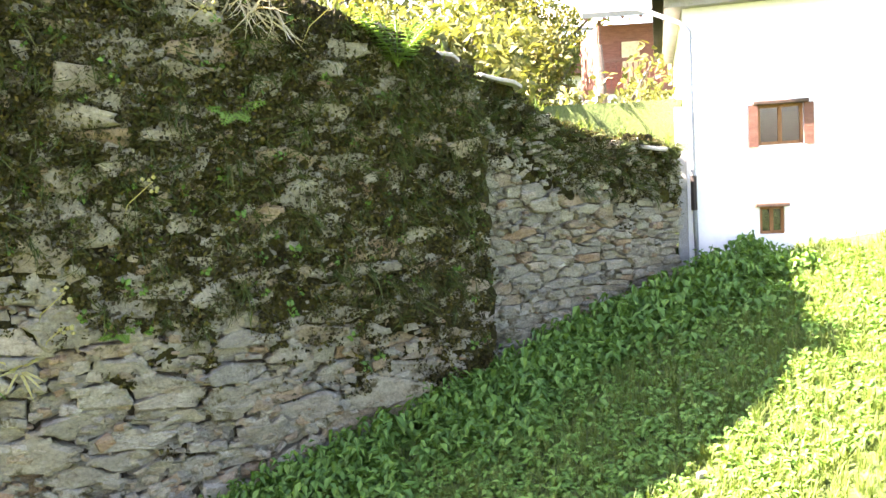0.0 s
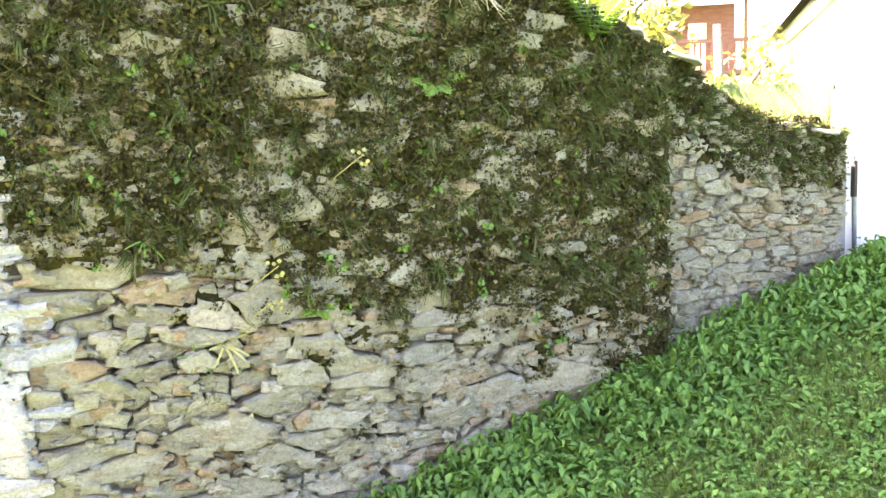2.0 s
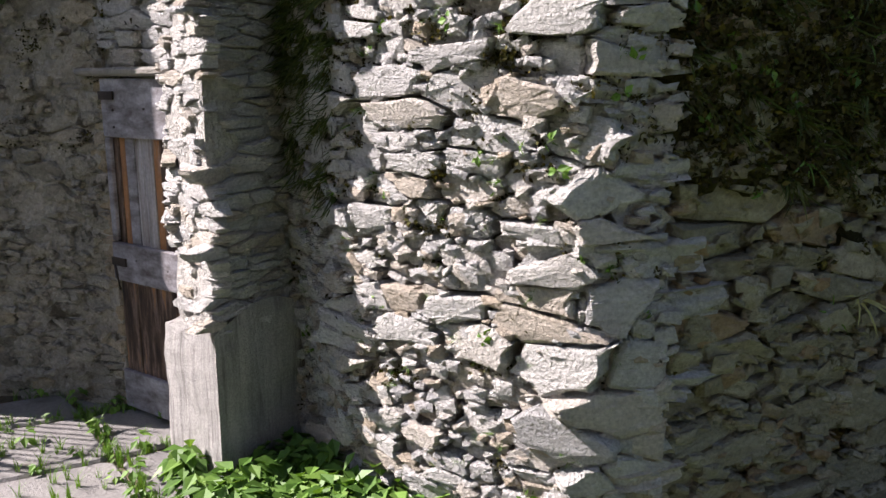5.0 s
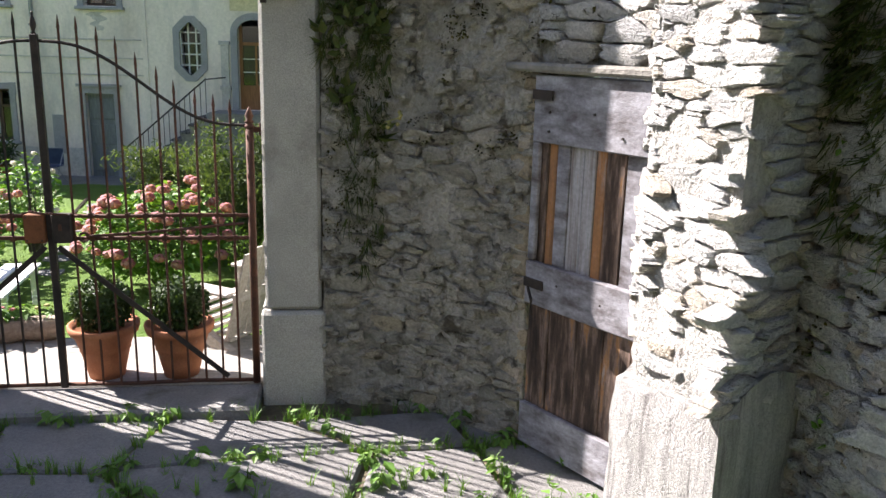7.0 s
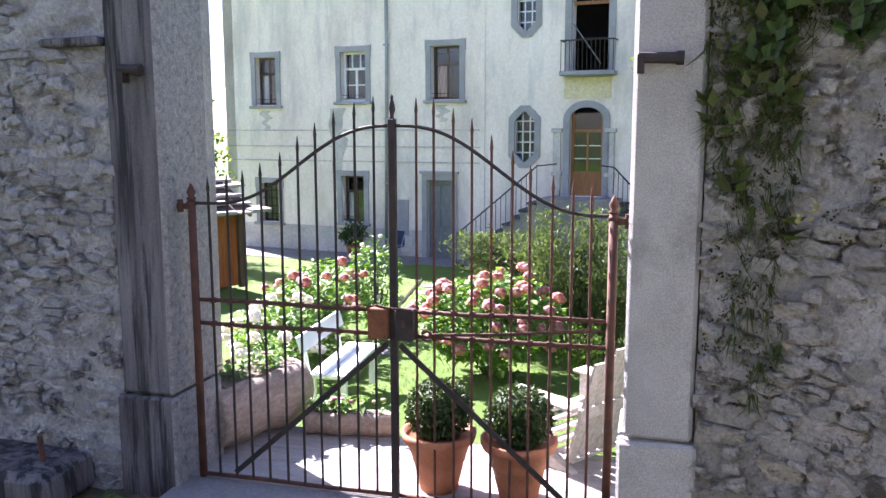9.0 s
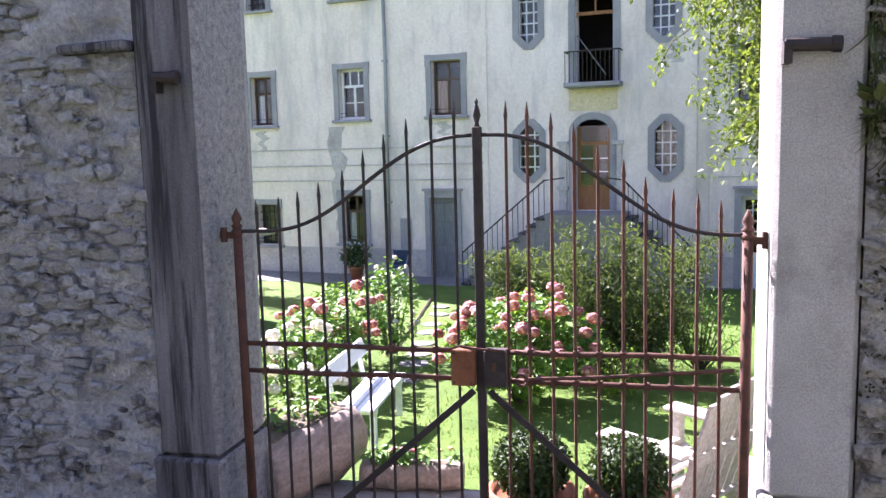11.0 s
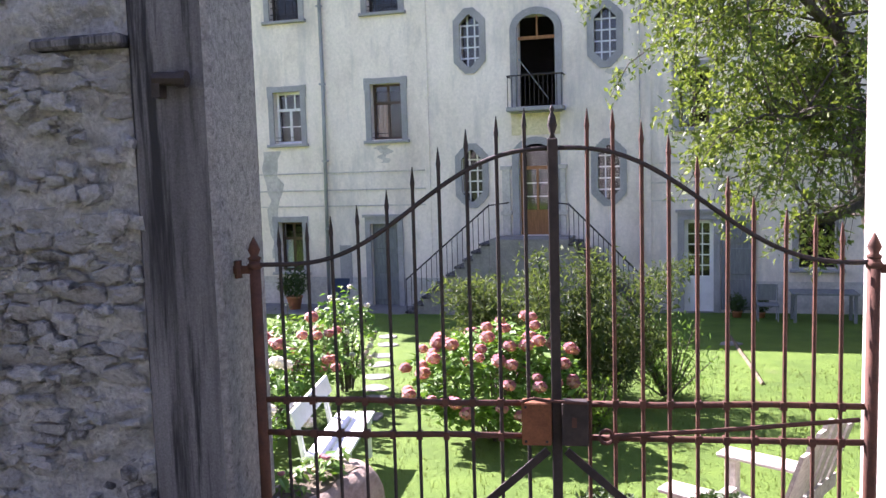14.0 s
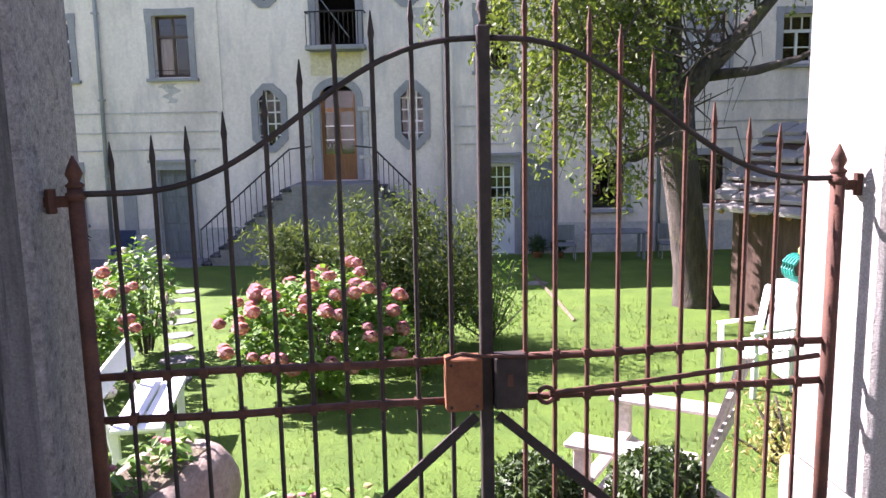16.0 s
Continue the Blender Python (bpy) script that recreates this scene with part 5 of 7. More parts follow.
# white garden bench
def bench():
    a = Vector((-1.99, 3.93, 0))
    m = Matrix.Translation((a.x, a.y, LZ(4.4))) @ Matrix.Rotation(radians(93), 4, "Z")
    t = thing("garden_bench", "white painted wooden garden bench with an open back on the lawn", "bench", at=m)
    for k in range(2):
        part("seat_board", Geo().box(0, 1.30, -0.19 + 0.2 * k, -0.01 + 0.2 * k, 0.40, 0.43), mat_wpaint, t, bevel=0.005)
    part("back_board", Geo().add([(0, 0.24, 0.64), (1.30, 0.24, 0.64), (1.30, 0.29, 0.80), (0, 0.29, 0.80), (0, 0.265, 0.64), (1.30, 0.265, 0.64), (1.30, 0.315, 0.80), (0, 0.315, 0.80)],
                                 [(0, 1, 2, 3), (5, 4, 7, 6), (0, 4, 5, 1), (3, 2, 6, 7), (0, 3, 7, 4), (1, 5, 6, 2)]), mat_wpaint, t)
    for x in (0.12, 1.12):
        part("leg", Geo().box(x, x + 0.06, -0.17, -0.11, 0, 0.40), mat_wpaint, t, bevel=0.004)
        part("leg", Geo().box(x, x + 0.06, 0.16, 0.22, 0, 0.40), mat_wpaint, t, bevel=0.004)
        part("back_post", Geo().tube([(x + 0.03, 0.21, 0.2), (x + 0.03, 0.30, 0.76)], 0.025, 6), mat_wpaint, t)
        part("bearer", Geo().box(x, x + 0.06, -0.18, 0.2, 0.345, 0.398), mat_wpaint, t)


bench()


def deck_armchair(m, mat, label, sc=1.0):
    """A low slatted wooden armchair that faces -y."""
    t = thing("garden_armchair", label, "chair", "garden armchairs", m @ Matrix.Translation((0, -0.162, 0)) @ Matrix.Diagonal((1, 0.66, 0.92, 1)))
    for x in (-0.30, 0.24):
        part("arm", Geo().box(x - 0.03, x + 0.09, -0.36, 0.34, 0.54, 0.565), mat, t, bevel=0.008)
        part("front_leg", Geo().box(x, x + 0.06, -0.32, -0.24, 0, 0.54), mat, t, bevel=0.006)
        part("back_leg", Geo().add([(x, -0.3, 0.30), (x + 0.05, -0.3, 0.30), (x + 0.05, 0.55, 0.0), (x, 0.55, 0.0), (x, -0.3, 0.38), (x + 0.05, -0.3, 0.38), (x + 0.05, 0.60, 0.07), (x, 0.60, 0.07)],
                                   [(0, 3, 2, 1), (4, 5, 6, 7), (0, 1, 5, 4), (1, 2, 6, 5), (2, 3, 7, 6), (3, 0, 4, 7)]), mat, t)
    for k in range(6):
        y = -0.30 + k * 0.095
        part("seat_slat", Geo().box(-0.25, 0.25, y, y + 0.08, 0.375 - 0.032 * k, 0.395 - 0.032 * k), mat, t, bevel=0.004)
    for k in range(7):
        x = -0.27 + k * 0.078
        top = 0.90 - 0.05 * abs(k - 3) * 0.5
        part("back_slat", Geo().add([(x, 0.20, 0.22), (x + 0.066, 0.20, 0.22), (x + 0.066 + 0.006 * (k - 3), 0.48, top), (x + 0.006 * (k - 3), 0.48, top), (x, 0.225, 0.22), (x + 0.066, 0.225, 0.22), (x + 0.066 + 0.006 * (k - 3), 0.505, top), (x + 0.006 * (k - 3), 0.505, top)],
                                    [(0, 1, 2, 3), (5, 4, 7, 6), (0, 4, 5, 1), (3, 2, 6, 7), (0, 3, 7, 4), (1, 5, 6, 2)]), mat, t)
    part("back_brace", Geo().box(-0.3, 0.3, 0.36, 0.39, 0.50, 0.56), mat, t)


deck_armchair(Matrix.Translation((0.93, 0.74, -0.17)) @ Matrix.Rotation(radians(-125), 4, "Z"), mat_silver, "weathered slatted wooden armchair on the terrace")


def upright_chair(m):
    t = thing("garden_chair", "white slatted garden chair with arms standing on the lawn", "chair", at=m)
    for x in (-0.26, 0.22):
        part("arm", Geo().box(x, x + 0.05, -0.28, 0.24, 0.62, 0.65), mat_wpaint, t, bevel=0.006)
        part("front_leg", Geo().box(x, x + 0.045, -0.26, -0.21, 0, 0.62), mat_wpaint, t, bevel=0.004)
        part("back_leg", Geo().tube([(x + 0.02, 0.24, 0), (x + 0.02, 0.20, 0.42), (x + 0.02, 0.32, 0.95)], 0.022, 6), mat_wpaint, t)
    for k in range(5):
        part("seat_slat", Geo().box(-0.24, 0.24, -0.25 + 0.095 * k, -0.17 + 0.095 * k, 0.42, 0.44), mat_wpaint, t)
    for k in range(6):
        x = -0.19 + 0.07 * k
        part("back_slat", Geo().tube([(x, 0.215, 0.46), (x, 0.315, 0.92)], 0.014, 5), mat_wpaint, t)
    part("top_rail", Geo().tube([(-0.24, 0.325, 0.95), (0.24, 0.325, 0.95)], 0.024, 6), mat_wpaint, t)


upright_chair(Matrix.Translation((3.55, 5.35, LZ(5.35))) @ Matrix.Rotation(radians(-75), 4, "Z"))
wt = thing("white_cabinet", "white painted box with a coiled green hose on it", "cabinet", at=(4.12, 5.6, LZ(5.5)))
part("body", Geo().box(-0.16, 0.3, -0.2, 0.2, 0, 1.0), mat_wpaint, wt, bevel=0.01)
for k in range(5):
    part("hose_coil", Geo().tube([(-0.02 + 0.13 * math.cos(q), 0.05 * k - 0.1, 1.14 + 0.13 * math.sin(q)) for q in [j * math.tau / 14 for j in range(15)]], 0.016, 6), mat_teal, wt, "green garden hose")
part("cap", Geo().lathe([(0.08, 0), (0.09, 0.05), (0.05, 0.1), (0.01, 0.12)], 12, (0.05, 0, 1.28)), mat_straw, wt)


# hydrangeas
def hydrangea(c, rad, n_leaf, n_head, head, mat_head, label):
    t = thing("hydrangea", label, "shrub", "flowering shrubs", (c[0], c[1], c[2]))
    rr = random.Random(int(c[0] * 37 + c[1] * 11))
    for k in range(14):
        a, q = rr.uniform(0, math.tau), rr.uniform(0.2, 0.8)
        part("stem", Geo().tube([(0.08 * math.cos(a), 0.08 * math.sin(a), 0), (q * rad[0] * math.cos(a) * 0.6, q * rad[1] * math.sin(a) * 0.6, rad[2] * 0.7), (q * rad[0] * math.cos(a), q * rad[1] * math.sin(a), rad[2] * 1.3)], [0.014, 0.011, 0.006], 5), mat_bark, t)
    pts = []
    while len(pts) < n_leaf:
        v = Vector((rr.gauss(0, 1), rr.gauss(0, 1), rr.gauss(0, 1))).normalized()
        q = rr.uniform(0.55, 1.0) ** 0.5 * (0.85 + 0.25 * noise.noise(v * 2.3 + Vector(c)))
        z = rad[2] * (1 + v.z * q)
        if z > 0.02:
            pts.append((v.x * rad[0] * q, v.y * rad[1] * q, z))
    scatter("foliage", [LEAF], [spun(rr, p, rr.uniform(0.07, 0.13), 0.6) for p in pts], mat_herb, "broad green leaves", "", t)
    petals = []
    for k in range(24):
        v = Vector((math.cos(k * 2.4) * math.sqrt(1 - ((k + 0.5) / 12 - 1) ** 2), math.sin(k * 2.4) * math.sqrt(1 - ((k + 0.5) / 12 - 1) ** 2), (k + 0.5) / 12 - 1))
        petals.append((([(-0.5, -0.5, 0), (0.5, -0.5, 0), (0.5, 0.5, 0), (-0.5, 0.5, 0)], [(0, 1, 2, 3)]), Matrix.Translation(v * 0.85) @ v.to_track_quat("Z", "Y").to_matrix().to_4x4() @ pose(0, 0, 0, 12, 8, k * 40) @ Matrix.Scale(0.62, 4)))
    pv, pf = joined(petals)
    me = {}
    for k in range(n_head):
        while True:
            v = Vector((rr.gauss(0, 1), rr.gauss(0, 1) - 0.5, rr.gauss(0.3, 0.8))).normalized()
            if v.z > -0.35:
                break
        q = 0.95 + 0.25 * noise.noise(v * 2.3 + Vector(c))
        h = part("flower_head", Geo().add(pv, pf, Matrix.Scale(head * rr.uniform(0.75, 1.15), 4) @ Matrix.Diagonal((1, 1, 0.8, 1))), mat_head, t)
        h.location = (v.x * rad[0] * q, v.y * rad[1] * q, rad[2] * (1 + v.z * q))


hydrangea((-0.72, 6.0, LZ(6.0)), (0.98, 0.85, 0.66), 3800, 74, 0.076, mat_flower, "large hydrangea bush full of fading pink flower heads")
hydrangea((-3.45, 7.5, LZ(7.5)), (0.75, 0.75, 0.62), 1100, 18, 0.085, mat_flower, "hydrangea bush with a few pink heads")
hydrangea((-3.1, 5.2, LZ(5.2)), (0.6, 0.7, 0.50), 900, 22, 0.085, mat_white_flower, "hydrangea bush with pale faded heads")
hydrangea((-3.25, 6.3, LZ(6.3)), (0.65, 0.65, 0.60), 1300, 20, 0.08, mat_flower, "broad hydrangea bush with faded mauve heads")
hydrangea((-3.0, 8.3, LZ(8.3)), (0.5, 0.5, 0.75), 700, 14, 0.05, mat_white_flower, "tall leafy shrub with small white blossoms")


def shrub(c, rad, n, mat, size, label, flat=1.0, name="shrub"):
    t = thing(name, label, "shrub", at=c)
    rr = random.Random(int(c[0] * 53 + c[1] * 7) + 5)
    tips = []
    for k in range(26):
        a, q = rr.uniform(0, math.tau), math.sqrt(rr.random())
        top = Vector((rad[0] * q * math.cos(a), rad[1] * q * math.sin(a), rad[2] * rr.uniform(0.75, 2.0) * (1.05 - 0.45 * q)))
        tips.append(top)
        part("stem", Geo().tube([(top.x * 0.15, top.y * 0.15, 0), (top.x * 0.6, top.y * 0.6, top.z * 0.55), tuple(top)], [0.014, 0.010, 0.004], 5), mat_bark, t)
    ms = []
    for k in range(n):
        p = rr.choice(tips)
        f = rr.uniform(0.2, 1.03)
        ms.append(spun(rr, (p.x * (0.3 + 0.7 * f) + rr.gauss(0, 0.075 * rad[0] + 0.03), p.y * (0.3 + 0.7 * f) + rr.gauss(0, 0.075 * rad[0] + 0.03), p.z * f + rr.gauss(0, 0.04)), size * rr.uniform(0.6, 1.2), flat))
    scatter("foliage", [LEAF_LONG], ms, mat, "fine loose foliage", "", t)
    return t


shrub((0.0, 7.9, LZ(7.9)), (1.5, 1.0, 1.47), 21000, mat_feather, 0.105, "tall loose feathery green shrub behind the hydrangea")
shrub((1.35, 8.2, LZ(8.2)), (0.7, 0.6, 0.65), 1700, mat_herb, 0.08, "soft green perennial clump beside the shrub")
shrub((0.35, 6.6, LZ(6.6)), (0.45, 0.35, 0.48), 900, mat_fern, 0.08, "yellow-green shrub with a few orange flowers")
shrub((-0.15, 9.6, LZ(9.6)), (0.5, 0.5, 0.6), 900, mat_herb, 0.09, "leafy shrub in the middle bed")
gold = shrub((1.75, 1.45, -0.19), (0.32, 0.30, 0.22), 1000, mat_straw, 0.05, "low golden evergreen shrub behind the armchair")
con = shrub((-4.3, 9.6, LZ(9.6)), (0.3, 0.3, 0.62), 1300, mat_box, 0.07, "small upright conifer in the garden bed")

# lawn kerbs, stepping stones
for pts in ([(-4.0, 14.4), (-3.5, 11.4), (-3.05, 8.5)], [(3.1, 13.3), (2.9, 11), (2.72, 9.0)]):
    k = thing("lawn_edging", "narrow dark board edging sunk in the lawn", "edging", "lawn edgings", (0, 0, 0))
    for a, b in zip(pts, pts[1:]):
        part("board", Geo().tube([(a[0], a[1], LZ(a[1]) + 0.0), (b[0], b[1], LZ(b[1]) - 0.01)], 0.035, 4), mat_bed, k)
for k, (x, y) in enumerate([(-3.5, 13.3), (-3.3, 12.3), (-3.12, 11.1), (-2.98, 10.3), (-2.8, 9.3), (-2.65, 8.5), (-2.52, 7.8), (-2.35, 6.9), (2.95, 12.5)]):
    q = [(0.21 * math.cos(a) * r.uniform(0.8, 1.15), 0.19 * math.sin(a) * r.uniform(0.8, 1.15)) for a in [j * math.tau / 7 for j in range(7)]]
    o = obj("stepping_stone", Geo().prism(q, -0.05, 0.008), mat_paving, None, "flat stepping stone set in the lawn", "stepping stone", "stepping stones", bevel=0.008)
    o.location = (x, y, LZ(y) - 0.005)

# ---- the garden tree ----
def tree():
    t = thing("garden_tree", "old leaning fruit tree with a thick trunk and drooping branches", "tree", at=(0, 0, 0))
    by = 9.8
    part("trunk", Geo().tube([(4.86, by, -1.6), (4.80, by, -1.35), (4.74, by, -0.9), (4.62, by, 0.1), (4.48, by, 1.0), (4.38, by, 1.7)], [0.42, 0.32, 0.27, 0.26, 0.27, 0.31], 14), mat_bark, t, smooth=True, wobble=0.03)
    tips = []
    limbs = [[(4.42, by, 1.6), (4.85, by - 0.1, 2.1), (5.25, by - 0.2, 2.5), (5.75, by - 0.3, 3.1), (6.3, by - 0.3, 4.2)], [(4.36, by, 1.6), (4.1, by, 2.4), (3.85, by - 0.2, 3.3), (3.4, by - 0.5, 4.4), (2.8, by - 0.8, 5.3)],
             [(4.4, by, 1.7), (4.5, by + 0.3, 2.8), (4.6, by + 0.6, 4.2), (4.7, by + 0.6, 5.8)], [(4.9, by - 0.1, 2.0), (5.4, by - 0.5, 2.05), (5.95, by - 0.7, 2.2), (6.2, by - 0.8, 2.35)],
             [(4.3, by, 1.5), (3.8, by - 0.6, 1.9), (3.2, by - 1.1, 2.2), (2.6, by - 1.5, 2.2)], [(4.5, by, 1.2), (4.0, by - 0.4, 1.0), (3.6, by - 0.7, 0.85), (3.1, by - 0.9, 0.9)],
             [(3.85, by - 0.2, 3.3), (3.0, by - 1.0, 3.9), (2.2, by - 1.6, 4.1), (1.7, by - 1.9, 3.7)], [(4.1, by, 2.4), (3.4, by + 0.5, 3.2), (2.7, by + 0.8, 3.8), (2.0, by + 0.8, 3.9)]]
    for k, l in enumerate(limbs):
        r0 = (0.19, 0.16, 0.15, 0.09, 0.09, 0.10, 0.07, 0.07)[k]
        part("limb", Geo().tube(l, [r0 * (1 - 0.75 * i / (len(l) - 1)) for i in range(len(l))], 9), mat_bark, t, smooth=True, wobble=0.015)
    rr = random.Random(77)
    ms = []
    def clump(c, rad, n, size=0.10):
        if 3.75 < c[0] < 5.5 and c[2] < 2.9:
            return
        for p in ball_points(rr, c, rad, n, 0.0):
            ms.append(spun(rr, p, size * rr.uniform(0.65, 1.25), 1.0))
    twigs = Geo()
    for k in range(300):
        l = rr.choice(limbs)
        i = rr.randrange(1, len(l))
        b = Vector(l[i - 1]).lerp(Vector(l[i]), rr.random())
        if l is limbs[3]:
            continue
        e = b + Vector((rr.gauss(-0.25, 0.75), rr.gauss(-0.2, 0.6), rr.gauss(0.3, 0.6)))
        mid = b.lerp(e, 0.5) + Vector((0, 0, 0.15))
        d = e + Vector((rr.gauss(-0.15, 0.15), rr.gauss(0, 0.15), -rr.uniform(0.2, 0.9)))
        if e.x > 5.2 and e.z < 3.2 or d.z < 0.3:
            continue
        twigs.tube([tuple(b), tuple(mid), tuple(e), tuple(d)], [0.022, 0.015, 0.010, 0.004], 4, False)
        for f in (0.35, 0.7, 1.0):
            clump(mid.lerp(e, f), (0.28, 0.28, 0.22), 22)
        for f in (0.3, 0.6, 0.9):
            clump(e.lerp(d, f), (0.17, 0.17, 0.20), 18)
    for x, y, z0, z1 in ((1.45, 8.1, 2.0, 4.0), (1.7, 8.0, 1.9, 4.2), (2.05, 8.2, 1.7, 4.4), (2.4, 8.4, 1.8, 4.6), (2.7, 8.3, 1.5, 3.4), (3.1, 8.6, 0.4, 1.4), (3.4, 8.9, 0.2, 1.5), (3.7, 9.0, 0.5, 1.8), (2.2, 8.0, 3.4, 5.8), (2.9, 8.4, 3.6, 6.2)):
        twigs.tube([(x + 0.2, y + 0.1, z1 + 0.3), (x, y, z1), (x - 0.05, y, z0)], [0.014, 0.010, 0.004], 4, False)
        k = int((z1 - z0) / 0.16)
        for j in range(k):
            clump((x - 0.05 * j / k + rr.gauss(0, 0.08), y + rr.gauss(0, 0.08), z0 + (z1 - z0) * j / k), (0.20, 0.20, 0.15), 24)
    o = obj("twig_growth", twigs, mat_bark, t, "thin drooping twigs", kind="stuff")
    scatter("crown", [LEAF_LONG, LEAF], ms, mat_tree, "light green drooping leaves", "", t)


tree()


# ---- sheds with stone-slab roofs ----
def slab_roof_shed(m, w, d, h, rows, label, tilt, seed, wall_mat=mat_wood_dark):
    t = thing("shed", label, "shed", "sheds with stone roofs", m)
    rr = random.Random(seed)
    part("wall", Geo().box(-w / 2 + 0.15, w / 2 - 0.15, 0.3, d, 0, h), wall_mat, t, "upright timber boarding")
    for x in (-w / 2 + 0.2, w / 2 - 0.2):
        part("post", Geo().box(x - 0.05, x + 0.05, 0.05, 0.15, 0, h), mat_wood_dark, t)
    for k in range(5):
        x = -w / 2 + 0.1 + (w - 0.2) * k / 4
        part("rafter", Geo().tube([(x, -0.15, h - 0.02), (x, d * 0.6, h + tilt * (d * 0.6 + 0.15))], 0.04, 6), mat_wood_warm, t)
    part("roof_boarding", Geo().add([(-w / 2, -0.2, h + 0.03), (w / 2, -0.2, h + 0.03), (w / 2, d * 0.7, h + 0.03 + tilt * (d * 0.7 + 0.2)), (-w / 2, d * 0.7, h + 0.03 + tilt * (d * 0.7 + 0.2)),
                                     (-w / 2, -0.2, h + 0.06), (w / 2, -0.2, h + 0.06), (w / 2, d * 0.7, h + 0.06 + tilt * (d * 0.7 + 0.2)), (-w / 2, d * 0.7, h + 0.06 + tilt * (d * 0.7 + 0.2))],
                                    [(0, 3, 2, 1), (4, 5, 6, 7), (0, 1, 5, 4), (2, 3, 7, 6), (0, 4, 7, 3), (1, 2, 6, 5)]), mat_wood_dark, t)
    for k in range(rows):
        y = -0.28 + (d * 0.7 + 0.3) * k / rows
        x = -w / 2 - 0.08
        while x < w / 2:
            q = rr.uniform(0.25, 0.5)
            s = part("roof_slab", Geo().box(0, q - 0.01, 0, 0.42, 0, rr.uniform(0.035, 0.075)), mat_slate, t, bevel=0.008, wobble=0.018)
            s.matrix_basis = Matrix.Translation((x, y + rr.uniform(-0.04, 0.04), h + 0.075 + tilt * (y + 0.2) + 0.02 * (k % 2))) @ pose(0, 0, 0, math.degrees(math.atan(tilt)) - 20, rr.uniform(-2, 2), rr.uniform(-5, 5))
            x += q


slab_roof_shed(Matrix.Translation((5.15, 7.6, LZ(7.6))) @ Matrix.Rotation(radians(-62), 4, "Z"), 2.2, 1.6, 1.50, 9, "garden shed with a thick stone-slab roof on timber rafters", 0.75, 4)
slab_roof_shed(Matrix.Translation((-7.4, 10.6, LZ(10.6))) @ Matrix.Rotation(radians(62), 4, "Z"), 2.4, 1.8, 1.5, 5, "orange timber shed with a stone-slab roof by the garden edge", 0.45, 9, mat_orange_wood)

# ---- things along the villa ----
def on_villa(u, out, z):
    return FM @ Matrix.Translation((u, -out, z))


GZ = -1.86
dc = thing("deck_chair", "folding metal chair with a dark blue seat by the villa", "chair", at=on_villa(-3.55, 1.1, GZ))
for s in (-0.22, 0.22):
    part("leg", Geo().tube([(s, -0.3, 0), (s, 0.25, 0.80)], 0.012, 5), mat_zinc, dc)
    part("leg", Geo().tube([(s, 0.3, 0), (s, -0.2, 0.45)], 0.012, 5), mat_zinc, dc)
mat_navy = material("navy_cloth", [(0.3, (0.02, 0.03, 0.07)), (0.7, (0.04, 0.06, 0.12))], 5, 60, 0.8, 0)
part("seat", Geo().box(-0.22, 0.22, -0.2, 0.2, 0.42, 0.445), mat_navy, dc)
part("backrest", Geo().box(-0.22, 0.22, 0.2, 0.225, 0.45, 0.85), mat_navy, dc)
for u, s in ((-4.95, 1.0), (6.0, 0.55), (6.5, 0.5)):
    pp = thing("potted_plant", "leafy plant in a terracotta pot against the villa", "potted plant", "pots by the villa", on_villa(u, 0.8, GZ))
    part("pot", Geo().lathe([(0.14 * s, 0), (0.2 * s, 0.3 * s), (0.22 * s, 0.31 * s), (0.22 * s, 0.36 * s), (0.18 * s, 0.36 * s), (0.0, 0.33 * s)], 14), mat_terra, pp, smooth=True)
    rr = random.Random(int(u * 10))
    scatter("foliage", [LEAF_LONG], [spun(rr, p, 0.22 * s) for p in ball_points(rr, (0, 0, 0.68 * s), (0.38 * s, 0.38 * s, 0.36 * s), 260, 0.2)], mat_box, "dark leaves", "", pp)
tb = thing("garden_table", "small dark garden table by the villa", "table", at=on_villa(7.7, 1.3, GZ))
part("tabletop", Geo().box(-0.65, 0.65, -0.35, 0.35, 0.70, 0.74), mat_wood_grey, tb, bevel=0.006)
for x in (-0.58, 0.58):
    for y in (-0.28, 0.28):
        part("leg", Geo().box(x - 0.03, x + 0.03, y - 0.03, y + 0.03, 0, 0.70), mat_wood_grey, tb)
for u in (6.6, 8.9):
    ch = thing("patio_chair", "grey patio chair beside the garden table", "chair", "patio chairs", on_villa(u, 1.3, GZ))
    part("seat", Geo().box(-0.22, 0.22, -0.22, 0.22, 0.42, 0.45), mat_wood_grey, ch)
    part("backrest", Geo().box(-0.22, 0.22, 0.2, 0.225, 0.5, 0.85), mat_wood_grey, ch)
    for x in (-0.2, 0.2):
        for y in (-0.2, 0.2):
            part("leg", Geo().tube([(x, y, 0), (x, y, 0.43 if y < 0 else 0.85)], 0.014, 5), mat_zinc, ch)
vp = obj("villa_pavement", Geo().box(-11, 14.5, -1.6, 0.2, -0.3, 0.015), mat_paving, None, "grey paved strip along the villa's foot", "pavement", kind="structure")
vp.matrix_world = on_villa(0, 0, GZ)
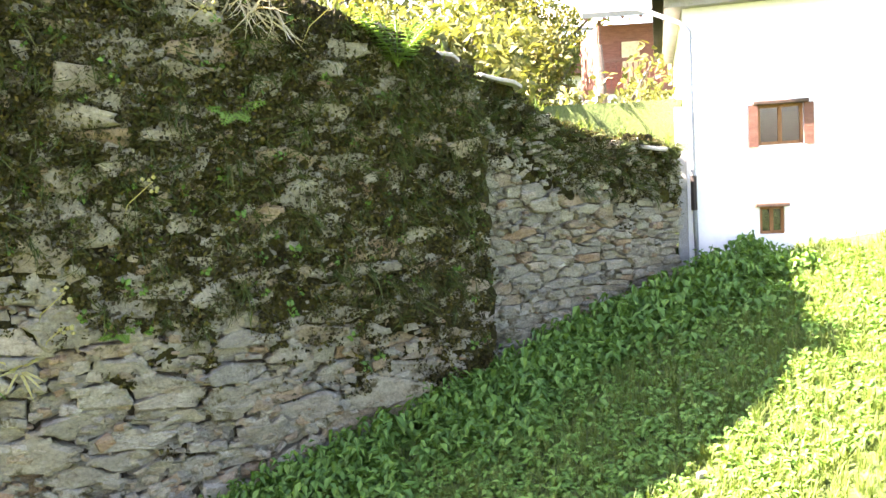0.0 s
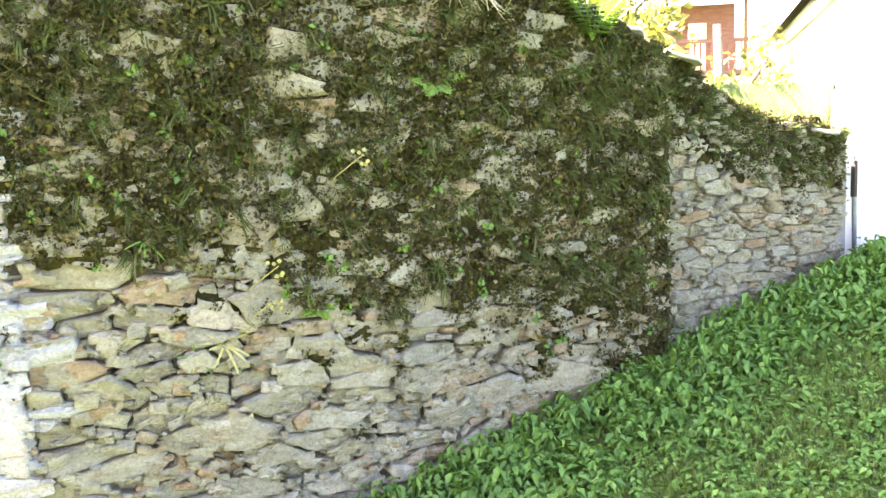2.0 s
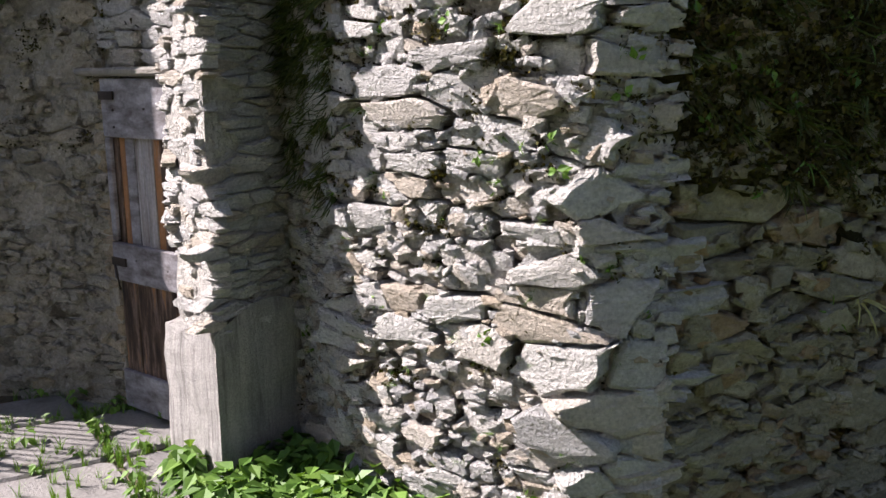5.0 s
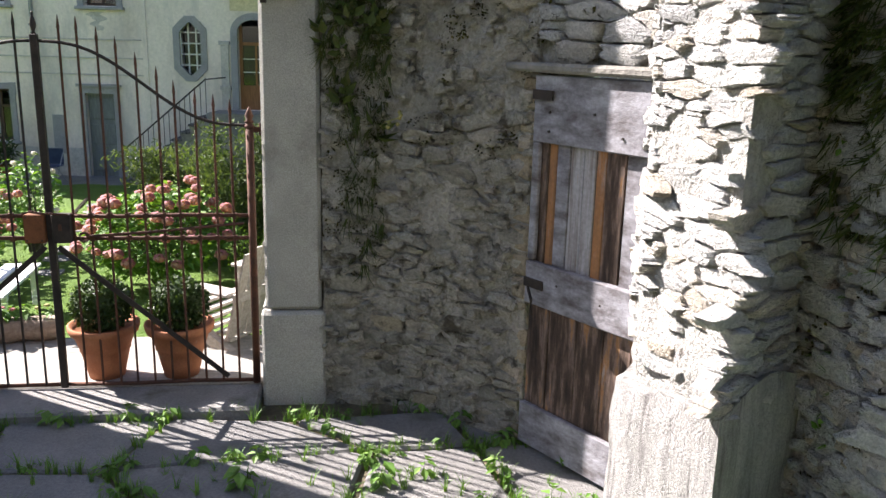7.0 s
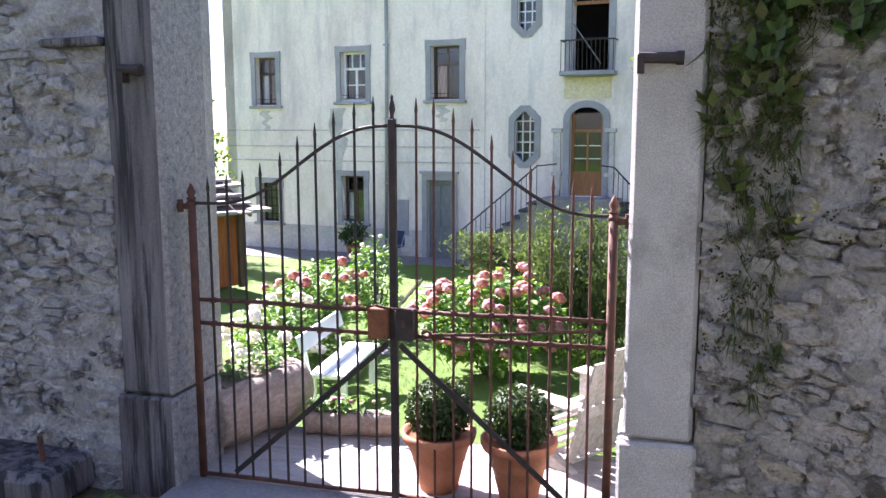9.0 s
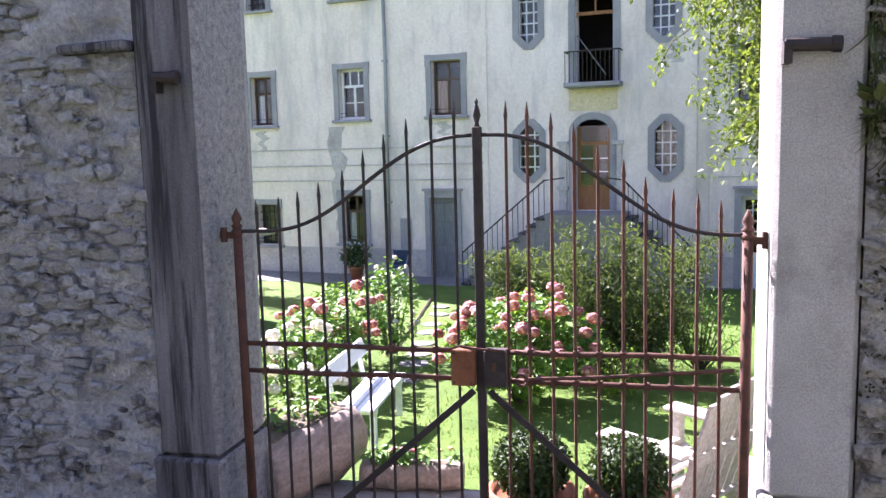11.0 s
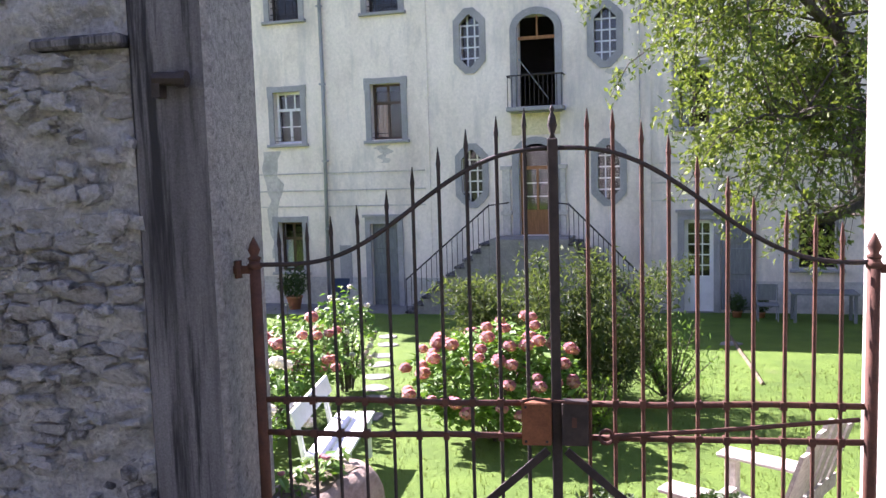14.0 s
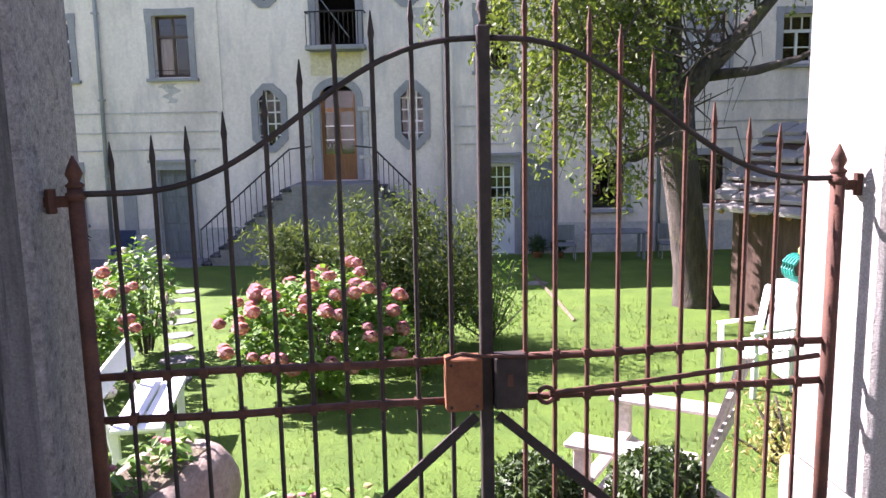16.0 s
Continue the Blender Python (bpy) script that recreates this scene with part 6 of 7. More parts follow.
# tree beyond the villa's far corner
def leafy_tree(x, y, z, h, rad, n, mat, size, label, seed, group="trees beyond the wall"):
    t = thing("tree", label, "tree", group, (x, y, z))
    rr = random.Random(seed)
    part("trunk", Geo().tube([(0, 0, -0.5), (0.05 * h * 0.1, 0, h * 0.3), (0, 0.02 * h, h * 0.75)], [0.05 * h * 0.55, 0.04 * h * 0.5, 0.01 * h], 8), mat_bark, t, smooth=True)
    ms, lim = [], []
    for k in range(16):
        a, q = rr.uniform(0, math.tau), rr.uniform(0.3, 1.0)
        e = Vector((rad * q * math.cos(a), rad * q * math.sin(a), h * rr.uniform(0.3, 1.0) * (1.05 - 0.35 * q)))
        part("limb", Geo().tube([(0, 0, min(e.z * 0.6, h * 0.6)), (e.x * 0.5, e.y * 0.5, e.z * 0.85), tuple(e)], [0.012 * h, 0.007 * h, 0.002 * h], 5), mat_bark, t)
        lim.append(e)
    for k in range(n):
        e = rr.choice(lim)
        f = rr.uniform(0.35, 1.1)
        ms.append(spun(rr, (e.x * f + rr.gauss(0, rad * 0.16), e.y * f + rr.gauss(0, rad * 0.16), e.z * (0.75 + 0.25 * f) + rr.gauss(0, rad * 0.13)), size * rr.uniform(0.6, 1.3)))
    scatter("crown", CLUMP, ms, mat, "many small leaves with gaps", "", t)


leafy_tree(-10.9, 15.6, -1.8, 5.6, 1.6, 1100, mat_tree, 0.22, "leafy green tree beside the villa", 31, "garden trees")


# ---- the white house and the hillside by the lane ----
HM = Matrix.Translation((8.75, -2.8, 0)) @ Matrix.Rotation(math.atan2(-0.65, 0.756), 4, "Z")
wh = thing("white_house", "white rendered house with small dark-framed windows at the lane's end", "house", at=HM)
hh = [(0.47, 0.76, 1.70, 1.97), (0.47, 0.63, 1.09, 1.28)]
us = sorted({0.0, 5.5, *[h[0] for h in hh], *[h[1] for h in hh]})
zs = sorted({-0.3, 2.66, *[h[2] for h in hh], *[h[3] for h in hh]})
g = Geo()
for u0, u1 in zip(us, us[1:]):
    for z0, z1 in zip(zs, zs[1:]):
        if not any(h[0] < (u0 + u1) / 2 < h[1] and h[2] < (z0 + z1) / 2 < h[3] for h in hh):
            g.add([(u0, 0, z0), (u1, 0, z0), (u1, 0, z1), (u0, 0, z1)], [(0, 1, 2, 3)])
for u0, u1, z0, z1 in hh:
    g.add([(u0, 0, z0), (u1, 0, z0), (u1, 0, z1), (u0, 0, z1), (u0, .12, z0), (u1, .12, z0), (u1, .12, z1), (u0, .12, z1)], [(0, 4, 5, 1), (1, 5, 6, 2), (2, 6, 7, 3), (3, 7, 4, 0)])
part("front_wall", g, mat_white, wh)
part("side_wall", Geo().box(0, 0.15, 0.001, 3.5, -0.3, 2.66), mat_white, wh)
part("side_wall", Geo().box(5.35, 5.5, 0.001, 3.5, -0.3, 2.66), mat_white, wh)
part("back_wall", Geo().box(0.15, 5.35, 3.4, 3.5, -0.3, 2.66), mat_white, wh)
# dark sheet behind the small windows, room shade put into its colour
part("shade_backing", Geo().box(0.15, 5.35, 0.8, 0.85, -0.3, 2.6), mat_room_shade, wh)
part("eave", Geo().box(-0.12, 5.7, -0.10, 3.6, 2.662, 2.72), mat_slate, wh, "grey eave")
part("roof", Geo().add([(-0.2, -0.16, 2.72), (5.7, -0.16, 2.72), (5.7, 1.75, 3.7), (-0.2, 1.75, 3.7), (-0.2, 3.7, 2.72), (5.7, 3.7, 2.72)], [(0, 1, 2, 3), (3, 2, 5, 4), (0, 3, 4), (1, 5, 2)]), mat_slate, wh)
for (u0, u1, z0, z1), sh in zip(hh, (True, False)):
    w = thing("window", "", "")
    w.parent = wh
    part("frame", Geo().box(u0, u0 + 0.02, 0.03, 0.06, z0, z1).box(u1 - 0.02, u1, 0.03, 0.06, z0, z1).box(u0, u1, 0.03, 0.06, z1 - 0.02, z1).box(u0, u1, 0.03, 0.06, z0, z0 + 0.02).box((u0 + u1) / 2 - 0.012, (u0 + u1) / 2 + 0.012, 0.03, 0.06, z0, z1), mat_wood_warm, w)
    part("pane", Geo().box(u0, u1, 0.045, 0.048, z0, z1), mat_glass, w).visible_shadow = False
    part("lintel_board", Geo().box(u0 - 0.03, u1 + 0.03, -0.05, 0.03, z1, z1 + 0.025), mat_wood_dark, w, bevel=0.004)
    if sh:
        for x, s in ((u0, -1), (u1, 1)):
            part("shutter", Geo().box(min(x, x + s * 0.06), max(x, x + s * 0.06), -0.03, -0.01, z0 - 0.01, z1), mat_chalet, w)
part("downpipe", Geo().tube([(-0.55, 0.2, 2.85), (-0.02, -0.05, 2.56), (0.04, -0.05, 2.50), (0.04, -0.05, 1.55), (0.05, -0.05, 0.8)], 0.016, 8), mat_zinc, wh, "zinc rain pipe", smooth=True)
part("pipe_shoe", Geo().tube([(0.04, -0.05, 1.52), (0.04, -0.05, 1.28)], 0.021, 8), mat_iron_dark, wh, "black pipe section")
part("corner_strip", Geo().box(-0.07, -0.002, -0.01, 0.2, -0.3, 2.0), mat_granite, wh)


def chalet(m, w, h, label, seed):
    t = thing("chalet", label, "house", "chalets", m)
    part("wall", Geo().box(0, w, 0.5, 3.5, -3, h * 0.42), mat_white, t, "white rendered lower wall")
    part("timber_wall", Geo().box(0.02, w - 0.02, 0.52, 3.5, h * 0.42, h), mat_chalet, t, "brown timber upper wall")
    part("balcony_floor", Geo().box(-0.1, w + 0.1, -0.25, 0.5, h * 0.40, h * 0.44), mat_chalet, t)
    part("handrail", Geo().box(-0.1, w + 0.1, -0.25, -0.19, h * 0.66, h * 0.69), mat_chalet, t)
    n = int(w / 0.12)
    for k in range(n + 1):
        x = -0.08 + (w + 0.12) * k / n
        part("baluster", Geo().box(x, x + 0.035, -0.235, -0.21, h * 0.44, h * 0.66), mat_chalet, t)
    for x in (-0.06, w):
        part("post", Geo().box(x, x + 0.07, -0.24, -0.17, h * 0.44, h), mat_chalet, t)
    part("lower_post", Geo().box(0.1, 0.32, -0.2, 0.1, -3, h * 0.40), mat_white, t)
    part("door", Geo().box(w * 0.35, w * 0.6, 0.47, 0.515, h * 0.45, h * 0.85), mat_yellow, t)
    part("lower_window", Geo().box(w * 0.5, w * 0.75, 0.48, 0.51, h * 0.12, h * 0.28), mat_wood_dark, t)
    part("roof", Geo().add([(-0.5, -0.7, h), (w + 0.5, -0.7, h), (w + 0.5, 2, h + 1.3), (-0.5, 2, h + 1.3), (-0.5, -0.7, h + 0.12), (w + 0.5, -0.7, h + 0.12), (w + 0.5, 2, h + 1.42), (-0.5, 2, h + 1.42)],
                           [(0, 3, 2, 1), (4, 5, 6, 7), (0, 1, 5, 4), (2, 3, 7, 6), (0, 4, 7, 3), (1, 2, 6, 5)]), mat_slate, t)
    for k in range(7):
        x = -0.4 + (w + 0.8) * k / 6
        part("rafter", Geo().tube([(x, -0.68, h - 0.02), (x, 0.6, h + 0.58)], 0.045, 4), mat_chalet, t)


chalet(Matrix.Translation((17.2, 9.3, 2.0)) @ Matrix.Rotation(radians(-28), 4, "Z"), 1.75, 2.9, "brown timber chalet with a balcony behind the white house", 1)
chalet(Matrix.Translation((22.6, 20.5, 3.9)) @ Matrix.Rotation(radians(-20), 4, "Z"), 2.2, 2.6, "far chalet with a carved balcony on the slope", 2)
rr = random.Random(90)
for k, (x, y, h, rad) in enumerate([(11.5, 6.5, 6.5, 2.0), (13.2, 8.6, 7.5, 2.2), (14.6, 11.5, 8.0, 2.4), (16.2, 13.2, 8.5, 2.5), (18.0, 15.8, 8.5, 2.6), (12.4, 12.5, 9, 2.8), (20.5, 17, 9, 2.6), (15.5, 18, 10, 3.0), (20, 24, 12, 3.5), (24.5, 27, 13, 3.6)]):
    leafy_tree(x, y, max(-1.0, 0.2 * (x - 11) - 1.6), h, rad, 1050, mat_wood_far, 0.30, "sunlit yellow-green tree on the slope behind the wall", 200 + k)

for k, (x, y, h, rad) in enumerate([(5.2, -2.0, 1.3, 0.6), (6.3, -1.6, 1.5, 0.7), (7.6, -1.9, 0.7, 0.5), (9.9, -0.4, 1.3, 0.7), (11.4, 1.2, 0.2, 0.9)]):
    leafy_tree(x, y, ground_z(x, y), h + (0 if y < -0.5 else 2.5), rad, 300, mat_wood_far, 0.14, "sunlit bush on the bank above the wall", 300 + k, "bushes on the bank")
# plain dark wall added across the lane, behind the viewer and never in view
opp = obj("unseen_wall", Geo().box(-9, 2.2, -9.2, -8.6, -0.5, 6.5), mat_bed, None, "unseen dark wall added across the lane", "wall", kind="structure")

# ---- vegetation on the walls ----
def face_points(poly, n, r, zlo, zhi, keep):
    L, out = length_of(poly), []
    tries = 0
    while len(out) < n and tries < n * 30:
        tries += 1
        s, z = r.uniform(0, L), r.uniform(zlo, zhi)
        if keep(s, z):
            p, t = along(poly, s)
            o = Vector((t.y, -t.x, 0))
            out.append((Vector((p.x, p.y, z)), o))
    return out


def out_pose(p, o, r, size, droop=0.5, lift=0.02):
    d = (o * 0.8 + Vector((r.uniform(-0.5, 0.5), r.uniform(-0.5, 0.5), -droop + r.uniform(-0.5, 0.5)))).normalized()
    return Matrix.Translation(p + o * lift) @ d.to_track_quat("Z", "Y").to_matrix().to_4x4() @ Matrix.Rotation(r.uniform(0, 6.3), 4, "Z") @ Matrix.Scale(size, 4)


def moss_amount(x, z):
    """Where moss sits: thick over the upper wall and down the end of the near stretch."""
    v = 0.95 * (min(z, 1.9) - 1.02) + 0.42 * noise.noise(Vector((x * 2.2, z * 2.2, 3))) + 0.55 * noise.noise(Vector((x * 5, z * 7, 8))) + 0.5 * noise.noise(Vector((x * 11, z * 14, 2)))
    v += 0.12 + 0.38 * smooth_h((z - 1.35) / 0.35) + 0.26 * smooth_h((x - 4.8) / 0.9) + 0.8 * smooth_h((x - 6.2) / 0.5) - 0.5 * smooth_h((4.9 - x) / 0.7) * smooth_h((1.55 - z) / 0.4)
    return v


r = random.Random(51)
keep_a = lambda s, z: z < a_top(s) and moss_amount(3.74 + s, z) > r.uniform(0.12, 0.5)
pts = face_points(A_NEAR, 15000, r, 0.3, 2.75, keep_a)
scatter("wall_moss", CLUMP, [out_pose(p, o, r, r.uniform(0.022, 0.055), 0.3, r.uniform(0.01, 0.06)) for p, o in pts], mat_moss, "dark green and brown moss cushions on the stones", "moss")
CUSHION = []
for k in range(5):
    ring_n, g = 9, Geo()
    for q, h in ((1.0, 0.0), (0.92, 0.35), (0.62, 0.75), (0.25, 0.95)):
        for j in range(ring_n):
            t = math.tau * j / ring_n
            w = q * (1 + 0.32 * noise.noise(Vector((math.cos(t) * 1.7, math.sin(t) * 1.7, k * 9.1))))
            g.v.append((w * math.cos(t), w * math.sin(t), h * (0.42 + 0.16 * noise.noise(Vector((math.cos(t) * 3, math.sin(t) * 3, k + h))))))
    for i in range(3):
        g.f += [(i * ring_n + j, i * ring_n + (j + 1) % ring_n, (i + 1) * ring_n + (j + 1) % ring_n, (i + 1) * ring_n + j) for j in range(ring_n)]
    g.f.append(tuple(range(3 * ring_n, 4 * ring_n)))
    CUSHION.append((g.v, g.f))


def cushion_pose(p, o, r, size):
    return Matrix.Translation(p + o * r.uniform(-0.015, 0.012)) @ o.to_track_quat("Z", "Y").to_matrix().to_4x4() @ Matrix.Rotation(r.uniform(0, 6.3), 4, "Z") @ Matrix.Diagonal((size * r.uniform(0.7, 1.3), size * r.uniform(0.7, 1.3), size, 1))


pts = face_points(A_NEAR, 4600, r, 0.4, 2.7, lambda s, z: z < a_top(s) and moss_amount(3.74 + s, z) > r.uniform(0.22, 0.5))
scatter("moss_cushions", CUSHION, [cushion_pose(p, o, r, r.uniform(0.025, 0.075)) for p, o in pts], mat_cushion, "thick olive and brown moss cushions over the stones", "moss").data.polygons.foreach_set("use_smooth", [True] * (28 * len(pts)))
pts = face_points(A_FAR, 260, r, 1.2, 2.2, lambda s, z: af_top(s) - 0.42 < z < af_top(s) + 0.01 and noise.noise(Vector((s * 5, z * 5, 1))) > -0.2)
scatter("moss_cushions", CUSHION, [cushion_pose(p, o, r, r.uniform(0.02, 0.05)) for p, o in pts], mat_cushion, "moss cushions on the far wall's top", "moss")
pts = face_points(A_FAR, 1500, r, 0.9, 2.2, lambda s, z: z < af_top(s) + 0.02 and (z - af_top(s)) + 0.42 + 0.35 * noise.noise(Vector((s * 4, z * 4, 1))) > r.uniform(0, 0.5))
scatter("wall_moss", CLUMP, [out_pose(p, o, r, r.uniform(0.02, 0.04), 0.3, r.uniform(0.0, 0.05)) for p, o in pts], mat_moss, "dark moss on the far wall's top", "moss")
pts = face_points(A_NEAR, 1000, r, 0.9, 2.75, lambda s, z: z < a_top(s) and moss_amount(3.74 + s, z) > 0.45)
scatter("wall_grass", TUFTS + THIN, [out_pose(p, o, r, r.uniform(0.07, 0.18), 0.6) for p, o in pts], mat_grass_shaded, "wild grass tufts growing from the wall", "grass")
pts = face_points(A_NEAR, 170, r, 0.5, 2.6, lambda s, z: z < a_top(s) and moss_amount(3.74 + s, z) > 0.15)
scatter("wall_herbs", HERBS, [out_pose(p, o, r, r.uniform(0.028, 0.06), 0.1) for p, o in pts], mat_nettle, "small leafy plants rooted between the stones", "plants")
pts = face_points(A_NEAR, 200, r, 1.75, 2.4, lambda s, z: 2.6 < s < 3.15 and z < a_top(s) + 0.02)
scatter("wall_grass", THIN + TUFTS, [out_pose(p, o, r, r.uniform(0.07, 0.14), 1.1, 0.03) for p, o in pts], mat_grass_shaded, "dark beard of grass hanging at the wall's end", "grass")
pts = face_points(A_FAR, 190, r, 1.2, 2.2, lambda s, z: af_top(s) - 0.35 < z < af_top(s) + 0.02)
scatter("wall_grass", TUFTS, [out_pose(p, o, r, r.uniform(0.06, 0.13), 0.2) for p, o in pts], mat_grass_shaded, "grass along the far wall's top", "grass")
tops = []
for k in range(420):
    s = r.uniform(0, 4.6)
    p, t = along(A_NEAR, s) if s < 3.06 else along(A_FAR, s - 3.06)
    zz = a_top(s) if s < 3.06 else af_top(s - 3.06)
    tops.append(Matrix.Translation((p.x, p.y + r.uniform(0.0, 0.45), zz - 0.01)) @ Matrix.Rotation(r.uniform(0, 6), 4, "Z") @ Matrix.Scale(r.uniform(0.06, 0.16), 4))
scatter("wall_top_grass", TUFTS, tops, mat_grass, "sunlit grass on the wall's top", "grass")
# moss and plants on the sunny corner wall, the nook and the door wall
pts = face_points(B_LINE, 6500, r, 0.2, 2.7, lambda s, z: 0.75 * noise.noise(Vector((s * 6, z * 9, 5))) + 0.28 * (z - 1.2) > r.uniform(0.08, 0.35))
scatter("wall_moss", CLUMP, [out_pose(p, o, r, r.uniform(0.016, 0.040), 0.3, r.uniform(-0.03, 0.03)) for p, o in pts], mat_moss, "brown moss in the joints of the corner wall", "moss")
pts = face_points(B_LINE, 260, r, 0.1, 2.6, lambda s, z: noise.noise(Vector((s * 4, z * 4, 9))) > 0.05)
scatter("wall_herbs", THIN + HERBS[:2] + TUFTS, [out_pose(p, o, r, r.uniform(0.025, 0.06), 0.1) for p, o in pts], mat_herb, "small green plants in the joints", "plants")
pts = face_points(B_LINE[:2], 700, r, 1.2, 2.7, lambda s, z: r.random() < (z - 1.0))
scatter("nook_plants", TUFTS + THIN, [out_pose(p, o, r, r.uniform(0.06, 0.16), 0.9) for p, o in pts], mat_grass_shaded, "dark hanging plants in the nook", "plants")


def vine(s, z):
    x = 1.335 + s * 0.93
    band = 0.08 + 0.11 * max(0, z - 1.0) + 0.05 * noise.noise(Vector((z * 4, 0, 0)))
    return (abs(x - (1.56 - 0.03 * z)) < band and z > 0.62) or z > 2.15 + 0.3 * noise.noise(Vector((x * 4, z, 2))) + 0.25 * smooth_h((x - 1.8) / 0.4)


pts = face_points(D_LINE, 1150, r, 0.6, 2.9, lambda s, z: vine(s, z) and r.random() < 0.2 + 0.4 * (z - 0.6))
scatter("wall_vine", THIN + TUFTS + THIN + HERBS[:1], [out_pose(p, o, r, r.uniform(0.05, 0.15), 1.0) for p, o in pts], mat_grass_shaded, "dark hanging grass and creeper beside the pillar", "plants")
pts = face_points(D_LINE, 900, r, 0.5, 2.9, lambda s, z: vine(s, z) or noise.noise(Vector((s * 4, z * 4, 4))) > 0.3)
scatter("wall_moss", CLUMP, [out_pose(p, o, r, r.uniform(0.015, 0.035), 0.3, r.uniform(0, 0.03)) for p, o in pts], mat_moss, "dark moss on the rendered wall", "moss")
pts = face_points(OVER, 260, r, 1.85, 2.9, lambda s, z: r.random() < z - 1.8)
scatter("wall_moss", CLUMP + THIN, [out_pose(p, o, r, r.uniform(0.02, 0.07), 0.6, 0.02) for p, o in pts], mat_moss, "dark moss over the door", "moss")
pts = face_points(D_LINE, 240, r, 1.9, 2.9, lambda s, z: vine(s, z) and s > 0.15 and r.random() < z - 1.7)
scatter("wall_herbs", HERBS, [out_pose(p, o, r, r.uniform(0.09, 0.17), 0.6, 0.03) for p, o in pts], mat_box, "dark leafy creeper hanging from the wall's top", "plants")
# nettles in the nook and at the corner's foot
ms = []
b_line = lerp_table([(-3.15, 3.74), (-3.08, 3.48), (-2.62, 3.17), (-2.24, 3.0), (-1.76, 2.92)])
for k in range(1500):
    x, y = r.uniform(2.38, 3.5), r.uniform(-2.8, -1.75)
    if b_line(y) - 0.55 < x < b_line(y) - 0.03 and (x < 2.44 or y < -2.09 + (x - 2.535) * 0.58) and len(ms) < 520:
        ms.append(Matrix.Translation((x, y, -0.07 + r.uniform(0.0, 0.16))) @ Matrix.Rotation(r.uniform(0, 6), 4, "Z") @ Matrix.Diagonal((0.15, 0.15, r.uniform(0.10, 0.20), 1)))
scatter("nook_herbs", HERBS, ms, mat_nettle, "lush green nettles at the foot of the wall", "plants")


# single plants that stand out
def fern(m, n, size, label, droop=1.0):
    t = thing("fern", label, "fern", "ferns", m)
    rr = random.Random(n)
    for k in range(n):
        g = Geo()
        bend, L = rr.uniform(0.5, 1.1) * droop, size * rr.uniform(0.7, 1.1)
        pts = [Vector((L * f * (0.5 + 0.5 * bend * f), 0, L * (f - 0.55 * bend * f * f))) for f in [i / 12 for i in range(13)]]
        g.tube([tuple(p) for p in pts], 0.004, 4, False)
        for i in range(2, 13):
            w = size * 0.34 * math.sin(math.pi * (0.15 + 0.85 * i / 13)) ** 0.8
            for s in (-1, 1):
                a = pts[i]
                g.add([tuple(a), tuple(a + Vector((0.012 * size * 4, s * w * 0.5, -0.01))), tuple(a + Vector((0.02 * size * 2, s * w, -0.03 * size))), tuple(a + Vector((-0.02 * size * 3, s * w * 0.5, -0.01)))], [(0, 1, 2, 3)])
        f = part("frond", g, mat_fern, t)
        f.matrix_basis = Matrix.Rotation(math.tau * k / n + rr.uniform(-0.3, 0.3), 4, "Z")


def facing(x, z, lean=55, poly_y=-3.17):
    return Matrix.Translation((x, poly_y, z)) @ Matrix.Rotation(radians(lean), 4, "X")


fern(facing(6.42, 2.22, 6, -3.23), 11, 0.34, "bright green fern on the wall's top edge", 0.5)
fern(facing(5.55, 2.02, 60), 6, 0.15, "small fern rooted in the mossy wall")
fern(facing(4.95, 1.02, 70), 5, 0.10, "tiny fern between the stones")


def rosette(m, n, size, mat, label):
    t = thing("wild_plant", label, "plant", "plants in the wall", m)
    rr = random.Random(n * 7)
    for k in range(n):
        p = part("leaf", Geo().add(*blade(rr.uniform(0.3, 1.0), 0.055, 4), Matrix.Rotation(math.tau * k / n + rr.uniform(-0.3, 0.3), 4, "Z") @ Matrix.Rotation(rr.uniform(0.3, 1.0), 4, "Y") @ Matrix.Scale(size * rr.uniform(0.7, 1.1), 4)), mat, t)


rosette(facing(4.52, 0.90, 60), 12, 0.16, mat_straw, "yellowing grass plant hanging from a joint")
rosette(facing(4.40, 0.86, 75), 6, 0.12, mat_fern, "pale green leaves in a joint")
rosette(facing(4.23, 1.38, 60), 9, 0.10, mat_herb, "small leafy rosette on a ledge of the wall")
rosette(facing(4.45, 1.75, 50), 7, 0.09, mat_herb, "small leafy rosette in the moss")


def dry_stalk(m, size, label):
    t = thing("dry_stalk", label, "plant", "dry stalks", m)
    rr = random.Random(int(size * 1000))
    part("stem", Geo().tube([(0, 0, 0), (0.1 * size, 0, 0.5 * size), (0.45 * size, 0, 0.95 * size)], 0.003, 4), mat_straw, t)
    for k in range(6):
        c = (0.45 * size + rr.uniform(-0.05, 0.06), rr.uniform(-0.04, 0.04), 0.95 * size + rr.uniform(-0.05, 0.03))
        part("seed_head", Geo().lathe([(0.002, -0.012), (0.011, 0), (0.002, 0.012)], 6, c), mat_straw, t)


for x, z, q in ((5.9, 2.28, 0.36), (5.35, 2.35, 0.22), (4.62, 0.95, 0.22), (4.60, 1.05, 0.30), (5.0, 1.5, 0.3)):
    dry_stalk(facing(x, z, 45), q, "dry stalk with pale seed heads on the wall")
dry_stalk(Matrix.Translation((1.62, -0.24, 1.38)) @ Matrix.Rotation(radians(70), 4, "X"), 0.16, "dry seed heads hanging from the creeper")
hang = [out_pose(Vector((r.gauss(5.72, 0.13), -3.2, r.uniform(2.48, 2.58))), Vector((0, -1, 0)), r, r.uniform(0.16, 0.26), 0.9, 0.03) for k in range(9)]
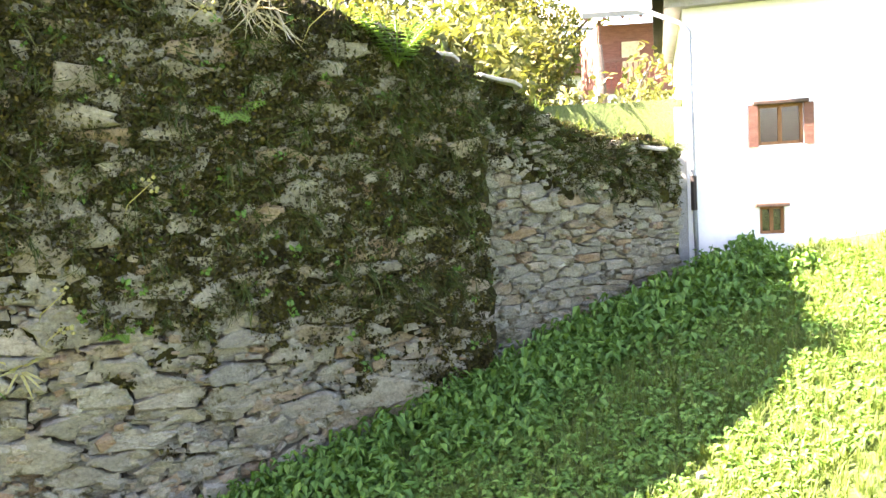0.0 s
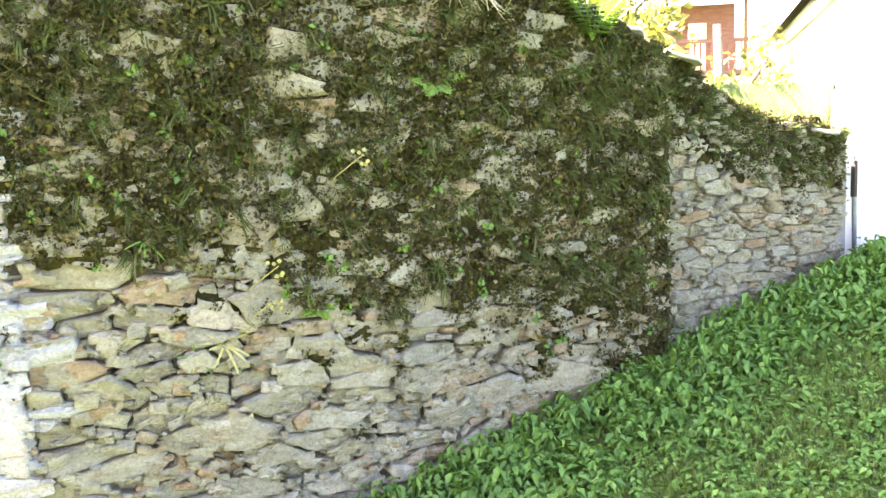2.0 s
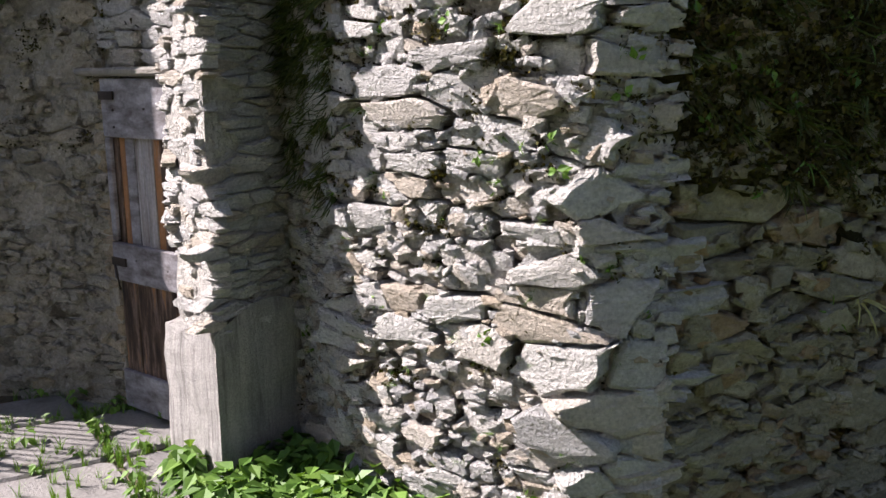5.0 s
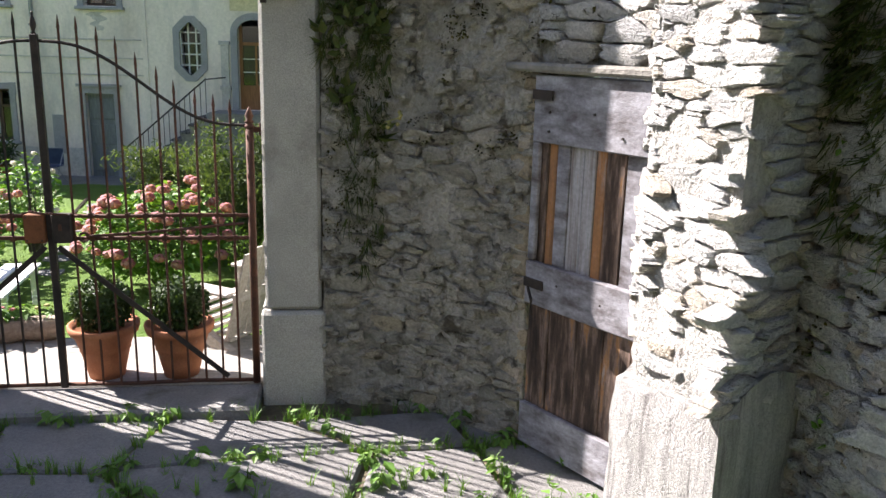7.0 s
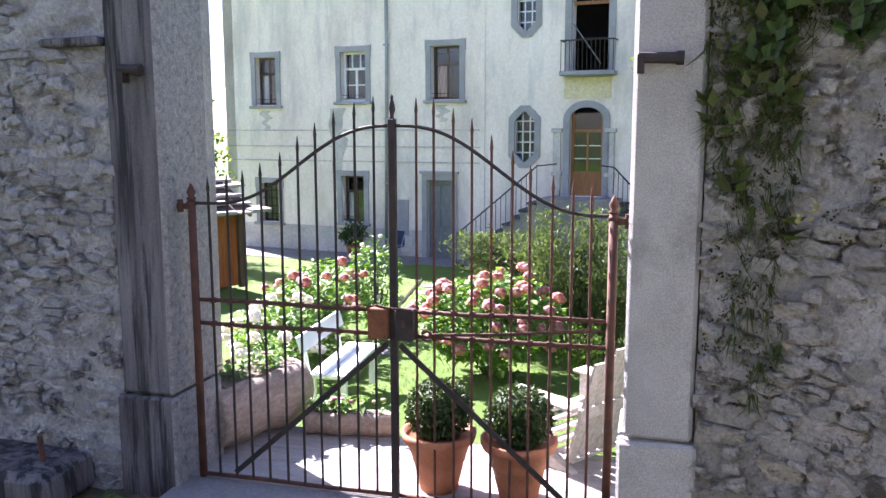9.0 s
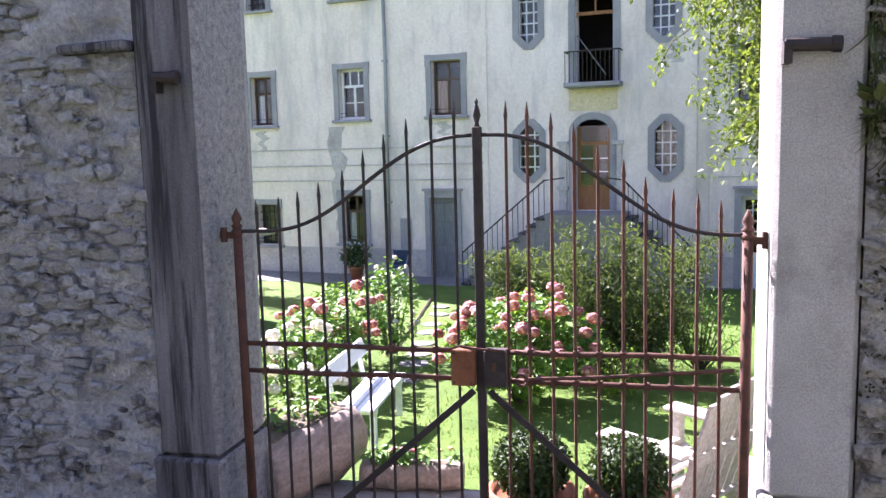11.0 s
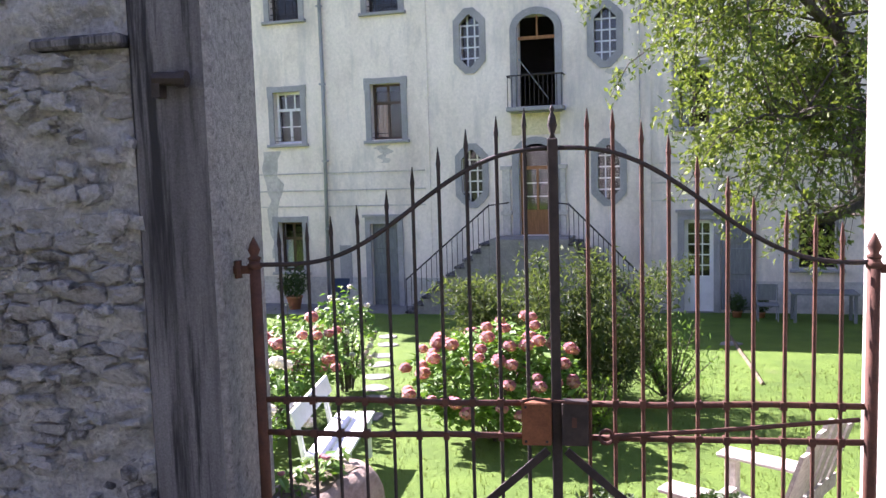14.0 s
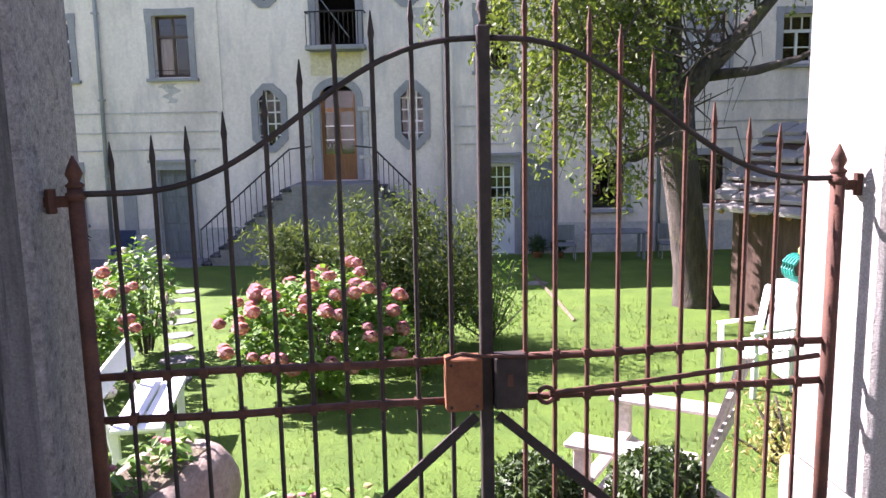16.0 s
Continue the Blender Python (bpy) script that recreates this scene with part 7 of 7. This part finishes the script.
scatter("dry_grass", THIN, hang, mat_dry, "dry pale grass hanging over the wall's edge", "grass")
# slate slabs along the wall's top
for x, z, w, d in ((5.55, 2.585, 0.42, 0.34), (5.92, 2.50, 0.46, 0.36), (6.28, 2.395, 0.40, 0.34), (6.55, 2.33, 0.36, 0.3), (7.10, 2.15, 0.36, 0.35), (6.72, 2.29, 0.34, 0.3), (8.25, 1.71, 0.25, 0.25)):
    o = obj("coping_slab", Geo().prism([(w * 0.55 * math.cos(a) * r.uniform(0.75, 1.1), 0.08 + d * 0.6 * math.sin(a) * r.uniform(0.75, 1.1)) for a in [j * math.tau / 11 for j in range(11)]], 0, 0.022), mat_slate, None, "thin grey slate slab on the wall's top", "slab", "coping slabs", bevel=0.004, wobble=0.01)
    o.matrix_world = Matrix.Translation((x, -3.06, z)) @ pose(0, 0, 0, r.uniform(-6, 6), r.uniform(4, 14), r.uniform(-15, 15))

# ---- lane verge, field and lawn ----
ms = []
for k in range(4200):
    x = r.uniform(4.0, 9.0)
    d = abs(r.gauss(0, 0.40))
    y = -3.22 - d if x < 6.92 else -3.1 - d
    if d < 1.0 and (x > 4.6 or r.random() < 0.4) and noise.noise(Vector((x * 2.5, y * 2.5, 4))) > -0.25 - 0.6 * (0.5 - d):
        q = r.uniform(0.05, 0.11)
        ms.append(Matrix.Translation((x, y, ground_z(x, y) - 0.03)) @ Matrix.Rotation(r.uniform(0, 6), 4, "Z") @ Matrix.Diagonal((q, q, r.uniform(0.07, 0.24) * (1.1 - 0.75 * d), 1)))
scatter("verge_herbs", HERBS, ms, mat_nettle, "broad-leaved weeds along the foot of the wall", "plants")
ms = []
for k in range(9500):
    x = r.uniform(4.3, 9.4)
    y = -3.25 - 2.2 * r.random() ** 0.8
    ms.append(Matrix.Translation((x, y, ground_z(x, y) - 0.018)) @ Matrix.Rotation(r.uniform(0, 6), 4, "Z") @ Matrix.Scale(r.uniform(0.05, 0.095), 4))
clover = []
for k in range(3400):
    x = r.uniform(4.6, 9.3)
    y = -3.6 - 1.6 * r.random()
    clover.append(Matrix.Translation((x, y, ground_z(x, y) - 0.02)) @ Matrix.Rotation(r.uniform(0, 6), 4, "Z") @ Matrix.Scale(r.uniform(0.035, 0.065), 4))
scatter("verge_clover", HERBS, clover, mat_herb, "low clover and herbs in the shaded verge", "plants")
scatter("verge_grass", TUFTS + THIN, ms, mat_grass, "fresh green grass between the weeds of the verge", "grass")
ms, clover = [], []
for k in range(11000):
    x, y = r.uniform(4.2, 11.5), r.uniform(-9.0, -3.3)
    if x < 4.9 and y > -6.5 and r.random() < 0.5:
        continue
    worn = math.exp(-((y + 4.75 - 0.12 * (x - 7)) / 0.16) ** 2)
    if r.random() > worn * 0.85:
        leafy = noise.noise(Vector((x * 1.1, y * 1.1, 6))) > 0.0 and y < -4.3
        m = Matrix.Translation((x, y, ground_z(x, y) - 0.018)) @ Matrix.Rotation(r.uniform(0, 6), 4, "Z")
        (clover if leafy else ms).append(m @ Matrix.Scale(r.uniform(0.04, 0.075), 4))
scatter("field_herbs", HERBS, clover, mat_herb, "low leafy herbs in the sunlit field", "plants")
scatter("field_grass", TUFTS, ms, mat_grass, "short sunlit grass of the field", "grass")
for k in range(7):
    x = 6.9 + k * 0.34 + r.uniform(-0.1, 0.1)
    y = -4.75 + 0.12 * (x - 7) + r.uniform(-0.1, 0.1)
    q = [(r.uniform(0.02, 0.06) * math.cos(a), r.uniform(0.02, 0.05) * math.sin(a)) for a in [j * math.tau / 7 for j in range(7)]]
    o = obj("path_stone", Geo().prism([(0.6 * x, 0.6 * y) for x, y in q], -0.04, 0.006, 0.9), mat_paving, None, "flat stone in the trodden path", "stone", "path stones")
    o.location = (x, y, ground_z(x, y) - 0.005)
ms = []
for k in range(7000):
    x, y = r.uniform(-4.2, 4.2), 1.6 + 9.0 * r.random() ** 1.3
    ms.append(Matrix.Translation((x, y, ground_z(x, y) - 0.03)) @ Matrix.Rotation(r.uniform(0, 6), 4, "Z") @ Matrix.Scale(r.uniform(0.03, 0.07), 4))
scatter("lawn_grass", TUFTS, ms, mat_grass, "mown garden lawn", "grass")
ms = []
for a, b in joints + [(Vector((-1.1, -0.31)), Vector((1.05, -0.31)))] * 2:
    L = (b - a).length
    dens = 0.5 + 0.9 * noise.noise(Vector((a.x * 1.3, a.y * 1.3, 0)))
    for k in range(int(L * 42 * max(0.1, dens))):
        p = a.lerp(b, r.random())
        ms.append(Matrix.Translation((p.x + r.gauss(0, 0.025), p.y + r.gauss(0, 0.025), -0.075)) @ Matrix.Rotation(r.uniform(0, 6), 4, "Z") @ Matrix.Scale(r.uniform(0.03, 0.105), 4))
for x, y, n, q in ((1.75, -1.0, 26, 0.2), (0.75, -0.95, 26, 0.25), (2.0, -1.25, 20, 0.2), (1.2, -1.5, 20, 0.3), (-0.4, -0.9, 16, 0.2), (0.1, -1.7, 14, 0.3), (2.2, -1.6, 14, 0.15), (1.3, -0.35, 14, 0.15), (-1.2, -0.4, 25, 0.2), (-1.6, -0.7, 25, 0.3)):
    for k in range(n):
        ms.append(Matrix.Translation((x + r.gauss(0, q), y + r.gauss(0, q * 0.4), -0.07)) @ Matrix.Rotation(r.uniform(0, 6), 4, "Z") @ Matrix.Scale(r.uniform(0.05, 0.12), 4))
scatter("joint_weeds", TUFTS + HERBS[:1], ms, mat_herb, "grass and weeds growing in the paving joints", "grass")

# ---- stones of the walls ----
lay_a = lay(A_NEAR, lambda s: -0.05 + max(0, 0.25 * (s - 1.14)) - 0.1, a_top, (0.045, 0.14), (0.08, 0.42), 1, 0.05, joint=0.004, fit_tall=2.45)
lay_a.sort(key=lambda q: q[0] * 0.6 + q[1])
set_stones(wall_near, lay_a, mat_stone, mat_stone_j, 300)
set_stones(wall_far, lay(A_FAR, lambda s: 0.3 + 0.25 * s, af_top, (0.028, 0.085), (0.05, 0.20), 2, 0.03, 0.08, joint=0.0025, fit_tall=2.7), mat_stone, mat_stone_j, 260)
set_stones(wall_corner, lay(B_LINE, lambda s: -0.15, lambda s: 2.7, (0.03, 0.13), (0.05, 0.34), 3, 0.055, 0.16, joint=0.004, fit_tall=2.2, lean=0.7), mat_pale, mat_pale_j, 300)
PIER_FACE = [(2.56, -1.20), (2.455, -1.54), (2.545, -2.02), (2.90, -1.80)]
set_stones(pier, lay(PIER_FACE, lambda s: 0.75, lambda s: 2.75, (0.015, 0.06), (0.06, 0.22), 4, 0.014, 0.06, lambda s, z: noise.noise(Vector((s * 4, z * 3, 7))) > (0.28 if s < 0.75 else 0.6), 0.0025, 3.0, 0.6), mat_pale, mat_pale_j, 290)
set_stones(wall_door, lay(D_LINE, lambda s: -0.1, lambda s: 2.9, (0.03, 0.09), (0.07, 0.24), 5, 0.026, 0.06, lambda s, z: noise.noise(Vector((s * 2.2, z * 1.6, 3))) > 0.12 + 0.25 * (z < 0.7), 0.004, 2.2), mat_wall_j, mat_wall_j, 160)
set_stones(wall_over, lay(OVER, lambda s: 1.8, lambda s: 2.9, (0.03, 0.08), (0.12, 0.3), 6, 0.04, 0.12, None, 0.003, 3.0), mat_pale, mat_pale_j, 100)
near_left = [(-3.0, -0.16), (-1.345, -0.09)]
set_stones(wall_left, lay(near_left, lambda s: -0.1, lambda s: 2.1 if s > 1.2 else 2.45, (0.03, 0.09), (0.05, 0.19), 7, 0.028, 0.07, lambda s, z: noise.noise(Vector((s * 2.4, z * 2.0, 13))) > 0.18, 0.004, 2.2), mat_wall_g, mat_wall_g, 200)
set_stones(wall_nook, lay([(2.93, -1.16), (2.93, -1.8)], lambda s: 0, lambda s: 2.8, (0.05, 0.12), (0.1, 0.25), 8), mat_stone, mat_stone_j, 60)
ledge = obj("ledge_slab", Geo().box(-0.30, 0.02, -0.10, 0.3, 2.10, 2.14), mat_granite_dark, None, "grey slab on the wall's shoulder by the pillar", "slab", "coping slabs", bevel=0.01, wobble=0.012)
ledge.location = (-1.36, -0.06, 0.0)

# chips and small stones wedged into the joints
r = random.Random(77)
CHIPS = []
for k in range(8):
    v = [(x * r.uniform(0.6, 1.0), y * r.uniform(0.5, 1.0), q * r.uniform(0.5, 1.0)) for q in (-1, 1) for y in (-1, 1) for x in (-1, 1)]
    CHIPS.append((v + [(r.uniform(-0.3, 0.3), -1.25, r.uniform(-0.3, 0.3))], [(0, 2, 3, 1), (4, 5, 7, 6), (0, 1, 8), (1, 5, 8), (5, 4, 8), (4, 0, 8), (2, 6, 7, 3), (0, 4, 6, 2), (1, 3, 7, 5)]))


def chips(wall, poly, n, zlo, top, size, mat):
    ms = []
    for p, o in face_points(poly, n, r, zlo, 2.75, lambda s, z: z < top(s) - 0.03):
        t = Vector((-o.y, o.x, 0))
        w = r.uniform(*size)
        m = Matrix(((t.x, -o.x, 0, p.x + o.x * r.uniform(0.0, 0.03)), (t.y, -o.y, 0, p.y + o.y * r.uniform(0.0, 0.03)), (0, 0, 1, p.z), (0, 0, 0, 1)))
        ms.append(m @ Matrix.Rotation(r.gauss(0, 0.3), 4, "Y") @ Matrix.Diagonal((w, 0.022, w * r.uniform(0.25, 0.8), 1)))
    scatter("chip_stones", CHIPS, ms, mat, "small chips of stone wedged in the joints", "", wall)


chips(wall_near, A_NEAR, 2800, 0.0, a_top, (0.012, 0.055), mat_stone_j)
chips(wall_far, A_FAR, 700, 0.2, af_top, (0.010, 0.035), mat_stone_j)
chips(wall_corner, B_LINE, 1900, 0.0, lambda s: 2.7, (0.012, 0.05), mat_pale_j)
chips(wall_left, near_left, 500, 0.0, lambda s: 2.1, (0.012, 0.05), mat_wall_g)
chips(wall_door, D_LINE, 350, 0.0, lambda s: 2.9, (0.012, 0.05), mat_wall_j)

# long slabs that bind the two faces at the corner
r = random.Random(64)
z = -0.12
while z < 2.66:
    h = r.uniform(0.03, 0.13)
    la, lb = (r.uniform(0.20, 0.50 if z < 1.5 else 0.26), r.uniform(0.15, 0.32)) if r.random() < 0.6 else (r.uniform(0.2, 0.45), r.uniform(0.10, 0.25))
    c = Vector((3.54 + r.uniform(-0.05, 0.03), -3.095 - r.uniform(0.0, 0.04)))
    da, db = Vector((0.985, -0.13)), Vector((-0.62, 0.78))
    ring = [c, c + da * la * 0.33, c + da * la * 0.66, c + da * la, c + da * la + Vector((0, 0.12)), c + db * lb + Vector((0.1, 0.1)), c + db * lb, c + db * lb * 0.7, c + db * lb * 0.4, c + db * lb * 0.15]
    ring = [(p.x - 3.54 + r.uniform(-0.025, 0.025), p.y + 3.12 + r.uniform(-0.025, 0.025)) for p in ring]
    g = Geo()
    for q, w in ((0.0, 0.97), (0.2, 1.0), (0.55, 1.01), (0.85, 0.995), (1.0, 0.96)):
        off = Vector((r.uniform(-0.012, 0.012), r.uniform(-0.012, 0.012)))
        for x, y in ring:
            g.v.append((x * w + off.x + r.uniform(-0.014, 0.014), y * w + off.y + r.uniform(-0.014, 0.014), h * q * 0.97))
    n = len(ring)
    for k in range(4):
        g.f += [(k * n + i, k * n + (i + 1) % n, (k + 1) * n + (i + 1) % n, (k + 1) * n + i) for i in range(n)]
    g.f += [tuple(reversed(range(n))), tuple(range(4 * n, 5 * n))]
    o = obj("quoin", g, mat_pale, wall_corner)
    o.matrix_world = Matrix.Translation((3.54, -3.12, z)) @ pose(0, 0, 0, r.uniform(-5, 5), r.uniform(-5, 5), r.uniform(-5, 5))
    z += h
